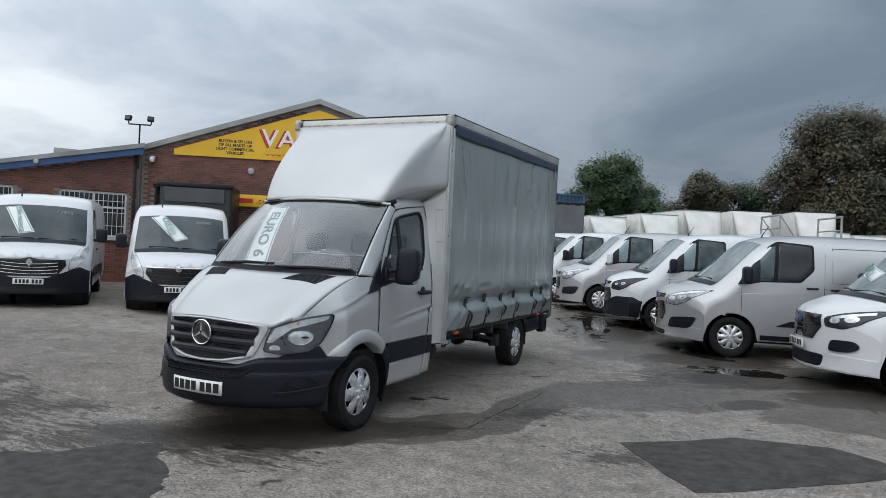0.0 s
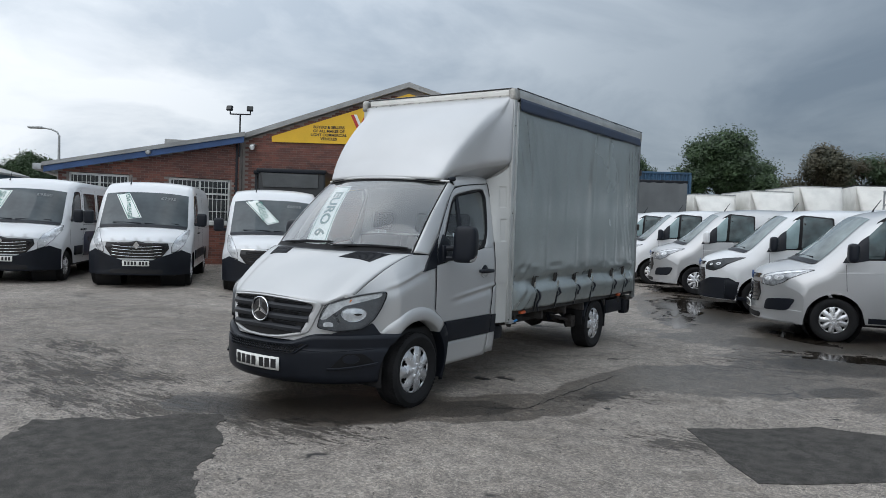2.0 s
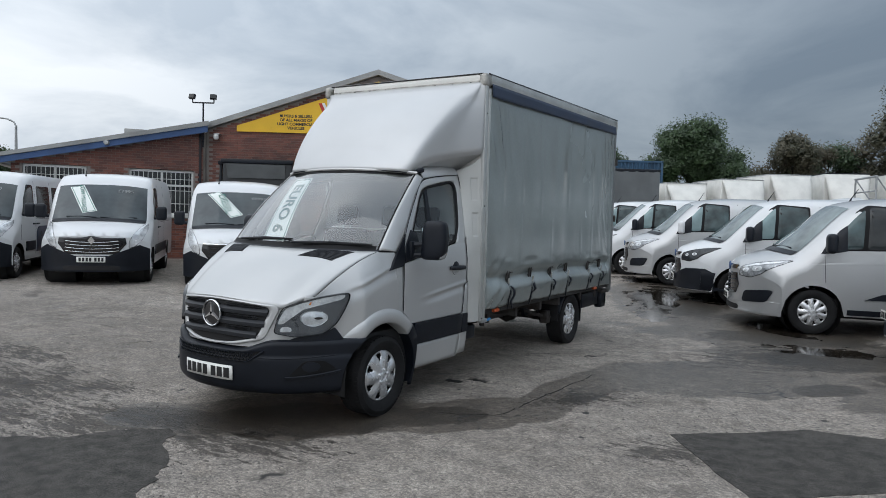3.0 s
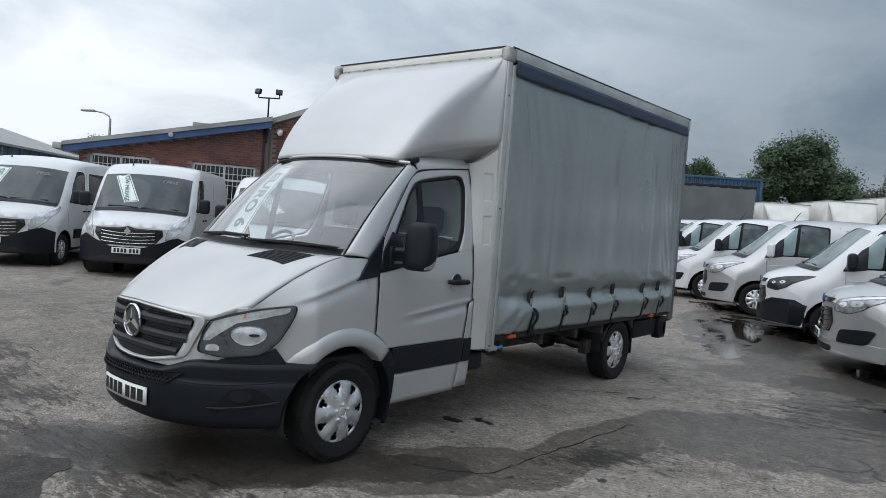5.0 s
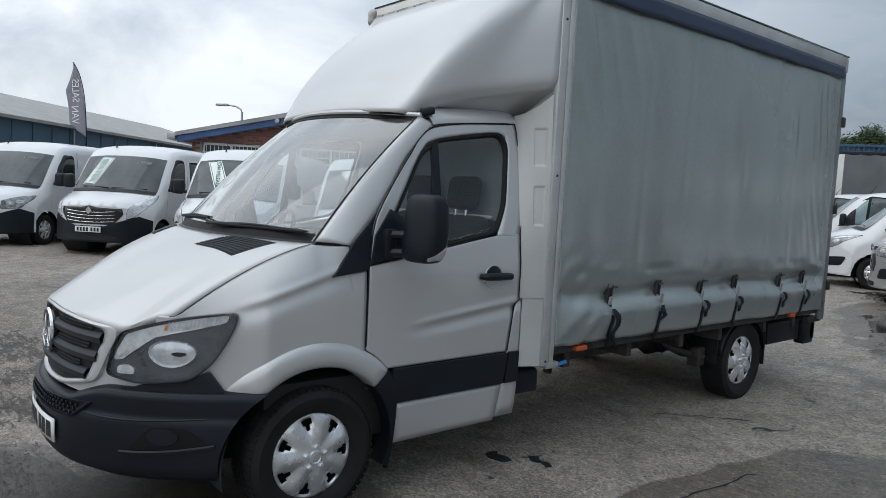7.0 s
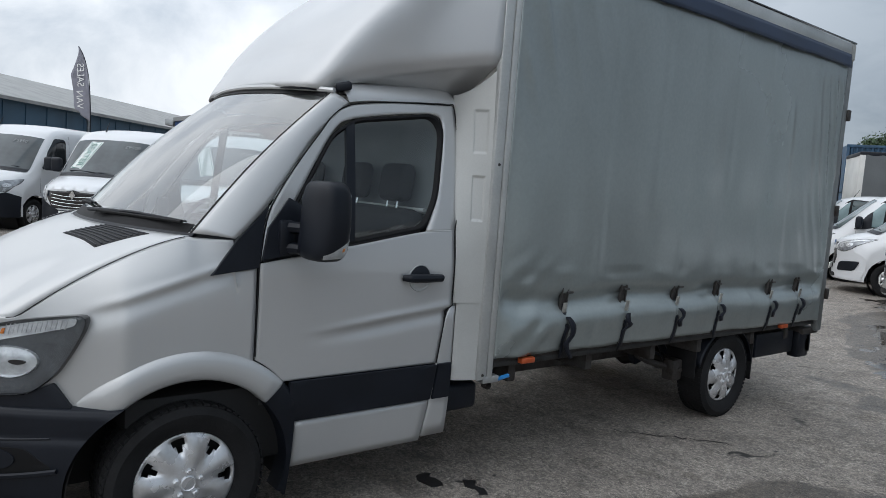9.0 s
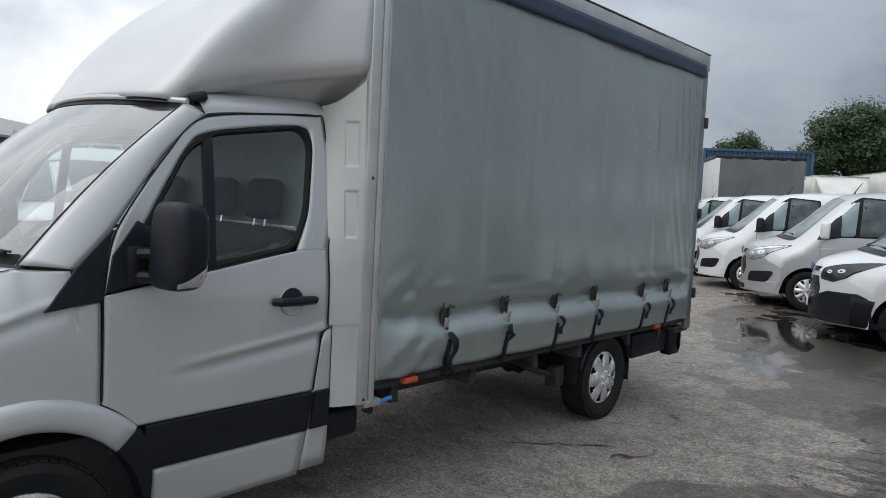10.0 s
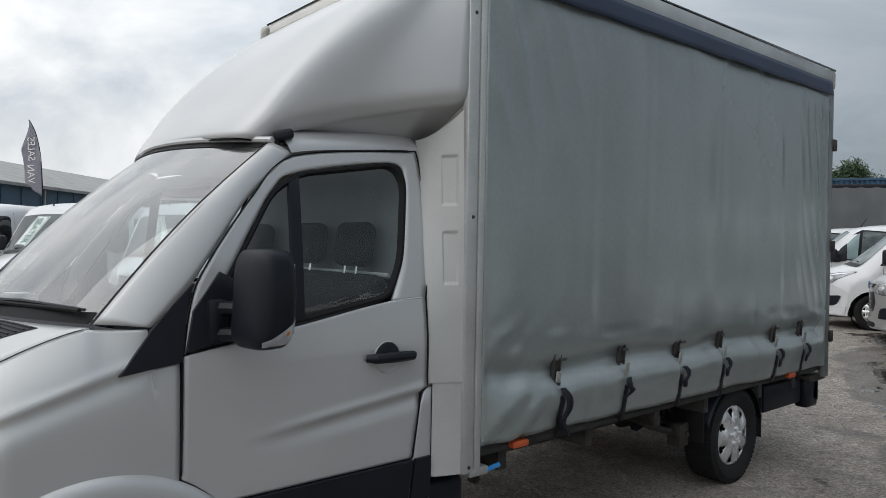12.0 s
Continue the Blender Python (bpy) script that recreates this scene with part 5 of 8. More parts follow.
    for sg in (-1, 1):
        ol = spec["lamp"] if sg > 0 else mirror_pts(spec["lamp"])
        hl = part("headlight", patch(dense(rounded(ol, 0.03, 3), 0.04), fr, 0.008, 0.03, 5), spec.get("lamp_mat", LAMPBODY), v, spec.get("lamp_label", "clear headlight with a chrome reflector"))
        ca = sum(a for a, b in ol) / len(ol)
        cb = sum(b for a, b in ol) / len(ol)
        part("lamp_rim", patch(dense(rounded([(ca + (a - ca) * 1.03, cb + (b - cb) * 1.05) for a, b in ol], 0.03, 3), 0.04), fr, 0.005, 0.03, 5), GLOSSBLK, hl)
        for dx, dz, r in spec["bulbs"]:
            ring = [(ca + sg * dx + r * math.cos(k * 0.393), cb + dz + r * 0.8 * math.sin(k * 0.393)) for k in range(16)]
            rf = part("reflector", patch(ring if sg > 0 else ring[::-1], fr, 0.013, 0.008, 3), REFLECT, hl, "bright reflector bowl")
            part("bulb", patch([(ca + sg * dx + (a - ca - sg * dx) * 0.35, cb + dz + (b - cb - dz) * 0.35) for a, b in (ring if sg > 0 else ring[::-1])], fr, 0.019, 0.008, 2), spec.get("bulb_mat", DASH), rf)
        if spec.get("lamp_strip"):
            st = spec["lamp_strip"] if sg > 0 else mirror_pts(spec["lamp_strip"])
            part("indicator_strip", patch(dense(st, 0.04), fr, 0.014, 0.008, 3), REFLECT, hl, "bright upper strip")
    if spec.get("plate"):
        p, q = fr(0, spec["plate"])
        pl = part("number_plate", box((-0.26, p[1] - 0.062, p[2] - 0.056), (0.26, p[1] - 0.045, p[2] + 0.056), 0.004), PLATE, v, "white number plate")
        for k in range(7):
            x = -0.20 + 0.063 * k + (0.03 if k > 3 else 0)
            part("plate_bar", box((x - 0.02, p[1] - 0.0655, p[2] - 0.038), (x + 0.02, p[1] - 0.0625, p[2] + 0.038)), INK, pl)
    for a in S.arches:
        for sg in (-1, 1):
            wr = spec.get("wheel_r", 0.335)
            wheel(v, sg * (S.wmax - 0.13), a, wr, 0.215, sg, spokes=spec.get("spokes", 7), n=30, rim_r=wr * 0.62)
    ax = spec.get("aerial_x", 0.0)
    az = S.top(spec["aerial"])[0] - 0.02
    part("aerial", tube([(ax, spec["aerial"], az), (ax, spec["aerial"] + 0.02, az + 0.06), (ax, spec["aerial"] + 0.12, az + 0.22)], [0.022, 0.010, 0.005], 6), BLACK, v)
    for sg in (-1, 1):
        part("tail_light", box((sg * (S.wmax - 0.14) - 0.06, length - 0.02, 0.9), (sg * (S.wmax - 0.14) + 0.06, length + 0.02, 1.4), 0.015), REDLENS, v)
    return v


# large high-roof vans in front of the workshop
BIG = Shell([(0.0, 1.00, 0.76, 0.05, 0.60), (0.06, 1.07, 0.80, 0.05, 0.56), (0.30, 1.17, 0.84, 0.05, 0.46), (0.62, 1.27, 0.91, 0.05, 0.34), (0.70, 1.30, 0.93, 0.05, 0.32), (1.28, 1.95, 0.90, 0.05, 0.20),
             (1.40, 2.06, 0.895, 0.06, 0.17), (1.60, 2.20, 0.89, 0.06, 0.13), (1.95, 2.29, 0.885, 0.06, 0.08), (2.6, 2.33, 0.885, 0.07, 0.0), (5.4, 2.33, 0.885, 0.07, 0.0), (5.55, 2.28, 0.87, 0.07, 0.0)],
            1.03, 1.25, 0.075, 0.6, 3.0, (0.98, 4.3), 0.42, 0.36, 0.30, 0.24)
BIG_SPEC = dict(
    screen=(0.73, 1.38, 0.97, 0.96), asp=1.25,
    windows=[([(1.20, 1.34), (1.98, 1.34), (2.02, 1.42), (2.02, 1.97), (1.95, 2.02), (1.66, 2.02), (1.42, 1.74)], TINT)],
    seams=[(1.14, 0.80, 1.14, 1.30), (2.14, 0.45, 2.14, 2.10), (3.35, 0.45, 3.35, 2.10), (2.14, 1.25, 5.4, 1.25)],
    trims=[[(1.45, 0.55), (3.8, 0.55), (3.8, 0.76), (1.45, 0.76)]],
    handles=[(2.02, 1.14), (2.28, 1.14)], mirror=(1.24, 1.43), mirror_h=0.15,
    bumper=[[(-1.00, 0.28), (1.00, 0.28), (1.01, 0.72), (0.84, 0.81), (0.66, 0.70), (0.48, 0.60), (-0.48, 0.60), (-0.66, 0.70), (-0.84, 0.81), (-1.01, 0.72)]],
    front_extra=[([(-0.52, 0.32), (0.52, 0.32), (0.50, 0.40), (-0.50, 0.40)], DARK)],
    grille=[(-0.46, 0.63), (0.46, 0.63), (0.62, 0.84), (0.60, 0.955), (0.16, 0.965), (0, 1.00), (-0.16, 0.965), (-0.60, 0.955), (-0.62, 0.84)],
    bars=[0.67, 0.735, 0.80, 0.865], bar_half=0.48, badge=0.905, diamond=True,
    lamp=[(0.66, 0.75), (0.78, 0.79), (0.90, 0.94), (0.955, 1.12), (0.94, 1.24), (0.86, 1.20), (0.75, 1.06), (0.67, 0.90)], bulbs=[(-0.045, -0.10, 0.050), (0.025, 0.02, 0.052), (0.075, 0.13, 0.036)],
    bulb_mat=CAPSIL, plate=0.53, aerial=1.72, aerial_x=-0.42, spokes=7, lamp_mat=REFLECT)


def big_van(u, v, turn, label, word=None, poster=None, price=None, extra=None, paint=WHITE):
    sp = dict(BIG_SPEC)
    if word:
        sp["poster"] = (word, *poster, None)
    sp["price"] = price
    if extra:
        sp.update(extra)
    return van("panel_van", label, BIG, 5.55, sp, paint, YARD @ pose(u, v, rise(u, v), 0, 0, turn), "vans before the workshop")


NAVYPAINT = mat("navy_paint", (0.012, 0.02, 0.06), 0.3, var=0.1, coat=0.4)
big_van(-6.75, 14.35, 16, "white high-roof panel van with a poster in its windscreen", "LOW MILEAGE", (0.30, 0.56, 18), "£7995")
big_van(-9.62, 14.30, 14, "white minibus van with rear side windows and a poster", "SEATER", (0.25, 0.52, -8), "£9500",
        dict(windows=BIG_SPEC["windows"] + [([(2.28, 1.36), (3.25, 1.36), (3.25, 2.00), (2.28, 2.00)], TINT), ([(3.5, 1.36), (5.0, 1.36), (5.0, 2.00), (3.5, 2.00)], TINT)],
             panels=[([(2.2, 0.50), (3.8, 0.50), (3.8, 1.08), (2.35, 1.08), (2.2, 0.96)], NAVYPAINT)], trims=[[(1.45, 0.55), (2.1, 0.55), (2.1, 0.76), (1.45, 0.76)]]))
big_van(-4.00, 14.55, 13, "white high-roof panel van with a diesel poster", "DIESEL", (0.36, 0.62, 28), "£6995",
        dict(diamond=False, bars=[0.70, 0.78, 0.86], bar_mat=GRILLE, chrome_bar=0.965, badge=0.945, badge_mat=CHROME, badge_label="plain chrome round badge"))
big_van(-12.6, 14.15, 14, "white panel van with a wide black bumper and slim grille", None, None, "£5990",
        dict(diamond=False, badge=None, bars=[0.78, 0.86], bar_mat=GRILLE, grille=[(-0.50, 0.74), (0.50, 0.74), (0.56, 0.92), (-0.56, 0.92)],
             lamp=[(0.58, 0.80), (0.86, 0.82), (0.955, 0.98), (0.95, 1.09), (0.80, 1.05), (0.60, 0.97)], bulbs=[(-0.07, -0.03, 0.055), (0.05, 0.0, 0.050)], lamp_mat=LAMPBODY))
big_van(-17.0, 14.45, 14, "white high-roof panel van", None, None, None, dict(diamond=False, badge=None))

# medium vans in the side row
MID = Shell([(0.0, 0.93, 0.66, 0.05, 0.62), (0.05, 1.01, 0.70, 0.05, 0.58), (0.16, 1.08, 0.74, 0.05, 0.52), (0.40, 1.175, 0.79, 0.05, 0.42), (0.62, 1.25, 0.83, 0.05, 0.36),
             (1.30, 1.85, 0.79, 0.05, 0.22), (1.48, 1.965, 0.78, 0.06, 0.18), (1.75, 2.03, 0.78, 0.06, 0.12), (2.1, 2.065, 0.78, 0.07, 0.05), (2.7, 2.075, 0.78, 0.07, 0.0),
             (4.85, 2.03, 0.78, 0.07, 0.0), (5.0, 1.98, 0.77, 0.07, 0.0)],
            0.985, 1.20, 0.17, 0.6, 2.8, (1.05, 3.98), 0.405, 0.30, 0.24, 0.26)
SAIL = [(0.85, 1.185), (1.30, 1.225), (1.46, 1.26), (1.46, 1.64), (1.28, 1.49)]
FRONT_GLASS = [(1.44, 1.285), (1.665, 1.295), (1.70, 1.885), (1.60, 1.79), (1.44, 1.61)]
REAR_GLASS = [(1.725, 1.295), (2.07, 1.31), (2.255, 1.50), (2.25, 1.87), (1.80, 1.915), (1.755, 1.895)]
GLASSHOUSE = [(1.36, 1.262), (2.09, 1.285), (2.285, 1.49), (2.28, 1.90), (1.74, 1.945), (1.60, 1.86), (1.36, 1.585)]
MID_SPEC = dict(
    screen=(0.63, 1.42, 0.97, 0.95), screen_mat=SKYSCREEN, asp=1.1,
    glasshouse=GLASSHOUSE, windows=[(FRONT_GLASS, TINTGREEN), (REAR_GLASS, TEALDARK)],
    seams=[(1.20, 0.78, 1.17, 1.19), (2.43, 0.42, 2.45, 1.92), (3.45, 0.42, 3.45, 1.90), (2.45, 1.20, 4.85, 1.19), (2.56, 1.30, 2.56, 1.86), (2.56, 1.86, 3.36, 1.86), (3.36, 1.30, 3.36, 1.86), (2.56, 1.30, 3.36, 1.30)],
    creases=[(0.86, 1.06, 2.42, 1.11), (2.46, 1.11, 4.8, 1.10)],
    trims=[SAIL, [(1.72, 0.555), (2.10, 0.555), (2.10, 0.66), (1.95, 0.65)], [(1.50, 0.32), (3.5, 0.32), (3.5, 0.40), (1.50, 0.40)]],
    handles=[(2.26, 1.20), (2.62, 1.19)], mirror=(1.26, 1.34), mirror_h=0.145,
    bumper=[[(-0.95, 0.26), (0.95, 0.26), (0.97, 0.44), (0.62, 0.47), (0.55, 0.42), (-0.55, 0.42), (-0.62, 0.47), (-0.97, 0.44)]],
    front_extra=[([(-0.50, 0.27), (0.50, 0.27), (0.48, 0.35), (-0.48, 0.35)], DARK), ([(0.56, 0.41), (0.86, 0.43), (0.925, 0.63), (0.80, 0.615), (0.60, 0.585)], BLACK), ([(-0.86, 0.43), (-0.56, 0.41), (-0.60, 0.585), (-0.80, 0.615), (-0.925, 0.63)], BLACK)],
    grille=[(-0.40, 0.52), (0.40, 0.52), (0.47, 0.66), (0.42, 0.84), (-0.42, 0.84), (-0.47, 0.66)],
    upper_grille=[(-0.40, 0.905), (0.40, 0.905), (0.42, 0.965), (-0.42, 0.965)],
    bars=[0.57, 0.64, 0.71, 0.78], bar_half=0.38, bar_mat=GRILLE, badge=0.935, wheel_r=0.335, diamond=False,
    lamp=[(0.47, 0.815), (0.68, 0.795), (0.79, 0.855), (0.86, 0.975), (0.895, 1.085), (0.83, 1.075), (0.66, 1.025), (0.49, 0.955)], bulbs=[(-0.11, -0.045, 0.048), (0.02, -0.015, 0.052)], bulb_mat=CAPSIL,
    lamp_strip=[(0.53, 0.950), (0.68, 1.005), (0.82, 1.055), (0.870, 1.068), (0.850, 1.035), (0.72, 0.985), (0.54, 0.925)],
    plate=0.46, aerial=1.70, spokes=9)
SILVERVAN = mat("silver_van_paint", (0.50, 0.505, 0.51), 0.34, 0.55, var=0.05, scale=1.0, fine=300, coat=0.6, rvar=0.05)
WHITE_BUMP = dict(bumper_mat=WHITE, bumper_label="white painted bumper")
SIL_BUMP = dict(bumper_mat=SILVERVAN, bumper_label="silver painted bumper")


def mid_van(u, v, turn, label, paint, extra):
    sp = dict(MID_SPEC)
    sp.update(extra)
    w = pose(u, v, 0, 0, 0, turn) @ Vector((0.4, 1.6, 0))
    return van("panel_van", label, MID, 5.0, sp, paint, YARD @ pose(u, v, rise(w.x, w.y), 0, 0, turn), "row of vans beside the truck")


DARKLAMP = mat("smoked_lamp", (0.05, 0.055, 0.06), 0.18, 0.3, var=0.4, scale=9, fine=60)
mid_van(5.72, 8.95, -107, "white mid-size van with a broad black grille and poster", WHITE,
        dict(WHITE_BUMP, poster=("EURO 6", 0.30, 0.42, 74, None), lamp_mat=DARKLAMP, bulb_mat=CAPSIL,
             grille=[(-0.36, 0.62), (0.36, 0.62), (0.50, 0.80), (0.47, 0.955), (-0.47, 0.955), (-0.50, 0.80)], upper_grille=None, badge=0.88, bars=[0.68, 0.74, 0.80, 0.92],
             lamp=[(0.55, 0.815), (0.74, 0.80), (0.85, 0.875), (0.905, 1.00), (0.915, 1.065), (0.86, 1.06), (0.70, 1.005), (0.53, 0.93)], lamp_strip=[(0.60, 0.935), (0.74, 0.99), (0.86, 1.035), (0.875, 1.005), (0.75, 0.955), (0.62, 0.905)],
             front_extra=[([(-0.52, 0.28), (0.52, 0.28), (0.56, 0.44), (-0.56, 0.44)], BLACK), ([(0.60, 0.50), (0.80, 0.51), (0.875, 0.58), (0.83, 0.66), (0.62, 0.65)], BLACK), ([(-0.80, 0.51), (-0.60, 0.50), (-0.62, 0.65), (-0.83, 0.66), (-0.875, 0.58)], BLACK)], plate=0.54))
mid_van(4.97, 11.94, -106.8, "silver mid-size panel van with black bumper corners", SILVERVAN, dict(SIL_BUMP, windows=[(FRONT_GLASS, TEALDARK), (REAR_GLASS, TINT)]))
mid_van(5.07, 14.85, -105.3, "white mid-size van with a black bumper", WHITE,
        dict(lamp_mat=DARKLAMP, bulb_mat=DASH, lamp_strip=None, lamp_label="smoked dark headlight", bulbs=[(-0.10, -0.03, 0.030), (0.02, -0.01, 0.034)],
             bumper=[[(-0.965, 0.25), (0.965, 0.25), (0.97, 0.62), (0.90, 0.67), (0.62, 0.66), (0.50, 0.52), (-0.50, 0.52), (-0.62, 0.66), (-0.90, 0.67), (-0.97, 0.62)]], front_extra=[],
             trims=MID_SPEC["trims"] + [[(0.40, 0.27), (0.66, 0.27), (0.635, 0.46), (0.665, 0.60), (0.40, 0.635)]]))
mid_van(4.83, 17.85, -104.3, "pale silver mid-size van with white mirrors", SILVERVAN, dict(SIL_BUMP, mirror_mat=WHITE))
mid_van(4.50, 20.44, -104.5, "white mid-size van with painted bumper", WHITE, WHITE_BUMP)
mid_van(4.25, 23.2, -104.5, "white mid-size van with painted bumper", WHITE, WHITE_BUMP)
mid_van(4.05, 25.9, -104.5, "white mid-size van with painted bumper", WHITE, WHITE_BUMP)


# white box vans behind the side row: bodies with sloped fairings over the cabs
def luton(u, v, turn, h, label, rack=False):
    lt = thing("box_van", label, "van", YARD @ pose(u, v, rise(u, v), 0, 0, turn), "box vans behind the row")
    part("body", box((-1.05, 2.3, 0.7), (1.05, 6.2, h), 0.03), CREAM, lt)
    part("roof_edge", box((-1.06, 2.29, h - 0.03), (1.06, 6.21, h + 0.02), 0.01), BLACK if rack else GALV, lt, "thin roof edge trim")
    def roof(a, b):
        w = 0.86 + 0.18 * b
        x = (2 * a - 1) * w
        return (x, 1.45 + 0.85 * b ** 1.25 + 0.35 * abs(2 * a - 1) ** 5 * (1 - b), 2.15 + (h - 0.06 - 2.15) * b ** 0.8)
    solid(part("fairing", grid(roof, 16, 8), CREAM, lt), 0.03)
    part("cab", BIGCAB.skin(2.2, 30, 10, 8), WHITE, lt)
    def ws(a, b):
        y0, t = 0.76 + 0.55 * b, (2 * a - 1) * 0.95
        return BIGCAB.roof(y0, t) + BIGCAB.roof_n(y0, t) * 0.006
    part("windscreen", grid(ws, 10, 6), TINT, lt)
    for sg in (-1, 1):
        for a in (0.98, 4.9):
            wheel(lt, sg * 0.88, a, 0.335, 0.215, sg, n=24, rim_r=0.205)
    part("chassis", box((-0.6, 0.4, 0.35), (0.6, 6.0, 0.72), 0.02), DARK, lt)
    return lt


BIGCAB = Shell([(0.0, 1.10, 0.70, 0.05, 0.66), (0.30, 1.22, 0.74, 0.05, 0.50), (0.70, 1.40, 0.82, 0.06, 0.34), (1.30, 2.00, 0.80, 0.06, 0.22),
                (1.55, 2.20, 0.79, 0.07, 0.12), (2.2, 2.28, 0.80, 0.08, 0.0)], 1.0, 1.30, 0.16, 0.6, 2.6, (0.98,), 0.42, 0.36, 0.30)
rl = random.Random(5)
for k, (h, turn) in enumerate(((3.18, 0), (3.34, 0), (3.56, 0), (3.88, 0), (4.05, -12), (4.12, -16), (3.15, 0), (3.05, 0), (3.12, 0))):
    luton(10.2 + 2.55 * k + 0.5 * (k == 5), 33 + 0.4 * math.sin(k * 2.1), turn, h + 0.06 * rl.random(), "white box van with a sloped roof fairing", rack=turn < 0)


# dropside truck with a ladder frame over its bed, mostly behind the row
def dropside(u, v, turn):
    t = thing("dropside_truck", "white dropside truck with a galvanised ladder frame", "truck", YARD @ pose(u, v, rise(u, v), 0, 0, turn))
    part("cab", BIGCAB.skin(2.2, 30, 10, 8), WHITE, t)
    part("chassis", box((-0.5, 0.4, 0.40), (0.5, 4.3, 0.80), 0.02), STEEL, t)
    part("bed", box((-1.0, 2.35, 0.80), (1.0, 4.35, 1.15), 0.02), GALV, t, "grey dropside bed")
    for y in (2.45, 4.15):
        for x in (-0.85, 0.85):
            part("frame_post", tube([(x * 1.08, y, 1.14), (x, y, 2.84)], 0.03, 6), GALV, t)
        part("frame_rail", tube([(-0.90, y, 2.84), (0.90, y, 2.84)], 0.03, 6), GALV, t)
        part("frame_rail", tube([(-0.92, y, 2.45), (0.92, y, 2.45)], 0.022, 6), GALV, t)
    for x in (-0.85, 0.85):
        part("frame_brace", tube([(x, 2.45, 2.84), (x, 3.6, 1.14)], 0.022, 6), GALV, t)
    for sg in (-1, 1):
        for a in (0.98, 3.5):
            wheel(t, sg * 0.88, a, 0.335, 0.215, sg, n=24, rim_r=0.205)


dropside(9.7, 20.5, -105)


# curtain-sided truck standing further down the yard
def far_curtain(u, v, turn, length=2.95, h=3.72):
    t = thing("curtain_truck", "grey curtain-sided truck with pale rear doors", "truck", YARD @ pose(u, v, 0, 0, 0, turn))
    cur = mat("grey_curtain", (0.13, 0.14, 0.145), 0.5, var=0.15, scale=1.2, fine=40)
    part("body", box((-1.05, 0, 0.75), (1.05, length, h - 0.04), 0.03), CREAM, t)
    for sg in (-1, 1):
        part("curtain", grid(lambda a, b: (sg * (1.075 + 0.006 * math.sin(a * 40)), 0.02 + (length - 0.16) * a, 0.76 + (h - 0.86) * b), 60, 6), cur, t, "plain grey curtain")
        part("rear_post", box((sg * 1.05 - 0.03, length - 0.16, 0.75), (sg * 1.05 + 0.03, length + 0.01, h - 0.1), 0.01), CREAM, t)
    part("roof_rail", box((-1.08, -0.02, h - 0.14), (1.08, length + 0.02, h), 0.03), BLACK, t, "dark roof rail")
    part("cab", BIGCAB.skin(2.2, 30, 10, 8), WHITE, t).matrix_local = pose(0, -2.25, 0)
    part("chassis", box((-0.5, -1.6, 0.4), (0.5, length - 0.2, 0.75), 0.02), STEEL, t)
    for sg in (-1, 1):
        for a in (-1.27, length - 1.1):
            wheel(t, sg * 0.9, a, 0.345, 0.22, sg, n=24)
    return t


far_curtain(9.55, 31.0, 90, h=3.86)


# ==== the silver curtain-sided truck ====
truck = thing("curtain_truck", "silver curtain-sided truck with a roof fairing and black bumper", "truck")
AXF, AXR, TYRE = 1.0, 5.325, 0.345
BOX_Y0, BOX_Y1, BOX_X, BOX_Z0, BOX_Z1 = 2.565, 6.79, 1.05, 0.64, 3.18
GAPB = 0.004


def roof_rise(y):
    """The box's roof climbs a little towards the rear."""
    return 0.030 + 0.008 * (y - BOX_Y0)


def raised(ob):
    for vv in ob.data.vertices:
        vv.co.z += roof_rise(vv.co.y)
    return ob


def plan(x):
    return 0.2 * (abs(x) / 0.6) ** 2.6


def xplan(y):
    return min(0.985, 0.6 * (max(y, 1e-5) / 0.2) ** (1 / 2.6))


def sidex(z):
    t = max(0.0, z - 1.25)
    return 0.985 - 0.17 * (t / 0.9) ** 1.35 - 0.03 * (max(0.0, 0.60 - z) / 0.3) ** 2


def door_x(y, z):
    """Flank of the cab with the scooped crease along the door."""
    crease = 0.97 + 0.09 * (y - 1.55) / 0.8
    d = z - crease
    amt = smooth01((y - 1.45) / 0.5)
    return sidex(z) + amt * (0.011 * math.exp(-(d / 0.018) ** 2) - 0.013 * math.exp(-((d + 0.040) / 0.034) ** 2))


def path(keys, per=6, r=0.0):
    """Open polyline through the keys with the same count of points for every stretch, corners eased."""
    out = []
    n = len(keys)
    for i in range(n - 1):
        p0, p1, p2, p3 = (Vector(keys[max(0, i - 1)]), Vector(keys[i]), Vector(keys[i + 1]), Vector(keys[min(n - 1, i + 2)]))
        for k in range(per):
            t = k / per
            lin = p1.lerp(p2, t)
            cat = 0.5 * ((2 * p1) + (p2 - p0) * t + (2 * p0 - 5 * p1 + 4 * p2 - p3) * t * t + (3 * p1 - p0 - 3 * p2 + p3) * t ** 3)
            out.append(lin.lerp(cat, r))
    out.append(Vector(keys[-1]))
    return out


def band(A, B, nv, lay, bm=None):
    """Sheet between two paths of equal count; lay(point2d, b) gives the place."""
    bm = bm or bmesh.new()
    rows = [[bm.verts.new(lay(a.lerp(b, j / nv), j / nv)) for j in range(nv + 1)] for a, b in zip(A, B)]
    for r0, r1 in zip(rows, rows[1:]):
        for j in range(nv):
            bm.faces.new((r0[j], r1[j], r1[j + 1], r0[j + 1]))
    return bm


# -- cab centre: hood, windscreen, roof
def hood_front(x):
    a = abs(x)
    return 1.045 - 0.05 * (a / 0.56) ** 2 if a < 0.56 else 0.995 + 0.075 * smooth01((a - 0.56) / 0.16)


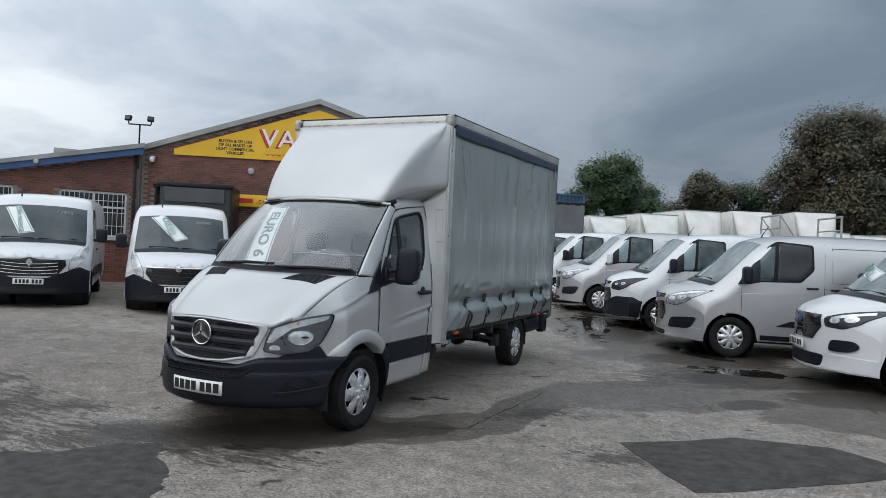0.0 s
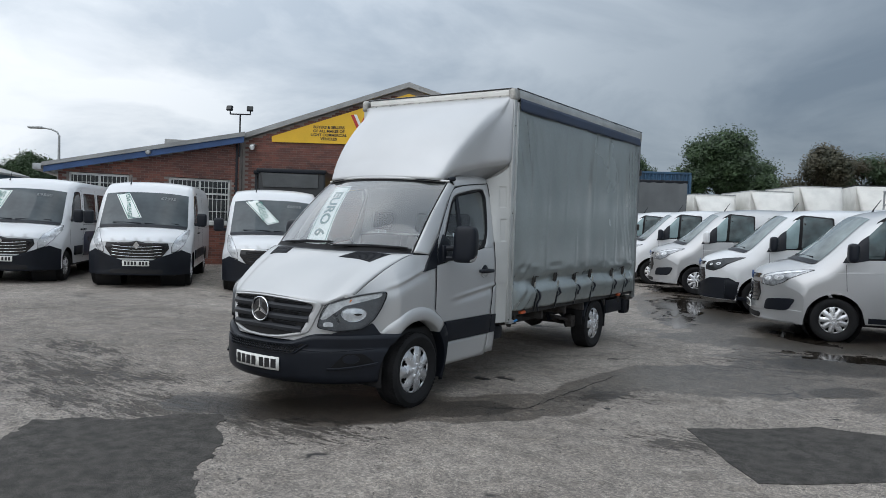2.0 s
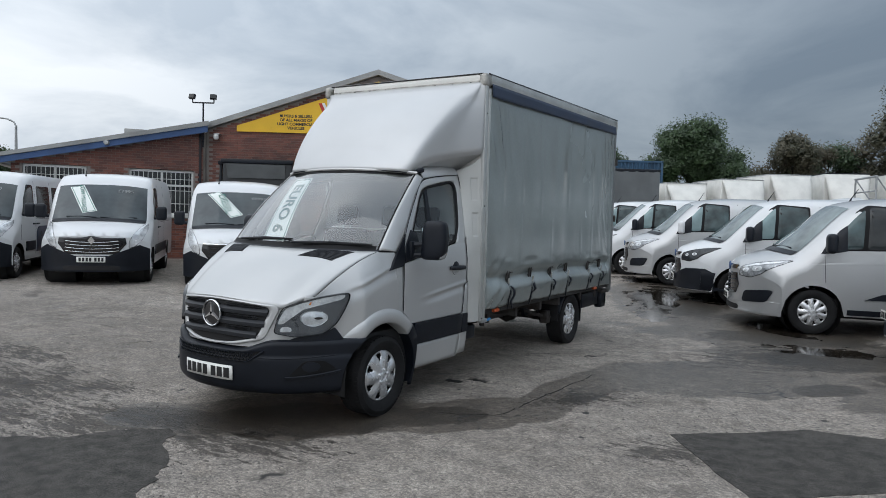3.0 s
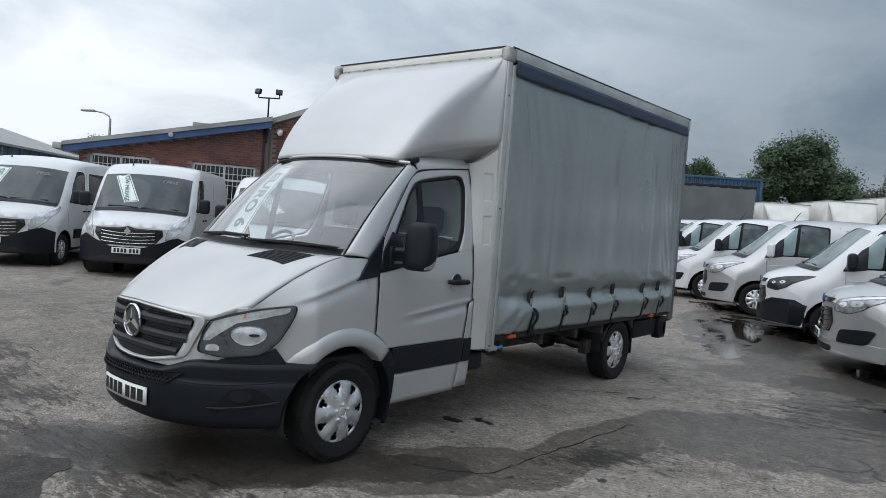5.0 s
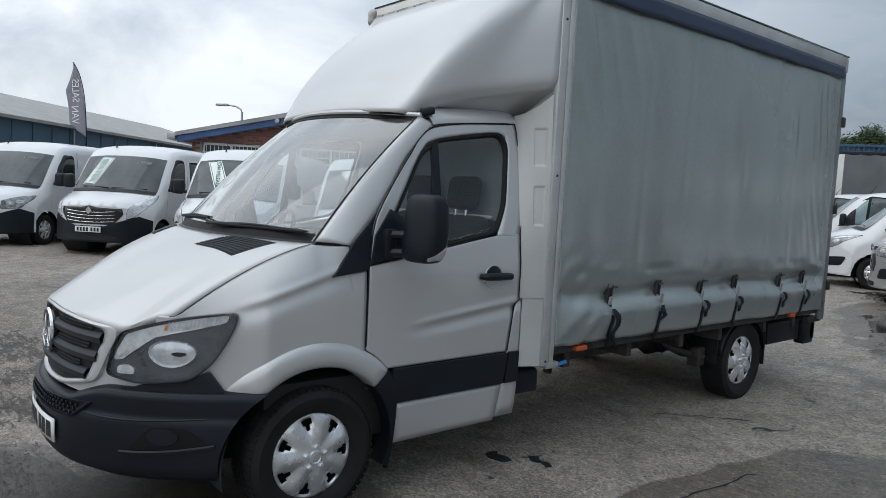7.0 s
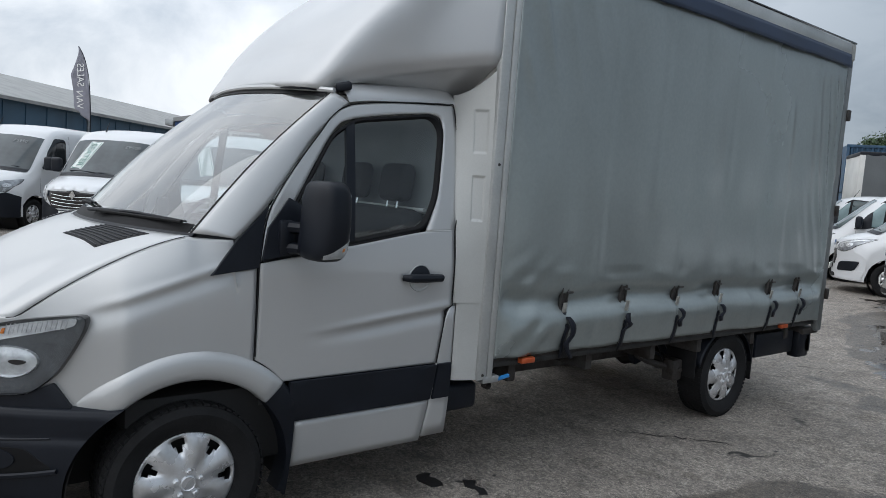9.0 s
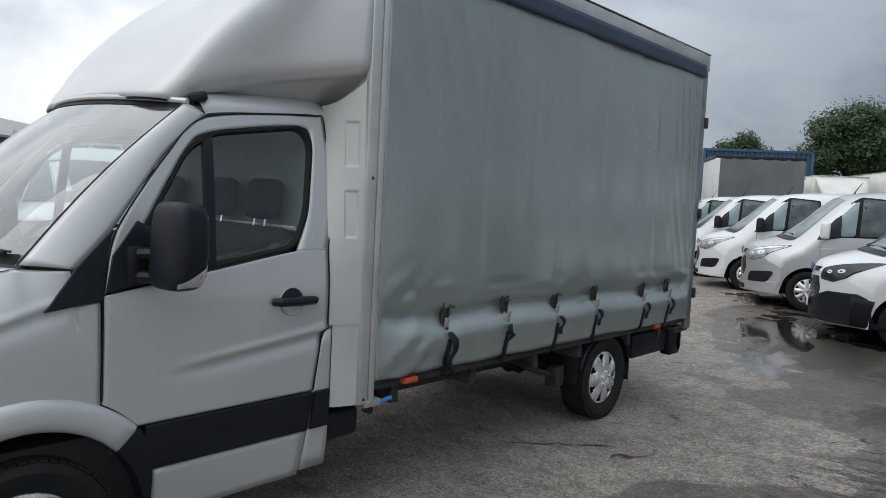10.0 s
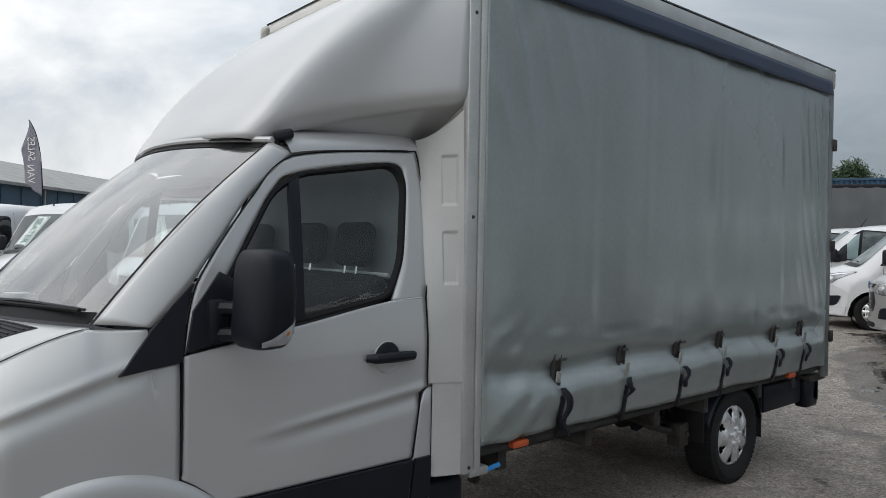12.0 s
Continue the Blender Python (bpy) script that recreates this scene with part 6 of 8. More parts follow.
def cowl_y(x):
    return 0.74 + 0.27 * (abs(x) / 0.91) ** 2


def hood_pt(s, v, lift=0.0):
    x = s * (0.755 + 0.150 * v)
    xf = s * 0.755
    y0, y1 = plan(xf) + 0.012, cowl_y(x) - 0.02
    zf = hood_front(xf)
    g = 1 - (1 - v) ** 1.28
    z = zf + (1.415 - zf) * g
    z += 0.010 * math.sin(math.pi * v) * (1 - s * s) + 0.012 * math.sin(math.pi * min(1, v * 1.2)) * math.exp(-((abs(s) - 0.62) / 0.10) ** 2)
    return Vector((x, y0 + (y1 - y0) * v, z + lift))


def hood_skin(a, b):
    s = 2 * a - 1
    if b < 0.06:                                       # rolled front lip
        q = b / 0.06
        p = hood_pt(s, 0)
        return p + Vector((0, 0.006 * (1 - q) + 0.0, -0.030 * (1 - q)))
    return hood_pt(s, (b - 0.06) / 0.94)


hood = part("hood", grid(hood_skin, 48, 34), SILVER, truck, sharp=60)
solid(hood, 0.012)


def hood_at(x, y):
    """Hood height and normal at x, y."""
    v = 0.5
    for _ in range(14):
        s = x / (0.755 + 0.150 * v)
        p = hood_pt(s, v)
        v = max(0, min(1, v + (y - p.y) * 1.2))
    p = hood_pt(s, v)
    e = 0.01
    nn = (hood_pt(s + e, v) - p).cross(hood_pt(s, min(1, v + e)) - hood_pt(s, min(1, v + e) - e)).normalized()
    return p, nn if nn.z > 0 else -nn


for sg in (-1, 1):
    ol = [(sg * 0.34, 0.60), (sg * 0.66, 0.67), (sg * 0.75, 0.865), (sg * 0.42, 0.765)]
    vent = part("hood_vent", patch(dense(ol if sg > 0 else ol[::-1], 0.05), hood_at, 0.003, 0.01, 3), DARK, truck, "black slatted hood vent")
    for k in range(9):
        t = (k + 0.5) / 9
        a0 = Vector(ol[0]).lerp(Vector(ol[1]), 0.04).lerp(Vector(ol[3]).lerp(Vector(ol[2]), 0.04), t)
        a1 = Vector(ol[0]).lerp(Vector(ol[1]), 0.96).lerp(Vector(ol[3]).lerp(Vector(ol[2]), 0.96), t)
        pts = []
        for q in range(6):
            c = a0.lerp(a1, q / 5)
            p, nn = hood_at(c.x, c.y)
            pts.append(p + nn * 0.0035)
        part("vent_slat", tube(pts, 0.0042, 6), BLACK, vent)


def screen_pt(s, v, lift=0.0):
    x0, x1 = s * 0.910, s * 0.812
    a = Vector((x0, cowl_y(x0), 1.422))
    b = Vector((x1, 1.50 + 0.19 * s * s, 2.150 - 0.03 * s * s))
    p = a.lerp(b, v)
    nn = Vector((0.30 * s, -0.66, 0.70)).normalized()
    return p + nn * (0.030 * math.sin(math.pi * v) + lift)


ws_glass = part("windscreen", grid(lambda a, b: screen_pt(2 * a - 1, b), 30, 20), SCREEN, truck, "clear raked windscreen reflecting the clouds")
ws_glass.visible_shadow = False
for s0, s1 in ((-1.0, -0.972), (0.972, 1.0)):
    part("screen_edge", grid(lambda a, b: screen_pt(s0 + (s1 - s0) * a, b, 0.003), 2, 16), SEAL, ws_glass, "black band round the glass")
part("screen_edge", grid(lambda a, b: screen_pt((2 * a - 1) * 0.96, 0.965 + 0.035 * b, 0.003), 24, 2), SEAL, ws_glass)
part("screen_edge", grid(lambda a, b: screen_pt((2 * a - 1) * 0.96, 0.0 + 0.05 * b, 0.003), 24, 2), SEAL, ws_glass)
part("scuttle", grid(lambda a, b: (hood_pt((2 * a - 1), 1.0, -0.010)).lerp(screen_pt(2 * a - 1, 0.0, 0.004), b), 24, 2), BLACK, truck, "black scuttle panel")
for x0, x1, dz in ((-0.62, 0.10, 0.0), (0.12, 0.80, 0.0)):
    p0, p1 = screen_pt(x0 / 0.86, 0.030, 0.030), screen_pt(x1 / 0.86, 0.075 if x0 < 0 else 0.045, 0.022)
    wp = part("wiper", tube([p0, p0.lerp(p1, 0.5) + Vector((0, -0.01, 0.012)), p1], [0.010, 0.008, 0.005], 8), BLACK, truck, "black wiper arm and blade")
    part("blade", tube([p0.lerp(p1, 0.15) + Vector((0, -0.02, 0.0)), p1 + Vector((0, -0.018, -0.002))], 0.008, 6), RUBBER, wp)
# advertising poster behind the windscreen
def poster_pt(a, b, lift=0.0):
    s = (-0.345 + 0.335 * a) + (-0.325 + 0.010 * a) * b
    return screen_pt(s, 0.062 + 0.83 * b, lift - 0.006)


poster = part("poster", grid(lambda a, b: poster_pt(a, b), 8, 20), POSTER, truck, "white poster reading EURO 6 in the windscreen")
for a0, a1, b0, b1 in ((0.04, 0.96, 0.015, 0.03), (0.04, 0.96, 0.97, 0.985), (0.04, 0.085, 0.015, 0.985), (0.915, 0.96, 0.015, 0.985)):
    part("poster_border", grid(lambda a, b: poster_pt(a0 + (a1 - a0) * a, b0 + (b1 - b0) * b, 0.001), 6, 12), TEAL, poster)
word = letters("EURO 6", 0.190, TEAL, poster, pose(0, 0, 0, 0, 0, -90), sx=1.14, bold=0.006)
for vv in word.data.vertices:
    vv.co = poster_pt(0.5 + vv.co.x / 0.29, 0.5 + vv.co.y / 0.95, 0.002)

part("roof_panel", grid(lambda a, b: ((2 * a - 1) * 0.80, 1.50 + 0.19 * (2 * a - 1) ** 2 + (0.93 - 0.19 * (2 * a - 1) ** 2) * b, 2.150 - 0.03 * (2 * a - 1) ** 2 + 0.10 * math.sin(b * 1.5) * (1 - 0.55 * (2 * a - 1) ** 6)), 24, 10), SILVER, truck)
part("roof_gutter", tube([screen_pt(2 * k / 24 - 1, 1.0, 0.010) + Vector((0, 0.006, 0.006)) for k in range(25)], 0.014, 8), SILVER, truck, "silver strip above the windscreen")


def hood_edge(y):
    """The line between hood and wing: x, z."""
    t = max(0.0, min(1.0, (y - 0.33) / (0.985 - 0.33)))
    p = None
    lo, hi = 0.0, 1.0
    for _ in range(18):
        mid = (lo + hi) / 2
        p = hood_pt(1.0, mid)
        if p.y < y:
            lo = mid
        else:
            hi = mid
    return p.x + GAPB, p.z - 0.004


def wing_x(y, z, xt, zt):
    X = min(sidex(z), xplan(y))
    k = max(0.0, min(1.0, (zt - z) / 0.30))
    cr = z - (1.109 + 0.335 * (y - 0.581))
    ridge = (0.009 * math.exp(-(cr / 0.018) ** 2) - 0.009 * math.exp(-((cr + 0.040) / 0.034) ** 2)) * smooth01((y - 0.52) / 0.2) * smooth01((1.25 - y) / 0.1)
    return X - max(0.0, X - xt) * (1 - k) ** 2.2 + ridge


DOOR_IN = [(1.300, 1.330), (1.42, 1.53), (1.656, 1.918), (1.797, 2.010), (2.280, 2.090), (2.352, 2.000), (2.280, 1.640), (2.205, 1.460)]
DOOR_OUT = [(1.276, 1.300), (1.335, 1.56), (1.565, 1.880), (1.775, 2.075), (2.36, 2.150), (2.442, 2.115), (2.425, 1.640), (2.396, 1.466)]
WIN = [(1.300, 1.330), (1.42, 1.53), (1.656, 1.918), (1.797, 2.010), (2.300, 2.093), (2.356, 2.02), (2.285, 1.640), (2.200, 1.475), (1.754, 1.394)]

for sg in (-1, 1):
    side_name = "left" if sg > 0 else "right"

    def lay(p, b, sg=sg):
        return Vector((sg * door_x(p.x, p.y), p.x, p.y))
    # wing
    bm = bmesh.new()
    rows = []
    for i in range(45):
        y = 0.30 + (1.268 - 0.30) * i / 44
        if y < 0.985:
            xt, zt = hood_edge(y)
        elif y < 1.17:
            q = (y - 0.985) / 0.185
            zt = 1.408 - 0.004 * q
            xt = 0.908 + (0.965 - 0.908) * smooth01(q)
        else:
            zt, xt = 1.252 + 0.028 * (y - 1.06) / 0.21, 0.975
        d = abs(y - AXF)
        zl = 0.715 if d > 0.42 else 0.345 + math.sqrt(0.56 ** 2 - d * d)
        rows.append([bm.verts.new((sg * wing_x(y, zl + (zt - zl) * j / 44, xt, zt), y, zl + (zt - zl) * j / 44)) for j in range(45)])
    for r0, r1 in zip(rows, rows[1:]):
        for j in range(44):
            bm.faces.new((r0[j], r1[j], r1[j + 1], r0[j + 1]))
    solid(part("wing", bm, SILVER, truck, sharp=60), 0.010, -1 if sg > 0 else -1)
    pts = [(sg * (hood_edge(0.34 + 0.63 * k / 24)[0] + 0.001), 0.34 + 0.63 * k / 24, hood_edge(0.34 + 0.63 * k / 24)[1] + 0.003) for k in range(25)]
    part("hood_gap", tube(pts, 0.0016, 5), SEAL, truck)
    # arch flare: a proud rolled band round the wheel
    bm = bmesh.new()
    rows = []
    prof = [(0.455, -0.10), (0.458, 0.012), (0.470, 0.024), (0.500, 0.030), (0.545, 0.028), (0.572, 0.016), (0.582, -0.002)]
    for k in range(49):
        q = radians(-2 + (180 - 45 - -2 + 7) * k / 48)        # from rear to front
        q = radians(41 + (139 - 41) * k / 48)
        row = []
        for r, o in prof:
            y, z = AXF + r * math.cos(q), TYRE + r * math.sin(q)
            fade = min(1.0, k / 4, (48 - k) / 4)
            row.append(bm.verts.new((sg * (min(sidex(z), xplan(y)) + o * (0.35 + 0.65 * fade if o > 0 else 1)), y, z)))
        rows.append(row)
    for r0, r1 in zip(rows, rows[1:]):
        for j in range(len(prof) - 1):
            bm.faces.new((r0[j], r1[j], r1[j + 1], r0[j + 1]))
    part("arch_flare", bm, SILVER, truck, "silver wheel-arch flare", sharp=60)
    # black moulding behind the arch
    bm = bmesh.new()
    rows = []
    for k in range(17):
        q = radians(44 - 62 * k / 16)
        row = []
        for r, o in ((0.455, -0.10), (0.458, 0.014), (0.475, 0.022), (0.555, 0.022), (0.583, 0.004), (0.585, -0.02)):
            y, z = AXF + r * math.cos(q), TYRE + r * math.sin(q)
            y = min(y, 1.478)
            row.append(bm.verts.new((sg * (sidex(z) + o), y, z)))
        rows.append(row)
    for r0, r1 in zip(rows, rows[1:]):
        for j in range(5):
            bm.faces.new((r0[j], r1[j], r1[j + 1], r0[j + 1]))
    part("arch_moulding", bm, BLACK, truck, "black moulding behind the wheel arch", sharp=60)
    # wheel housing
    x_in, x_out = sg * 0.50, sg * 0.945
    part("wheel_housing", grid(lambda a, b: (x_in + (x_out - x_in) * b, AXF + 0.468 * math.cos(radians(-12 + 204 * a)), TYRE + 0.468 * math.sin(radians(-12 + 204 * a))), 32, 2), DARK, truck)
    part("housing_wall", prism([(AXF + 0.47 * math.cos(radians(-12 + 204 * k / 24)), TYRE + 0.47 * math.sin(radians(-12 + 204 * k / 24))) for k in range(25)], 0.01, lambda a, b, h: (x_in + h, a, b)), DARK, truck)

    # door skin
    def belt(y):
        return interp([(1.276, 1.300), (1.754, 1.383), (2.205, 1.462), (2.41, 1.475)], y)[0]

    def rear_edge(z):
        return interp([(0.30, 2.252), (0.55, 2.285), (1.04, 2.362), (1.065, 2.390), (1.47, 2.396)], z)[0]
    door = new("door")
    door.parent = truck
    tagged(door, "silver cab door with a black handle")
    bm = bmesh.new()
    rows = []
    for i in range(45):
        row = []
        for j in range(61):
            a, b = i / 44, j / 60
            y = 1.278 + (2.39 - 1.278) * a
            zl = max(0.748, 0.345 + math.sqrt(max(0, 0.588 ** 2 - (y - 1) ** 2)) if y < 1.58 else 0)
            z = zl + (belt(y) - zl) * b
            y2 = 1.278 + (rear_edge(z) - GAPB - 1.278) * a
            row.append(bm.verts.new((sg * door_x(y2, z), y2, z)))
        rows.append(row)
    for r0, r1 in zip(rows, rows[1:]):
        for j in range(60):
            bm.faces.new((r0[j], r1[j], r1[j + 1], r0[j + 1]))
    band(path(DOOR_OUT, 8, 0.8), path(DOOR_IN, 8, 0.8), 4, lay, bm)
    solid(part("door_skin", bm, SILVER, door, sharp=60), 0.012)
    # lower door
    bm = grid(lambda a, b: (sg * sidex(0.315 + 0.235 * b), 1.484 + (rear_edge(0.315 + 0.235 * b) - GAPB - 1.484) * a, 0.315 + 0.235 * b), 14, 6)
    solid(part("lower_door", bm, SILVER, door, sharp=60), 0.012)
    # black rubbing strip
    rub = dense(rounded([(1.452, 0.552), (2.282, 0.552), (2.312, 0.744), (1.450, 0.744)], 0.012, 2), 0.06)
    part("rubbing_strip", patch(rub, lambda y, z, sg=sg: ((sg * sidex(z), y, z), (sg, 0, 0)), 0.016, 0.024, 4), BLACK, door, "black rubbing strip")
    # dark shut lines round the door
    for pts in (path(DOOR_OUT, 8, 0.8), [Vector((rear_edge(z) + 0.001, z)) for z in (1.466, 1.3, 1.1, 1.065, 1.04, 0.9, 0.75)], [Vector((1.274, z)) for z in (1.30, 1.2, 1.1, 1.0, 0.93, 0.88)]):
        part("shut_line", tube([(sg * (door_x(q.x, q.y) + 0.002), q.x, q.y) for q in pts], 0.0034, 6), SEAL, door)
    # seal and glass
    wout = dense(rounded(WIN, 0.06, 4), 0.05)
    cy_, cz_ = sum(p[0] for p in wout) / len(wout), sum(p[1] for p in wout) / len(wout)

    def inset(k):
        return [(cy_ + (a - cy_) * k, cz_ + (b - cz_) * k) for a, b in wout]
    ring0, ring1, ring2 = inset(1.0), inset(0.965), inset(0.925)
    bm = bmesh.new()
    vs = [[bm.verts.new((sg * (sidex(b) + o), a, b)) for a, b in r] for r, o in ((ring0, -0.004), (ring0, 0.004), (ring1, 0.006), (ring2, -0.010))]
    for r0, r1 in zip(vs, vs[1:]):
        for k in range(len(wout)):
            bm.faces.new((r0[k], r0[(k + 1) % len(wout)], r1[(k + 1) % len(wout)], r1[k]))
    part("window_seal", bm, SEAL, door, "black window seal")
    gl = part("side_window", patch(inset(0.935), lambda y, z, sg=sg: ((sg * (sidex(z) - 0.010), y, z), (sg, 0, 0.15)), 0.0, 0.0005, 6), SIDEGLASS, door, "dark-tinted side window")
    gl.visible_shadow = False
    part("window_divider", patch(dense([(1.715, 1.40), (1.765, 1.40), (1.790, 2.00), (1.740, 1.965)], 0.08), lambda y, z, sg=sg: ((sg * sidex(z), y, z), (sg, 0, 0.1)), 0.004, 0.02, 2), BLACK, door, "black quarter-light bar")
    part("mirror_base", patch(dense([(1.285, 1.315), (1.56, 1.365), (1.50, 1.56), (1.42, 1.60), (1.315, 1.46)], 0.06), lambda y, z, sg=sg: ((sg * door_x(y, z), y, z), (sg, 0, 0.1)), 0.012, 0.02, 3), BLACK, door, "black triangular mirror base")
    # handle and its bowl
    part("handle_bowl", lathe([(0.0, -0.006), (0.05, -0.004), (0.064, 0.001), (0.069, 0.005), (0.071, 0.0)], 24, at=(sg * 0.985, 2.165, 1.218)) if sg > 0 else lathe([(0.0, 0.006), (0.05, 0.004), (0.064, -0.001), (0.069, -0.005), (0.071, 0.0)], 24, at=(sg * 0.985, 2.165, 1.218)), SILVER, door, "round silver handle bowl")
    hpts = [(sg * 0.990, 2.055, 1.222), (sg * 1.018, 2.085, 1.222), (sg * 1.026, 2.18, 1.222), (sg * 1.020, 2.28, 1.220), (sg * 0.990, 2.312, 1.218)]
    part("door_handle", tube(hpts, [0.016, 0.022, 0.024, 0.021, 0.014], 10), BLACK, door, "black pull handle")
    bm = lathe([(0.066, 0.004), (0.05, 0.012), (0.0, 0.014)], 20, at=(0, 0, 0))
    for vv in list(bm.verts):
        vv.co = Vector((sg * (0.985 + vv.co.x), 2.165 + vv.co.y, 1.218 + max(0.012, vv.co.z)))
    part("handle_shroud", bm, BLACK, door)
    # pillar and sail
    Bk = path([(1.168, 1.410), (1.225, 1.462), (1.325, 1.568), (1.558, 1.888), (1.768, 2.082)], 8, 0.6)
    bm = bmesh.new()
    rows = []
    for i, q in enumerate(Bk):
        v = (i / (len(Bk) - 1)) ** 0.92
        p0 = screen_pt(0.990, v, 0.007)
        p1 = Vector((sidex(q.y), q.x, q.y))
        row = []
        for k in range(9):
            b = k / 8
            pp = p0.lerp(p1, b) + Vector((0.8, -0.5, 0.3)).normalized() * 0.014 * math.sin(math.pi * b) ** 0.6
            row.append(bm.verts.new((sg * pp.x, pp.y, pp.z)))
        rows.append(row)
    for r0, r1 in zip(rows, rows[1:]):
        for k in range(8):
            bm.faces.new((r0[k], r1[k], r1[k + 1], r0[k + 1]))
    solid(part("pillar", bm, SILVER, truck, "silver windscreen pillar", sharp=60), 0.010)
    part("mirror_sail", patch(dense([(1.062, 1.252), (1.272, 1.283), (1.300, 1.50), (1.325, 1.562), (1.172, 1.402)], 0.05), lambda y, z, sg=sg: ((sg * sidex(z), y, z), (sg, 0, 0.1)), 0.008, 0.03, 3), BLACK, truck, "black sail panel ahead of the door")
    # roof rail over the door
    top = path([(1.768, 2.086), (1.90, 2.110), (2.36, 2.158), (2.45, 2.150)], 8, 0.7)

    def rail(p, b, sg=sg):
        x = sidex(p.y)
        q = b * math.pi / 2
        return Vector((sg * (x - 0.16 * (1 - math.cos(q))), p.x - 0.06 * b * (1 if p.x < 1.9 else 0), p.y + 0.10 * math.sin(q)))
    part("roof_rail", band(top, top, 8, rail), SILVER, truck, "silver roof rail above the door", sharp=60)
    # rear cab corner below the panel
    bm = grid(lambda a, b: (sg * sidex(0.335 + 0.72 * b), rear_edge(0.335 + 0.72 * b) + GAPB + (2.415 - rear_edge(0.335 + 0.72 * b)) * a, 0.335 + 0.72 * b), 4, 10)
    solid(part("cab_corner", bm, SILVER, truck, sharp=60), 0.012)
    part("corner_strip", patch(dense([(2.296, 0.552), (2.408, 0.552), (2.412, 0.744), (2.322, 0.744)], 0.05), lambda y, z, sg=sg: ((sg * sidex(z), y, z), (sg, 0, 0)), 0.016, 0.024, 2), BLACK, truck, "black rubbing strip")
    # mirror
    mr = new("door_mirror")
    mr.parent = truck
    tagged(mr, "large black twin-arm door mirror")
    MH = pose(sg * 1.165, 1.495, 1.512, 0, 0, 10 * sg)

    def shell_pt(q, t, k=1.0, sg=sg, MH=MH):
        """On the mirror's rounded shell: q the way round from outside (0) over the back, t the height."""
        h = 2 * t - 1
        f = (1 - abs(h) ** 5) ** (1 / 5) * (1.0 - 0.06 * smooth01(h)) if abs(h) < 1 else 0.0
        c, si = math.cos(q), math.sin(q)
        r = (abs(c) ** 3.4 + abs(si) ** 3.4) ** (-1 / 3.4) * max(0.02, f) * k
        lean = -0.020 * smooth01(-h)
        return MH @ Vector((sg * (0.118 * r * c + lean), 0.080 * r * si, 0.178 * h * (k if abs(h) > 0.9 else 1)))
    bm = bmesh.new()
    rings = [[bm.verts.new(shell_pt(2 * math.pi * k / 40, 0.5 - 0.5 * math.cos(math.pi * j / 24))) for k in range(40)] for j in range(25)]
    for r0, r1 in zip(rings, rings[1:]):
        for k in range(40):
            bm.faces.new((r0[k], r0[(k + 1) % 40], r1[(k + 1) % 40], r1[k]))
    bmesh.ops.remove_doubles(bm, verts=bm.verts, dist=0.0005)
    part("housing", bm, BLACK, mr, sharp=60)
    part("mirror_glass", box((-0.070, 0.062, -0.125), (0.070, 0.0812, 0.125), 0.004, m=MH), CHROME, mr)

    def wedge(a, b, k):
        q = radians(-48 + 96 * a)
        return shell_pt(q, 0.045 + (0.05 + 0.24 * a ** 1.2) * b, k)
    part("indicator_core", grid(lambda a, b: wedge(0.04 + 0.92 * a, 0.06 + 0.86 * b, 1.012), 12, 8), REFLECT, mr, "bright indicator reflector")
    part("indicator_bulb", grid(lambda a, b: wedge(0.66 + 0.10 * a, 0.50 + 0.2 * b, 1.020), 3, 3), AMBER, mr)
    part("indicator", grid(lambda a, b: wedge(a, b, 1.030), 12, 8), LAMPGLASS, mr, "clear side indicator lens").visible_shadow = False
    for z in (1.47, 1.375):
        part("arm", tube([(sg * 0.955, 1.40, z - 0.005), (sg * 1.02, 1.43, z), (sg * 1.09, 1.48, z)], [0.030, 0.026, 0.026], 8), BLACK, mr)
    part("bracket", box((sg * 0.965 - 0.03, 1.36, 1.335), (sg * 0.965 + 0.035, 1.44, 1.50), 0.02), BLACK, mr)
    # clearance lamp at the roof corner
    part("corner_lamp", box((-0.022, -0.04, -0.02), (0.022, 0.04, 0.024), 0.014, seg=3, m=pose(sg * 0.808, 1.745, 2.158, 14, 0, -25 * sg)), BLACK, truck, "small black lamp at the fairing's corner")

    # glassfibre panel between cab and box
    def gp(a, b, sg=sg):
        z_ = 1.075 + 1.14 * b
        y0 = 2.402 + 0.045 * smooth01((z_ - 1.5) / 0.7)
        y = y0 + (2.572 - y0) * a
        ztop = 2.215 + 0.16 * a ** 1.5
        z = 1.075 + (ztop - 1.075) * b
        x0 = sidex(z) - 0.006
        x = x0 + (1.046 - x0) * a ** 0.8
        rec = 0.0
        for z0, z1 in ((1.90, 2.135), (1.53, 1.775)):
            e = min(z - z0, z1 - z, (a - 0.40) * 0.13, (0.78 - a) * 0.13)
            rec = max(rec, smooth01(e / 0.006))
        return (sg * (x + 0.004 - 0.007 * rec), y + 0.002 * rec, z)
    part("rear_pillar", grid(lambda a, b: (sg * (sidex(1.05 + 1.10 * b) - 0.014), 2.385 + 0.13 * a, 1.05 + 1.10 * b), 2, 14), SILVER, truck, "silver strip behind the door")
    part("corner_panel", grid(gp, 60, 170), PALE_GRP, truck, "pale moulded panel with two recessed rectangles", sharp=70)
    bm = grid(lambda a, b: (sg * (0.985 + 0.058 * a ** 0.7), 2.425 + 0.142 * a, 0.640 + (1.075 - 0.640) * b), 8, 8)
    part("corner_panel", bm, PALE_GRP, truck, "pale lower corner panel", sharp=70)

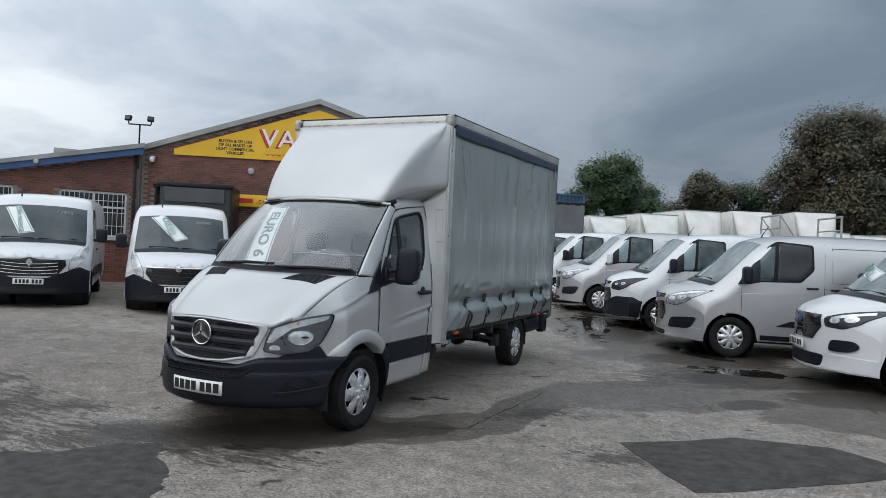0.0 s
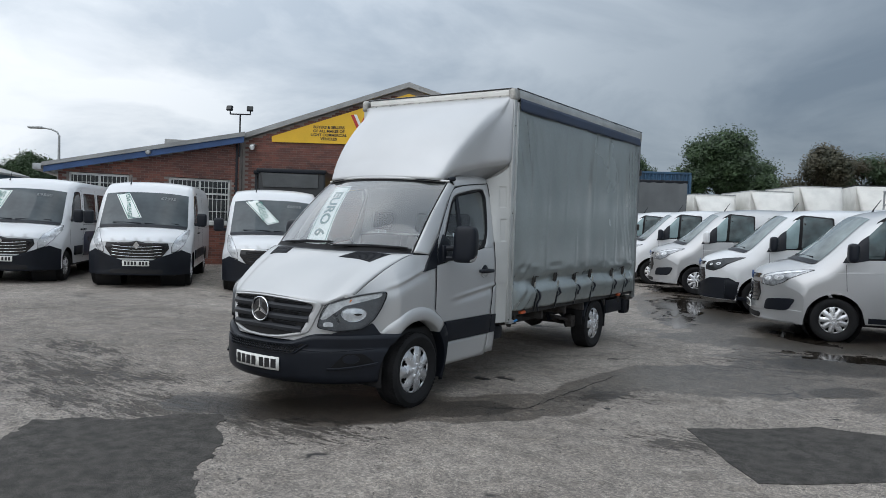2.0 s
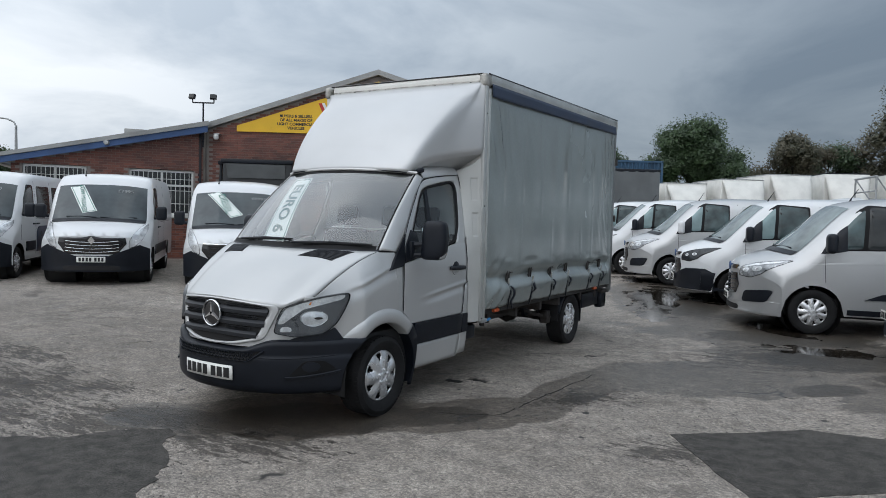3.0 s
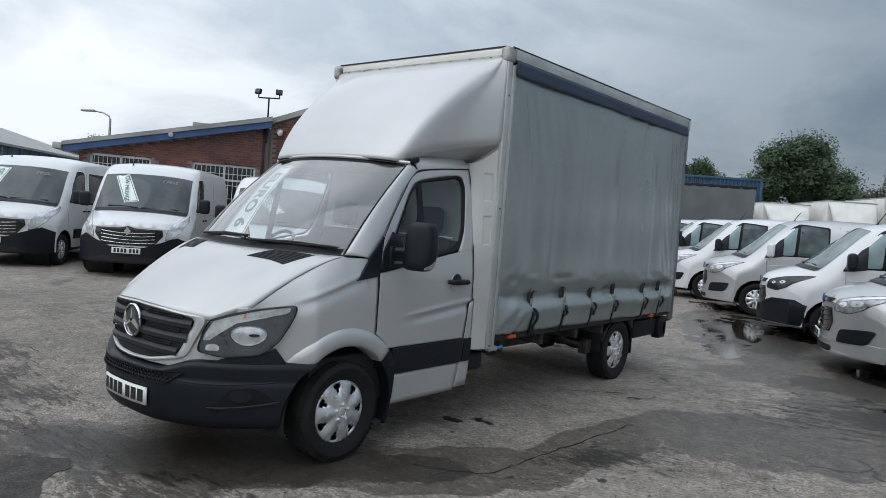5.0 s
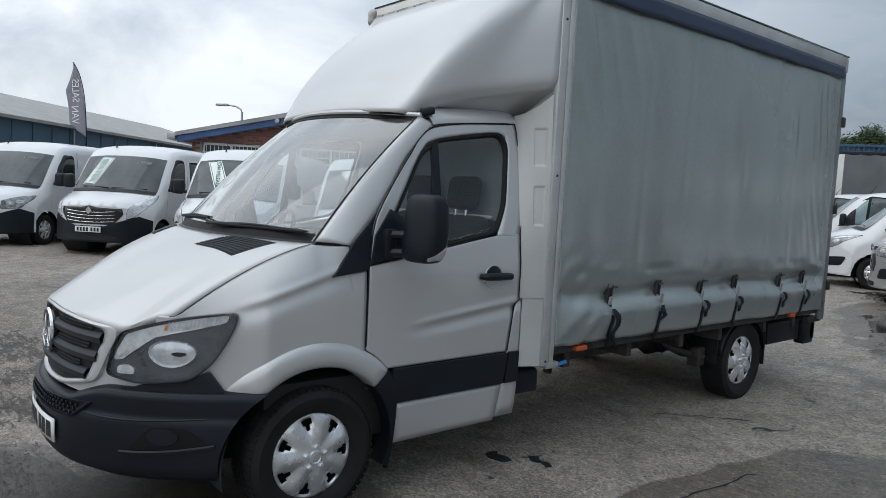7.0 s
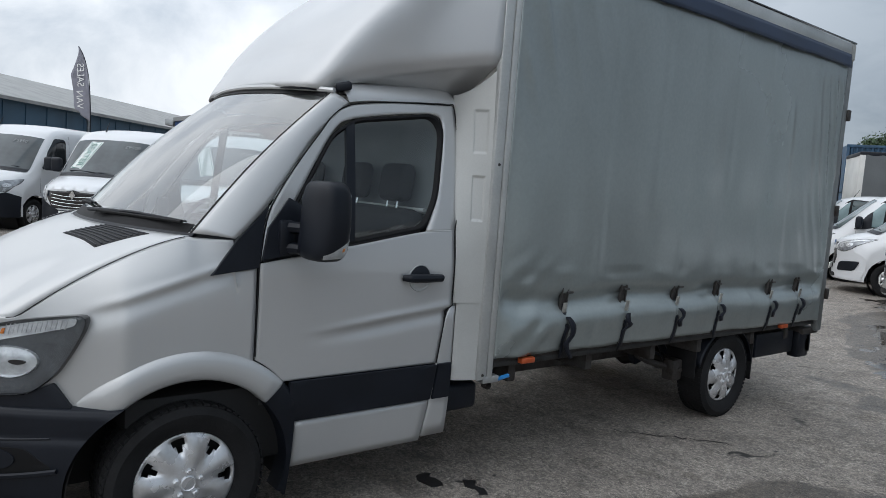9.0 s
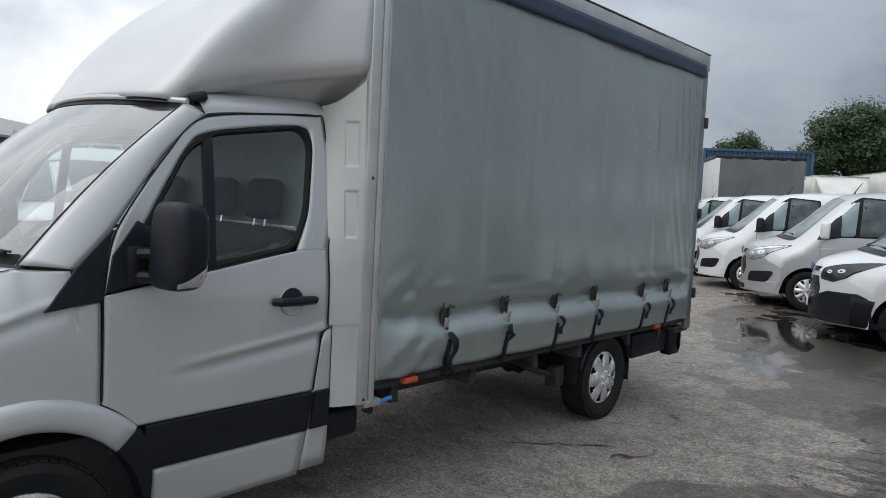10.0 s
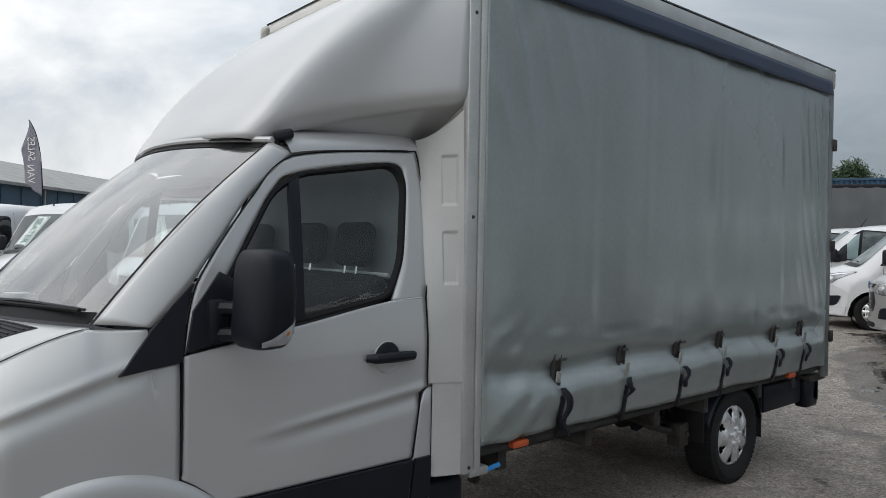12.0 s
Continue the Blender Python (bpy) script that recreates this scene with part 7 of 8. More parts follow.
# -- nose: silver front panel, grille, headlights
part("front_panel", grid(lambda a, b: ((2 * a - 1) * 0.80, plan((2 * a - 1) * 0.80) + 0.010 + 0.02 * b, 0.66 + (hood_front((2 * a - 1) * 0.755) - 0.006 - 0.66) * b), 48, 10), SILVER, truck, sharp=60)


def nose_at(x, z):
    dy = 0.2 * 2.6 * (abs(x) / 0.6) ** 1.6 / 0.6 * (1 if x > 0 else -1)
    nn = Vector((dy, -1, 0.10)).normalized()
    return Vector((x, plan(x) + 0.012 + 0.05 * max(0, z - 0.70), z)), nn


def ringed(outline, k0, k1, fn, h0, h1, base):
    """A frame between two scalings of the outline."""
    bm = bmesh.new()
    ca = sum(p[0] for p in outline) / len(outline)
    cb = sum(p[1] for p in outline) / len(outline)
    n_ = len(outline)
    lv = []
    km = (k0 + k1) / 2
    for k, h in ((k0, base), (k0 + (k1 - k0) * 0.12, h0), (km, (h0 + h1) / 2 + 0.006), (k1 + (k0 - k1) * 0.12, h1), (k1, base)):
        lv.append([])
        for a, b in outline:
            p, nn = fn(ca + (a - ca) * k, cb + (b - cb) * k)
            lv[-1].append(bm.verts.new(p + nn * h))
    for r0, r1 in zip(lv, lv[1:]):
        for k in range(n_):
            bm.faces.new((r0[k], r0[(k + 1) % n_], r1[(k + 1) % n_], r1[k]))
    return bm


GR = dense(rounded([(-0.50, 0.975), (-0.41, 0.735), (-0.20, 0.690), (0, 0.680), (0.20, 0.690), (0.41, 0.735), (0.50, 0.975), (0.25, 1.005), (0, 1.015), (-0.25, 1.005)], 0.05, 4), 0.05)
part("grille_frame", ringed(GR, 1.14, 0.99, nose_at, 0.018, 0.016, -0.01), SILVER, truck, "silver grille surround", sharp=60)
gback = part("grille", patch(GR, nose_at, 0.004, 0.02, 5), DARK, truck, "dark three-bar grille")


def gr_half(z):
    return interp([(0.68, 0.22), (0.735, 0.405), (0.975, 0.495), (1.01, 0.40)], z)[0]


for z in (0.755, 0.845, 0.935):
    bm = bmesh.new()
    rows = []
    h = gr_half(z) - 0.012
    for k in range(33):
        x = h * (k / 16 - 1)
        zz = z + 0.030 * (1 - (x / h) ** 2) * 0.5
        row = []
        for dz, o in ((-0.030, 0.006), (-0.026, 0.026), (0.0, 0.034), (0.022, 0.020), (0.026, 0.006)):
            p, nn = nose_at(x, zz + dz)
            row.append(bm.verts.new(p + nn * o))
        rows.append(row)
    for r0, r1 in zip(rows, rows[1:]):
        for j in range(4):
            bm.faces.new((r0[j], r1[j], r1[j + 1], r0[j + 1]))
    part("grille_bar", bm, GRILLE, gback, "dark grey grille bar", sharp=50)
    for sg in (-1, 1):
        bm = bmesh.new()
        for i in range(22):
            for j in range(2):
                x = sg * (0.14 + (h - 0.19) * (i + 0.5 * j) / 22)
                p, nn = nose_at(x, z + 0.036 + 0.014 * j + 0.012 * (1 - (x / h) ** 2))
                lathe([(0.0055, -0.012), (0.0065, 0.0), (0.0035, 0.003)], 6, bm, at=p + nn * 0.012, axis="y")
        tagged(part("grille_mesh", bm, DASH, gback, "perforated mesh strip"), kind="stuff")
p, nn = nose_at(0, 0.905)
star = part("badge", lathe([(0.096, 0.0), (0.098, -0.010), (0.104, -0.013), (0.109, -0.009), (0.110, 0.0)], 40, at=p + Vector((0, -0.034, 0)), axis="y"), CHROME, gback, "chrome ring badge with three spokes")
part("badge_disc", lathe([(0.0, -0.004), (0.08, -0.003), (0.096, 0.0), (0.098, 0.04)], 32, at=p + Vector((0, -0.034, 0)), axis="y"), GLOSSBLK, star)
for q in (90, 210, 330):
    c, s = math.cos(radians(q)), math.sin(radians(q))
    bm = prism([(0.013 * s, -0.013 * c), (0.098 * c, 0.098 * s), (-0.013 * s, 0.013 * c), (-0.014 * c, -0.014 * s)], 0.010, lambda a, b, h: (p.x + a, p.y - 0.038 - h, p.z + b))
    part("badge_spoke", bm, CHROME, star, smooth=False)

HL = [(0.525, 0.775), (0.545, 0.90), (0.575, 0.980), (0.66, 1.022), (0.77, 1.064), (0.86, 1.088), (0.905, 1.094), (0.902, 1.035), (0.882, 0.945), (0.852, 0.848), (0.800, 0.770), (0.65, 0.745)]


def lamp_at(x, z):
    """The wrapped corner where the headlight sits."""
    p, nn = nose_at(x, z)
    return p + nn * 0.014, nn


for sg in (-1, 1):
    def fl(a, b, sg=sg):
        p, nn = lamp_at(abs(a), b)
        return Vector((sg * p.x, p.y, p.z)), Vector((sg * nn.x, nn.y, nn.z))
    ol = dense(rounded(HL, 0.028, 3), 0.03)
    hl = part("headlight", patch(ol, fl, 0.006, 0.03, 5), mat("lamp_housing", (0.13, 0.138, 0.15), 0.30, 0.35, var=0.35, scale=6, fine=80), truck, "clear wrap-round headlight with dark housing")
    upper = dense(rounded([(0.545, 0.845), (0.560, 0.90), (0.590, 0.970), (0.68, 1.014), (0.79, 1.056), (0.885, 1.082), (0.880, 1.045), (0.80, 1.008), (0.70, 0.968), (0.640, 0.945), (0.605, 0.895), (0.585, 0.850)], 0.012, 2), 0.03)
    part("upper_reflector", patch(upper, fl, 0.012, 0.01, 3), REFLECT, hl, "ribbed chrome upper reflector")
    for k in range(14):
        x = 0.725 + 0.0105 * k
        z = 1.022 + 0.034 * (k / 14)
        p0, n0 = fl(x, z - 0.022)
        p1, n1 = fl(x + 0.005, z + 0.018)
        part("rib", tube([p0 + n0 * 0.0125, p1 + n1 * 0.0125], 0.0022, 5), REFLECT, hl)
    # main bowl: a rounded dish on the corner
    bowl = []
    for k in range(32):
        q = 2 * math.pi * k / 32
        bowl.append((0.742 + 0.068 * math.cos(q) * (1.0 + 0.15 * math.sin(q)), 0.890 + 0.062 * math.sin(q)))
    dome = bmesh.new()
    rings = []
    for j in range(6):
        k = 1 - j / 6
        row = [fl(0.742 + (a - 0.742) * k, 0.890 + (b - 0.890) * k) for a, b in bowl]
        rings.append([dome.verts.new(pp + nn_ * (0.008 + 0.012 * (1 - k * k))) for pp, nn_ in row])
    for r0, r1 in zip(rings, rings[1:]):
        for k in range(32):
            dome.faces.new((r0[k], r0[(k + 1) % 32], r1[(k + 1) % 32], r1[k]))
    dome.faces.new(rings[-1])
    part("bowl", dome, REFLECT, hl, "bright reflector bowl")
    part("bowl_rim", ringed(bowl, 1.03, 0.96, fl, 0.013, 0.013, 0.004), CAPSIL, hl)
    part("bulb_cover", patch([(0.765 + (a - 0.742) * 0.30, 0.893 + (b - 0.890) * 0.16) for a, b in bowl], fl, 0.024, 0.012, 3), GLOSSBLK, hl)
    part("lower_lamp", patch(dense(rounded([(0.565, 0.785), (0.63, 0.785), (0.63, 0.815), (0.60, 0.83), (0.567, 0.82)], 0.012, 3), 0.02), fl, 0.016, 0.01, 3), REFLECT, hl, "small lower lamp")
    part("marker", patch(dense([(0.715, 1.000), (0.724, 1.000), (0.728, 1.022), (0.720, 1.022)], 0.01), fl, 0.016, 0.004, 2), AMBER, hl, "small amber marker")
    corner = dense(rounded([(0.60, 0.712), (0.66, 0.742), (0.800, 0.766), (0.845, 0.818), (0.866, 0.770), (0.890, 0.712)], 0.012, 3), 0.02)
    part("bumper_corner", patch(corner, fl, 0.016, 0.03, 4), BLACK, truck, "black bumper corner rising to the headlight")
    lens = part("lens", patch([(0.70 + (a - 0.70) * 1.0, 0.91 + (b - 0.91) * 1.0) for a, b in ol], fl, 0.024, 0.0006, 5), LAMPGLASS, hl, "clear lens")
    lens.visible_shadow = False
    bm = ringed(ol, 1.012, 0.985, fl, 0.024, 0.024, -0.012)
    part("lens_rim", bm, GLOSSBLK, hl)


# -- bumper
def arch_front(z):
    return AXF - math.sqrt(max(0.01, 0.462 ** 2 - (z - TYRE) ** 2))


BP = [(0.285, -0.10), (0.290, 0.010), (0.310, 0.034), (0.345, 0.048), (0.42, 0.056), (0.52, 0.058), (0.575, 0.056), (0.60, 0.046), (0.64, 0.050), (0.690, 0.052), (0.712, 0.040), (0.724, 0.010), (0.722, -0.02)]


def bump_pt(a, b):
    """a from -1 to 1 round the nose, b up the profile."""
    i = b * (len(BP) - 1)
    k = min(len(BP) - 2, int(i))
    z = BP[k][0] + (BP[k + 1][0] - BP[k][0]) * (i - k)
    o = BP[k][1] + (BP[k + 1][1] - BP[k][1]) * (i - k)
    dip = 0.075 * smooth01((0.52 - abs(a) * 0.93) / 0.25) * smooth01((z - 0.58) / 0.14)
    xm = xplan(arch_front(min(0.72, z)))
    x = a * xm
    if abs(x) > 0.60:
        x = math.copysign(0.60 + (abs(x) - 0.60), x)
    dy = 0.2 * 2.6 * (abs(x) / 0.6) ** 1.6 / 0.6
    nn = Vector((dy * (1 if x > 0 else -1), -1, 0)).normalized()
    under = 0.05 * smooth01((0.36 - z) / 0.14) * smooth01((0.75 - abs(a)) / 0.3)
    return Vector((x, plan(x) + 0.012 + under, z - dip)) + nn * o


def bump_lay(x, z, extra=0.0):
    """Place and normal on the bumper's skin at x, z."""
    o = interp(BP[1:-1], z)[0]
    dy = 0.2 * 2.6 * (abs(x) / 0.6) ** 1.6 / 0.6
    nn = Vector((dy * (1 if x > 0 else -1), -1, 0)).normalized()
    return Vector((x, plan(x) + 0.012, z)) + nn * o, nn


bump = part("bumper", grid(lambda a, b: bump_pt(2 * a - 1, b), 72, 36), BLACK, truck, "black plastic front bumper", sharp=60)
intake = dense(rounded([(-0.46, 0.640), (-0.36, 0.555), (0.36, 0.555), (0.46, 0.640), (0.25, 0.628), (-0.25, 0.628)], 0.02, 3), 0.04)
part("air_intake", patch(intake, bump_lay, 0.004, 0.02, 3), DARK, bump, "dark lower air intake")
part("intake_rim", ringed(intake, 1.06, 0.99, bump_lay, 0.012, 0.010, -0.01), BLACK, bump)
bm = bmesh.new()
for i in range(26):
    for j in range(3):
        x, z = -0.40 + 0.032 * i + 0.016 * (j % 2), 0.572 + 0.020 * j
        if abs(x) > 0.36 + (z - 0.555):
            continue
        pp, nn = bump_lay(x, z)
        lathe([(0.0085, 0.0), (0.011, -0.008), (0.007, -0.012)], 6, bm, at=pp + nn * 0.004, axis="y")
tagged(part("intake_mesh", bm, BLACK, bump, "honeycomb intake mesh"), kind="stuff")
for sg in (-1, 1):
    def fb(a, b, sg=sg):
        pp, nn = bump_lay(abs(a), b)
        return Vector((sg * pp.x, pp.y, pp.z)), Vector((sg * nn.x, nn.y, nn.z))
    fog = dense(rounded([(0.62, 0.435), (0.86, 0.470), (0.85, 0.495), (0.80, 0.560), (0.70, 0.560), (0.64, 0.470)], 0.02, 3), 0.03)
    part("fog_recess", patch(fog, fb, 0.002, 0.02, 3), SEAL, bump, "dark fog-lamp recess")
    lip = [fb(0.60 + 0.27 * k / 10, 0.430 + 0.045 * (k / 10) ** 2) for k in range(11)]
    part("bumper_lip", tube([pp + nn * 0.008 for pp, nn in lip], 0.010, 6), BLACK, bump)
    step = [fb(0.30 + 0.55 * k / 12, 0.600 - 0.02 * math.sin(k / 12 * 3.1)) for k in range(13)]
    part("bumper_crease", tube([pp + nn * 0.001 for pp, nn in step], 0.005, 6), BLACK, bump)
    part("fog_cap", patch([(0.735 + 0.045 * math.cos(k * 0.393), 0.512 + 0.040 * math.sin(k * 0.393)) for k in range(16)], fb, 0.007, 0.01, 3), BLACK, bump, "round black fog-lamp blank")
pl = part("number_plate", grid(lambda a, b: bump_lay(-0.26 + 0.52 * a, 0.395 + 0.115 * b)[0] + Vector((0, -0.018 + 0.30 * (0.5 - a) * 0 , 0)), 12, 2), PLATE, truck, "white number plate on the bumper")
solid(pl, 0.008)
for k in range(7):
    x = -0.205 + 0.066 * k + (0.018 if k > 3 else -0.010)
    bm = grid(lambda a, b: bump_lay(x - 0.026 + 0.052 * a, 0.412 + 0.080 * b)[0] + Vector((0, -0.0205, 0)), 2, 1)
    part("plate_bar", bm, INK, pl)
part("radiator_backing", box((-0.60, 0.34, 0.25), (0.60, 0.80, 0.98), 0.05), DARK, truck)

# -- inside the cab
part("floor_pan", box((-0.90, 0.75, 0.35), (0.90, 2.42, 0.72), 0.03), DARK, truck)
part("cab_back", prism([(-0.93, 0.45), (0.93, 0.45), (0.955, 1.10), (0.93, 1.40), (0.79, 2.10), (0.70, 2.17), (-0.70, 2.17), (-0.79, 2.10), (-0.93, 1.40), (-0.955, 1.10)], 0.03, lambda a, b, h: (a, 2.345 + h, b)), BULKHEAD, truck, "grey cab rear wall")
for sg in (-1, 1):
    part("door_trim", grid(lambda a, b: (sg * (0.90 + 0.03 * b - 0.05 * math.sin(b * 3.1) * (0.3 < b < 0.8)), 1.34 + 0.92 * a, 0.62 + 0.76 * b), 10, 12), DASH, truck, "dark inner door trim")
part("dashboard", grid(lambda a, b: ((2 * a - 1) * 0.88, cowl_y((2 * a - 1) * 0.84) + 0.03 + 0.42 * b, 1.375 - 0.02 * b - 0.30 * max(0, b - 0.75) / 0.25 + 0.035 * math.exp(-((2 * a - 1) + 0.45) ** 2 / 0.03) * math.sin(b * 3.1)), 30, 12), DASH, truck, "dark grey dashboard")
part("bulkhead_liner", box((-0.90, 2.326, 0.72), (0.90, 2.343, 1.545), 0.004), SEATC, truck, "black lining below the rail")
part("headlining", box((-0.76, 1.66, 2.10), (0.76, 2.36, 2.125), 0.01), CREAM, truck)
stw = part("steering_wheel", bmesh.new(), BLACK, truck)
bm = bmesh.new()
ring = [Vector((0.19 * math.cos(q), 0.19 * math.sin(q), 0)) for q in (2 * math.pi * k / 24 for k in range(25))]
SM = pose(-0.42, 1.42, 1.36, 55, 0, 0)
tube([SM @ q for q in ring], 0.015, 8, bm)
for q in (0, 180, 270):
    tube([SM @ Vector((0, 0, -0.02)), SM @ Vector((0.18 * math.cos(radians(q)), 0.18 * math.sin(radians(q)), 0))], 0.014, 6, bm)
box((-0.06, -0.05, -0.03), (0.06, 0.05, 0.01), 0.015, bm, m=SM)
bm.to_mesh(stw.data)
bm.free()
tagged(stw, "black three-spoke steering wheel")


def seat(x, w, label):
    s = new("seat")
    s.parent = truck
    tagged(s, label)
    part("cushion", box((x - w / 2, 1.62, 0.78), (x + w / 2, 2.12, 0.95), 0.05, seg=3), SEATC, s)
    part("backrest", box((-w / 2, -0.07, 0.0), (w / 2, 0.07, 0.66), 0.06, seg=3, m=pose(x, 2.12, 0.92, -12)), SEATC, s)
    hx = [x] if w < 0.7 else [x - 0.22, x + 0.22]
    for q in hx:
        part("headrest", box((-0.135, -0.05, 0.0), (0.135, 0.05, 0.22), 0.05, seg=4, m=pose(q, 2.235, 1.60, -8)), SEATC, s)
        for d in (-0.05, 0.05):
            part("headrest_post", tube([(q + d, 2.22, 1.52), (q + d, 2.235, 1.62)], 0.008, 6), CHROME, s)


seat(-0.48, 0.52, "dark grey fabric driver's seat")
seat(0.36, 0.90, "dark grey fabric double passenger seat")
part("grab_rail", tube([(-0.75, 2.30, 1.565), (0.80, 2.30, 1.565)], 0.011, 6), SIGNWHITE, truck, "thin rail behind the seats")

# -- roof fairing
def fairing(a, b):
    s = 2 * a - 1
    t = abs(s)
    yf = 1.535 + 1.003 * b ** 1.27
    w = 0.745 + 0.235 * b ** 0.92
    yr = 2.563
    d = max(0.0, yr - yf)
    rows = [(0.0, 0.0, yf), (0.34, 0.60 * w, yf + 0.020 * (1 - 0.6 * b)), (0.52, 0.94 * w, yf + min(0.075, d * 0.30)), (0.60, w + 0.012, yf + min(0.17, d * 0.5)),
            (0.78, w + 0.012 + (1.040 - w - 0.012) * 0.34, yf + min(0.17, d * 0.5) + max(0.0, d - min(0.17, d * 0.5)) * 0.50), (1.0, 1.040, yr)]
    x, y = interp(rows, t)
    q = max(0.0, min(1.0, (y - 1.68) / 0.86))
    z0 = 2.164 - 0.030 * (min(x, 0.8) / 0.81) ** 2 + (0.209 + 0.03 * (min(x, 0.8) / 0.81) ** 2) * q ** 0.75
    z = z0 + (3.112 - z0) * b
    roll = math.exp(-(b / 0.05) ** 2) * smooth01((t - 0.5) / 0.2)
    return Vector((math.copysign(x - 0.035 * roll, s) if s else 0.0, y + 0.0 * roll, z))


fr_ = part("roof_fairing", grid(fairing, 72, 34), SILVER_GRP, truck, "silver moulded roof fairing sweeping up to the box", sharp=60)
solid(fr_, 0.012)
part("fairing_seal", tube([fairing(0.20 + 0.60 * k / 30, 0.0) + Vector((0, -0.001, -0.004)) for k in range(31)], 0.005, 6), BLACK, truck, "thin black seal under the fairing")
bm = grid(lambda a, b: fairing(0.80 + 0.20 * a, 0.0).lerp(Vector((0.70, fairing(0.80 + 0.20 * a, 0.0).y, 2.20)), b), 14, 3)
part("fairing_underside", bm, SILVER_GRP, truck)
bm = grid(lambda a, b: fairing(0.20 * a, 0.0).lerp(Vector((-0.70, fairing(0.20 * a, 0.0).y, 2.20)), b), 14, 3)
part("fairing_underside", bm, SILVER_GRP, truck)

# -- box
CURTAIN = mat("curtain_pvc", (0.315, 0.350, 0.346), 0.26, 0.40, var=0.10, scale=0.8, fine=40, coat=0.15, rvar=0.07)
POSTMAT = mat("post_paint", (0.50, 0.51, 0.50), 0.42, 0.35, var=0.12, scale=4, fine=70)
WEATHER = mat("weathered_alu", (0.46, 0.45, 0.42), 0.5, 0.5, var=0.3, scale=9, fine=60, dark=(0.25, 0.24, 0.22))
part("bulkhead", box((-1.03, BOX_Y0 + 0.004, 0.66), (1.03, BOX_Y0 + 0.035, 3.09), 0.0), CREAM, truck, "pale front bulkhead")
part("load_bed", box((-1.02, BOX_Y0 + 0.02, 0.690), (1.02, BOX_Y1 - 0.02, 0.765), 0.0), STEEL, truck, "load bed floor")
raised(part("box_roof", grid(lambda a, b: ((2 * a - 1) * 1.035, BOX_Y0 + 0.02 + (BOX_Y1 - BOX_Y0 - 0.04) * b, 3.155 + 0.035 * (1 - (2 * a - 1) ** 4)), 16, 8), CREAM, truck, "pale sheet roof"))
raised(part("headboard_rail", box((-1.00, BOX_Y0 - 0.018, 3.060), (1.00, BOX_Y0 + 0.09, 3.178), 0.028, seg=3), CREAM, truck, "pale riveted front roof rail"))
raised(part("drip_trim", tube([(-1.02, BOX_Y0 - 0.012, 3.178), (1.02, BOX_Y0 - 0.012, 3.178)], 0.008, 6), GLOSSBLK, truck))
raised(part("rivet_strip", box((-0.98, BOX_Y0 - 0.026, 3.066), (0.98, BOX_Y0 - 0.016, 3.108), 0.003), WEATHER, truck, "grey strip with rivets"))
for k in range(9):
    part("rivet", lathe([(0.011, 0.0), (0.008, -0.007), (0.0, -0.009)], 10, at=(-0.88 + 0.22 * k, BOX_Y0 - 0.026, 3.087 + roof_rise(BOX_Y0)), axis="y"), STEEL, truck)
raised(part("rear_frame", box((-1.05, BOX_Y1 - 0.05, 3.02), (1.05, BOX_Y1 + 0.02, 3.165), 0.02), POSTMAT, truck))
part("rear_doors", box((-1.02, BOX_Y1 - 0.02, 0.70), (1.02, BOX_Y1 + 0.01, 3.03), 0.0), CREAM, truck, "pale rear doors")
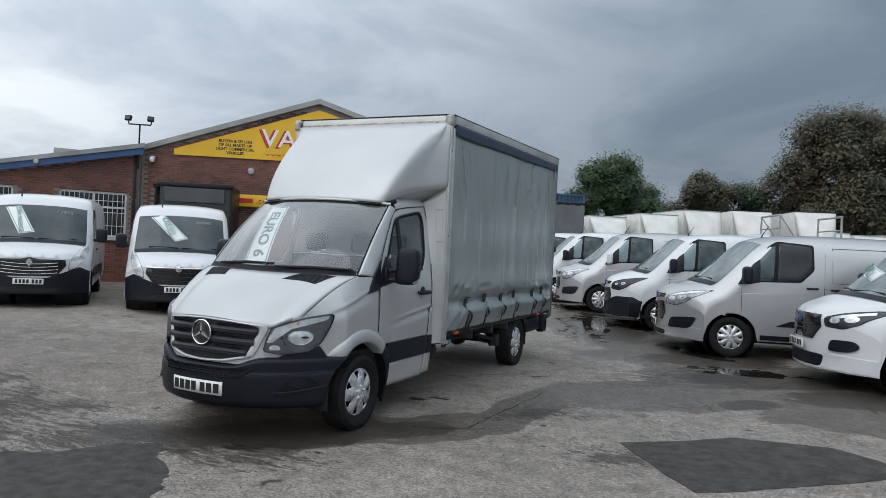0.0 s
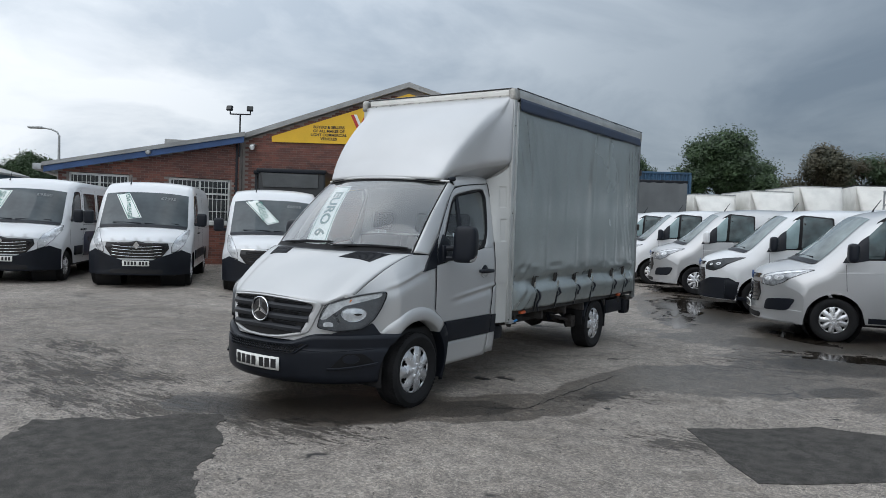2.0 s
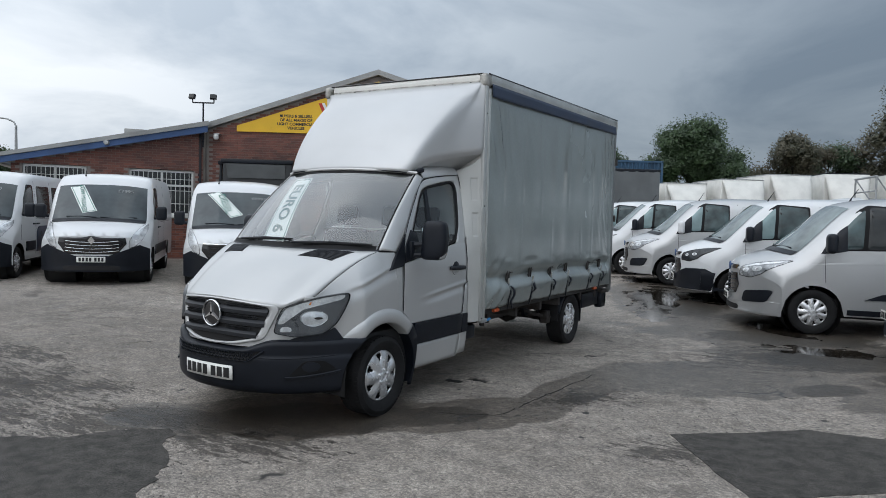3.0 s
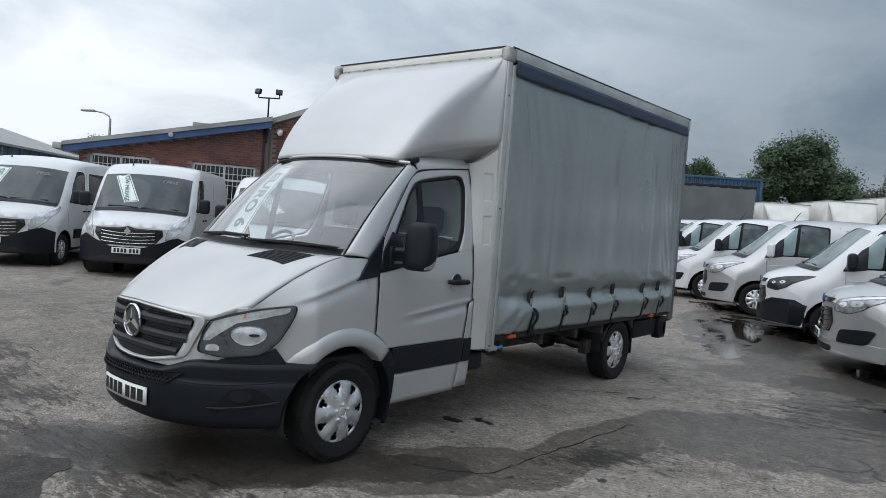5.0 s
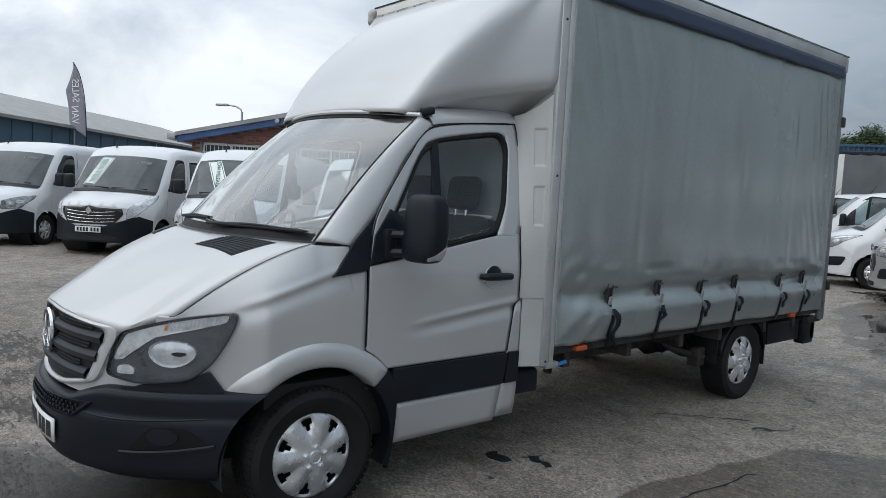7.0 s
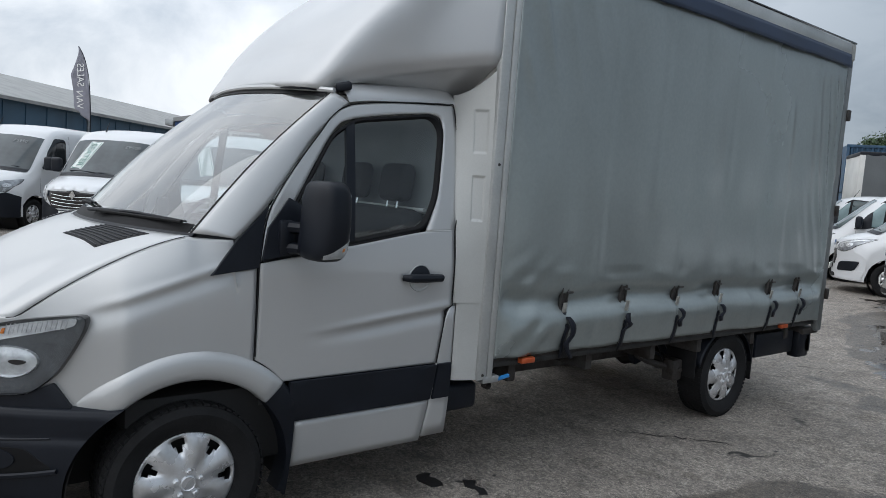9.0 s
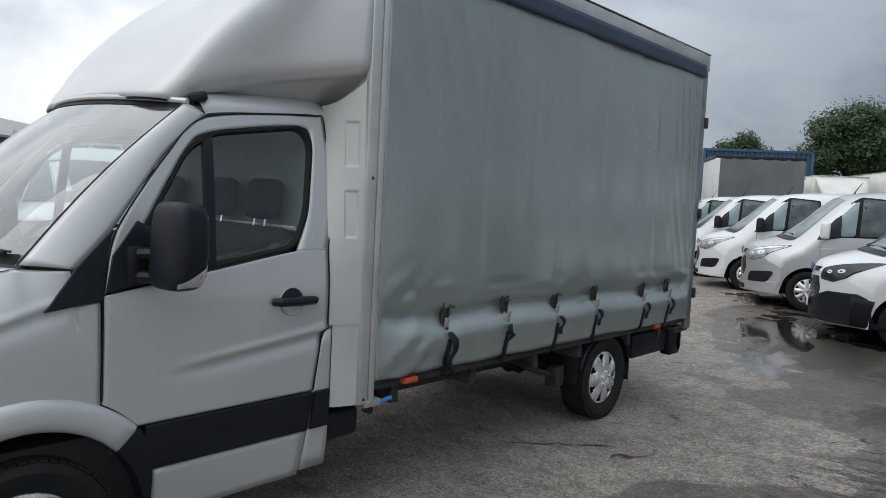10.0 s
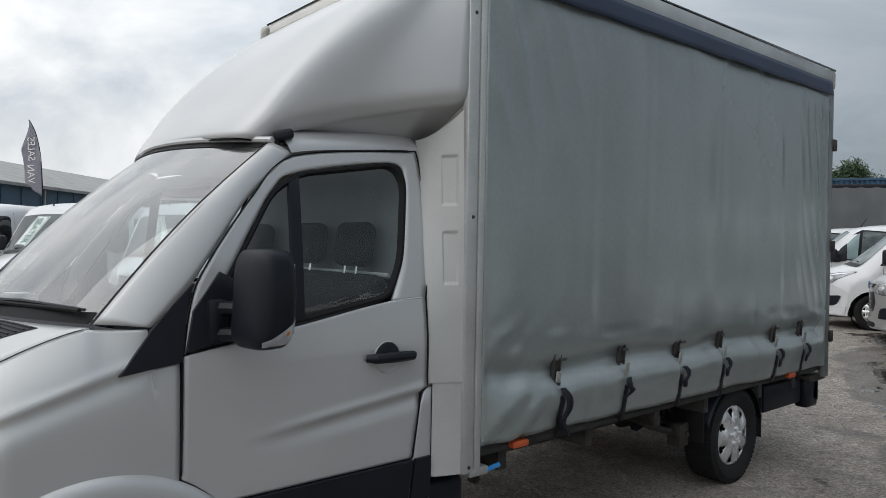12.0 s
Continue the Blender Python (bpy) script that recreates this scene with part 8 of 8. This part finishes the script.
for sg in (-1, 1):
    x = sg * BOX_X
    bm = box((x - 0.05, BOX_Y0 - 0.008, 0.635), (x + 0.008, BOX_Y0 + 0.062, 3.092), 0.012)
    post = part("front_post", bm, POSTMAT, truck, "painted aluminium front corner post")
    part("post_edge", box((x - 0.04, BOX_Y0 + 0.064, 0.635), (x + 0.012, BOX_Y0 + 0.105, 3.07), 0.010), POSTMAT, truck)
    for z in (2.803, 1.846, 0.666):
        part("rivet", lathe([(0.009, 0.0), (0.007, 0.005 * sg), (0.0, 0.006 * sg)], 10, at=(x + sg * 0.008, BOX_Y0 + 0.03, z)), STEEL, post)
    raised(part("corner_casting", box((x - 0.075, BOX_Y0 - 0.028, 3.045), (x + 0.016, BOX_Y0 + 0.115, 3.186), 0.036, seg=4), WEATHER, truck, "weathered grey corner casting"))
    raised(part("corner_casting", box((x - 0.07, BOX_Y1 - 0.09, 3.03), (x + 0.014, BOX_Y1 + 0.03, 3.198), 0.03, seg=3), WEATHER, truck))
    raised(part("cant_rail", box((x - 0.05, BOX_Y0 + 0.10, 3.080), (x + 0.012, BOX_Y1 - 0.06, 3.188), 0.016), ALLOY, truck, "aluminium cant rail along the roof"))
    raised(part("roof_trim", tube([(x + 0.006 * sg, BOX_Y0 + 0.05, 3.182), (x + 0.006 * sg, BOX_Y1 + 0.02, 3.197)], 0.009, 6), GLOSSBLK, truck))

    def valance(a, b, sg=sg):
        y = BOX_Y0 + 0.10 + (BOX_Y1 - 0.08 - BOX_Y0 - 0.10) * a
        z1 = 3.085 + roof_rise(y)
        z0 = roof_rise(y) + 2.950 + 0.002 * math.sin(a * 31 + 1) + 0.022 * a - 0.006 * abs(math.sin(a * math.pi * 8.4 + 0.3)) ** 0.7
        return (sg * (BOX_X + 0.036 + 0.004 * math.sin(a * 23) * (1 - b) - 0.014 * b), y, z0 + (z1 - z0) * b)
    solid(part("valance", grid(valance, 80, 4), NAVYCLOTH, truck, "dark navy curtain valance"), 0.004)

    STRAPS = (3.246, 3.815, 4.414, 4.989, 5.746, 6.250)

    def curtain(a, b, sg=sg):
        y = BOX_Y0 + 0.105 + (BOX_Y1 - 0.085 - BOX_Y0 - 0.105) * a
        zb = 0.752 - 0.016 * a + 0.003 * math.sin(a * 40 + 2)
        z = zb + (3.05 + roof_rise(y) - zb) * b
        ed = smooth01(min(y - BOX_Y0 - 0.105, BOX_Y1 - 0.085 - y) / 0.10)
        n1 = noise.noise(Vector((y * 1.1, z * 0.22, 3 + sg))) * 0.020
        n2 = noise.noise(Vector((y * 3.4, z * 0.55, 7 + sg))) * 0.009
        # gathers hanging from the rollers along the roof
        n2 += 0.006 * sum(math.exp(-((y - c0 - 0.02 * math.sin(z * 1.3 + c0)) / 0.038) ** 2) * smooth01((noise.noise(Vector((c0 * 3, z * 1.1, 41))) + 0.15) / 0.3) for c0 in (3.03, 3.52, 4.02, 4.38, 4.93, 5.41, 5.80, 6.22))
        n2 += 0.012 * abs(math.sin(y * math.pi / 0.49 + 0.6 + 0.8 * z)) ** 0.7 * math.exp(-(3.0 - z) / 0.38) * smooth01((3.00 - z) / 0.16) + 0.012 * noise.noise(Vector((y * 2.2 + z * 1.3, z * 0.8, 21))) * smooth01((z - 2.0) / 0.6)
        pleat = 0.0042 * math.sin(y * 2 * math.pi / 0.46) * smooth01((z - 1.15) / 0.5) * smooth01((2.95 - z) / 0.4)
        # pulled diagonals from the top corners
        e0, e1 = y - BOX_Y0 - 0.1, BOX_Y1 - 0.1 - y
        dg = 0.042 * (1 - 2 * abs(math.sin((z * 0.62 + e0 * 1.5) * 11 + 0.8 * math.sin(z * 3.1 + e0 * 4))) ** 0.6) * math.exp(-e0 / 0.34) * (0.6 + 0.6 * noise.noise(Vector((y * 2, z * 2.5, 31)))) * smooth01((z - 1.9) / 0.8)
        dg += 0.024 * (1 - 2 * abs(math.sin((z * 0.55 - e1 * 1.9) * 11 + 0.7 * math.sin(z * 4))) ** 0.6) * math.exp(-e1 / 0.22) * smooth01((z - 1.0) / 0.8)
        dg += 0.009 * math.sin((z * 1.5 - e0 * 1.1) * 22 + math.sin(e0 * 9)) * math.exp(-e0 / 0.45) * smooth01((1.5 - z) / 0.5)
        # skirt below the buckles: nipped in at the buckles, bellied out under them
        k = (z - zb) / (1.10 - zb)
        belly = 0.0
        if z < 1.25:
            k = max(0.0, min(1.0, (1.10 - z) / 0.38))
            near = max(math.exp(-((y - q) / 0.09) ** 2) for q in STRAPS)
            nip = -(0.052 + 0.008 * near + 0.010 * noise.noise(Vector((y * 1.8, 0, 5)))) * math.exp(-((z - 1.060 - 0.012 * math.sin(y * 5.2)) / 0.060) ** 2)
            belly = nip + 0.034 * smooth01(k / 0.36) - 0.036 * smooth01((k - 0.42) / 0.58)
            belly -= 0.016 * max(math.exp(-((y - q) / 0.035) ** 2) for q in STRAPS) * smooth01(k / 0.4)
            belly += 0.006 * math.sin(z * 30 - y * 14) * math.exp(-abs(y - 2.95) / 0.35) * smooth01(k / 0.3)
            belly += 0.007 * noise.noise(Vector((y * 2.0, z * 4.0, 11 + sg))) + 0.005 * noise.noise(Vector((y * 6.5, z * 9.0 + y * 2, 15))) - 0.010 * abs(noise.noise(Vector((y * 2.6 - z * 3, z * 7.0 + y, 19))))
        return (sg * (BOX_X + 0.008 + ed * (n1 + n2 + pleat + dg * smooth01((2.98 - z) / 0.16) + belly)), y, z)
    cur = part("curtain", grid(curtain, 200, 90), CURTAIN, truck, "grey-green PVC side curtain with folds and pulled wrinkles", sharp=80)
    solid(cur, 0.003)
    for i, y in enumerate(STRAPS):
        a = (y - BOX_Y0 - 0.105) / (BOX_Y1 - 0.085 - BOX_Y0 - 0.105)

        def on(z, dy=0.0, out=0.0, a=a, y=y, sg=sg):
            b = (z - 0.745) / (3.05 + roof_rise(y) - 0.745)
            q = Vector(curtain(a, max(0, min(1, b))))
            return Vector((q.x + sg * out, y + dy, z))
        st = new("curtain_strap")
        st.parent = truck
        tagged(st, "black webbing strap with a steel buckle")
        rnd = random.Random(31 + i)

        def web(pts, w):
            bm = bmesh.new()
            prev = None
            for q, tw in pts:
                d = Vector((0.3 * math.sin(tw) * sg, math.cos(tw), 0)) * w / 2
                cur_ = (bm.verts.new(q - d), bm.verts.new(q + d))
                if prev:
                    bm.faces.new((prev[0], prev[1], cur_[1], cur_[0]))
                prev = cur_
            return bm
        sl = part("webbing", web([(on(1.06, 0, 0.012), 0), (on(0.90, 0, 0.008), 0), (on(0.80, 0, 0.008), 0), (on(0.75, 0, 0.010), 0), (Vector((sg * 1.04, y, 0.700)), 0)], 0.040), BLACK, st)
        solid(sl, 0.003, 0)
        bk = part("buckle", box((-0.006, -0.028, -0.085), (0.006, 0.028, 0.085), 0.005, m=pose(*on(1.055, 0, 0.020), 0, 4 * sg, 0)), STEEL, st, "dirty steel buckle")
        for dy in (-0.026, 0.026):
            part("buckle_side", box((-0.008, dy - 0.004, -0.085), (0.014, dy + 0.004, 0.088), 0.002, m=pose(*on(1.055, 0, 0.026), 0, 4 * sg, 0)), STEEL, bk)
        part("buckle_bar", tube([on(1.118, -0.026, 0.036), on(1.118, 0.026, 0.036)], 0.008, 6), STEEL, bk)
        part("buckle_lever", box((-0.005, -0.017, -0.045), (0.005, 0.017, 0.030), 0.004, m=pose(*on(1.020, 0, 0.040), 0, 8 * sg, 0)), WEATHER, bk)
        # loose end, folded over once below the buckle
        tw = rnd.uniform(-0.4, 0.4)
        L = 0.27 if i == 0 else rnd.uniform(0.11, 0.15)
        side_ = 1 if i != 1 else -1
        keys = [(0.0, 0.0, 0.0), (0.16, 0.022 * side_, 0.5), (0.42, 0.020 * side_, 1.2), (0.62, -0.010 * side_, 0.5), (1.0, (0.075 if i == 0 else 0.035) * side_, -0.3)]
        tail = []
        for k in range(13):
            t = k / 12
            dy, rot = interp(keys, t)
            z = 0.965 - L * t
            q = on(max(0.74, z), dy, 0.024 + 0.020 * math.sin(t * 3.1))
            q.z = z
            tail.append((q, tw + rot))
        sl = part("strap_tail", web(tail, 0.046), STRAPCLOTH, st, "loose dark strap end")
        solid(sl, 0.006, 0)
    part("rear_post", box((x - 0.05, BOX_Y1 - 0.085, 0.63), (x + 0.006, BOX_Y1 + 0.012, 3.10), 0.012), mat("rear_post_paint", (0.20, 0.21, 0.21), 0.45, 0.3, var=0.2, scale=5, fine=60), truck, "dark grey rear corner post")
    for z in (2.62, 1.75, 0.98):
        part("door_hinge", box((x - 0.012, BOX_Y1 - 0.01, z - 0.05), (x + 0.028, BOX_Y1 + 0.045, z + 0.05), 0.01), STEEL, truck)
    part("side_rave", box((x - 0.05, BOX_Y0 + 0.06, 0.690), (x - 0.050 + 0.024, BOX_Y1 - 0.02, 0.722), 0.006), mat("bed_edge", (0.040, 0.039, 0.038), 0.6, 0.3, var=0.35, scale=6, fine=50), truck, "aluminium edge of the load bed")
    for y in (2.95, 6.08):
        part("side_marker", box((x - 0.03, y - 0.055, 0.700), (x + 0.014, y + 0.055, 0.735), 0.008), ORANGE, truck, "orange side marker reflector")
    part("ratchet", box((x - 0.04, 2.60, 0.615), (x + 0.012, 2.72, 0.655), 0.006), GALV, truck, "small galvanised curtain ratchet")
    part("ratchet_lever", tube([(x, 2.70, 0.628), (x + 0.004 * sg, 2.80, 0.642)], 0.012, 6), BLUESTRAP, truck, "blue ratchet lever")
    part("ratchet_pawl", lathe([(0.022, -0.02), (0.022, 0.02)], 10, at=(x - 0.01, 2.645, 0.600)), STEEL, truck)
    # rear mudguard and flap
    bm = bmesh.new()
    rows = []
    for k in range(25):
        q = radians(8 + 158 * k / 24)
        row = [bm.verts.new((sg * xx, AXR + 0.405 * math.cos(q), TYRE + 0.02 + 0.385 * math.sin(q))) for xx in (0.70, 0.76, 0.97, 0.985)]
        row[-1].co.z -= 0.02
        rows.append(row)
    for r0, r1 in zip(rows, rows[1:]):
        for j in range(3):
            bm.faces.new((r0[j], r1[j], r1[j + 1], r0[j + 1]))
    solid(part("mudguard", bm, BLACK, truck, "black plastic rear mudguard", sharp=60), 0.006)
    part("mud_flap", box((sg * 0.84 - 0.13, AXR + 0.42, 0.26), (sg * 0.84 + 0.13, AXR + 0.435, 0.62), 0.004), RUBBER, truck, "black rubber mud flap")
    part("mud_flap", box((sg * 0.84 - 0.13, AXR - 0.44, 0.36), (sg * 0.84 + 0.13, AXR - 0.425, 0.62), 0.004), RUBBER, truck)
    part("rear_side_plate", box((sg * 0.955 - 0.012, 5.80, 0.44), (sg * 0.955 + 0.012, 6.46, 0.64), 0.006), BLACK, truck, "black plate behind the rear wheel")
    part("bumper_end", box((sg * 0.95 - 0.06, 6.52, 0.38), (sg * 0.95 + 0.05, 6.73, 0.62), 0.02), BLACK, truck, "black rear bumper end")
    tl = part("tail_light", box((sg * 0.86 - 0.14, 6.63, 0.44), (sg * 0.86 + 0.14, 6.70, 0.56), 0.015), BLACK, truck)
    part("tail_lens", box((sg * 0.86 - 0.13, 6.698, 0.45), (sg * 0.86 + 0.13, 6.71, 0.55), 0.004), REDLENS, tl)
    part("chassis_rail", box((sg * 0.43 - 0.035, 2.2, 0.44), (sg * 0.43 + 0.035, 6.68, 0.60), 0.006), STEEL, truck)
    part("leaf_spring", tube([(sg * 0.56, 4.62, 0.50), (sg * 0.56, 5.0, 0.36), (sg * 0.56, AXR, 0.31), (sg * 0.56, 5.7, 0.37), (sg * 0.56, 6.05, 0.52)], 0.030, 6), STEEL, truck)
    part("outrigger", tube([(sg * 0.45, 4.55, 0.56), (sg * 0.72, 4.62, 0.47), (sg * 0.86, 4.78, 0.42)], 0.026, 6), STEEL, truck, "dirty outrigger bracket")
    part("outrigger", tube([(sg * 0.50, 4.98, 0.52), (sg * 0.90, 4.80, 0.42)], 0.020, 6), STEEL, truck)
    part("outrigger_plate", box((sg * 0.84 - 0.05, 4.72, 0.34), (sg * 0.84 + 0.05, 4.84, 0.50), 0.01), STEEL, truck)
    part("spring_hanger", prism([(4.50, 0.60), (4.74, 0.60), (4.68, 0.44), (4.60, 0.42)], 0.05, lambda a, b, h, sg=sg: (sg * (0.58 + h), a, b)), BLACK, truck, "black spring hanger bracket")
    part("shock_absorber", tube([(sg * 0.66, 4.86, 0.58), (sg * 0.66, 5.08, 0.30)], 0.032, 10), BLACK, truck, "black shock absorber")
    part("shock_rod", tube([(sg * 0.66, 4.80, 0.64), (sg * 0.66, 4.88, 0.56)], 0.014, 8), STEEL, truck)
    part("brake_pipe", tube([(sg * 0.70, 4.58, 0.57), (sg * 0.72, 4.80, 0.50), (sg * 0.70, 4.95, 0.36), (sg * 0.66, 5.12, 0.33)], 0.010, 6), BLACK, truck)
    part("linkage_arm", tube([(sg * 0.86, 4.80, 0.40), (sg * 0.82, 5.02, 0.50), (sg * 0.74, 5.10, 0.58)], 0.016, 6), BLACK, truck, "black linkage arm")
    part("cab_step", box((sg * 0.86 - 0.10, 2.40, 0.44), (sg * 0.86 + 0.10, 2.66, 0.60), 0.035, seg=3), BLACK, truck, "black plastic end piece behind the cab")
for y in (2.9, 3.6, 4.3, 4.9, 5.7, 6.3):
    part("cross_member", box((-0.98, y - 0.03, 0.575), (0.98, y + 0.03, 0.692), 0.006), STEEL, truck)
part("rear_axle", tube([(-0.80, AXR, TYRE), (0.80, AXR, TYRE)], 0.055, 10), STEEL, truck)
part("differential", lathe([(0.0, -0.16), (0.10, -0.12), (0.15, 0.0), (0.10, 0.12), (0.0, 0.16)], 16, at=(0, AXR, TYRE), axis="x"), STEEL, truck)
part("prop_shaft", tube([(0, 2.6, 0.48), (0, 5.2, 0.37)], 0.04, 8), STEEL, truck)
part("exhaust", tube([(-0.25, 2.0, 0.36), (-0.30, 3.5, 0.40), (-0.35, 4.4, 0.42)], 0.07, 10), RUST, truck)
part("fuel_tank", box((-0.85, 2.7, 0.36), (-0.48, 3.6, 0.60), 0.05, seg=3), BLACK, truck)
part("rear_bumper", box((-1.0, 6.65, 0.42), (1.0, 6.75, 0.60), 0.015), BLACK, truck, "black rear underrun bar")
part("rear_step", box((-1.02, 6.53, 0.60), (1.02, 6.83, 0.655), 0.01), STEEL, truck)
for y in (AXF, AXR):
    for sg in (-1, 1):
        wheel(truck, sg * 0.872, y, TYRE, 0.235, sg, spokes=7, n=60, rim_r=0.222)


# ==== bricks of the workshop front ====
def brick_mesh():
    bm = box((0, 0, 0), (0.215, 0.02, 0.065))
    me = bpy.data.meshes.new("brick")
    bm.to_mesh(me)
    bm.free()
    me.materials.append(BRICK)
    return me


BR = brick_mesh()
front_wall = [o for o in building.children if o.name.startswith("wall")]
near, rest_v, rest_f = 0, [], []
row = 0
z = 0.012
while z < 5.8:
    u = B_L + (0.0 if row % 2 else -0.1125)
    while u < -2.4:
        w = 0.215
        u0, u1 = max(u, B_L), u + w
        if u0 < B_MID < u1:
            u1 = B_MID - 0.005
        top = min(roofline(u0), roofline(u1))
        hole = any(u1 > a - 0.02 and u0 < b + 0.02 and z + 0.065 > 1.38 and z < 2.86 for a, b in WINS)
        hole |= u1 > DOOR_U[0] and u0 < DOOR_U[1] and z < 3.10
        if u1 - u0 > 0.05 and z + 0.065 < top and not hole:
            v0 = WALL_V - 0.012 + (0.25 if u0 >= B_MID - 0.01 else 0.0)
            if -9.75 < u0 < -7.3 and z > 2.95 and near < 300:
                near += 1
                ob = new("brick", BR)
                ob.parent = building
                ob.matrix_local = (WING if u0 < B_MID - 0.01 else Matrix.Identity(4)) @ Matrix.Translation((u0, v0, z)) @ Matrix.Diagonal(((u1 - u0) / 0.215, 1, 1, 1))
            else:
                i = len(rest_v)
                y1 = v0 + 0.02
                rot = wg if u0 < B_MID - 0.01 else (lambda a, b, c: (a, b, c))
                rest_v += [rot(*q) for q in ((u0, v0, z), (u1, v0, z), (u1, v0, z + 0.065), (u0, v0, z + 0.065),
                           (u0, y1, z), (u1, y1, z), (u1, y1, z + 0.065), (u0, y1, z + 0.065))]
                rest_f += [(i, i + 1, i + 2, i + 3), (i + 3, i + 2, i + 6, i + 7), (i + 1, i + 5, i + 6, i + 2), (i, i + 3, i + 7, i + 4), (i, i + 4, i + 5, i + 1)]
        u += 0.225
    row += 1
    z += 0.075
me = bpy.data.meshes.new("brickwork")
me.from_pydata(rest_v, [], rest_f)
me.materials.append(BRICK)
ob = new("brickwork", me)
ob.parent = building
tagged(ob, "weathered red-brown brickwork", kind="stuff")
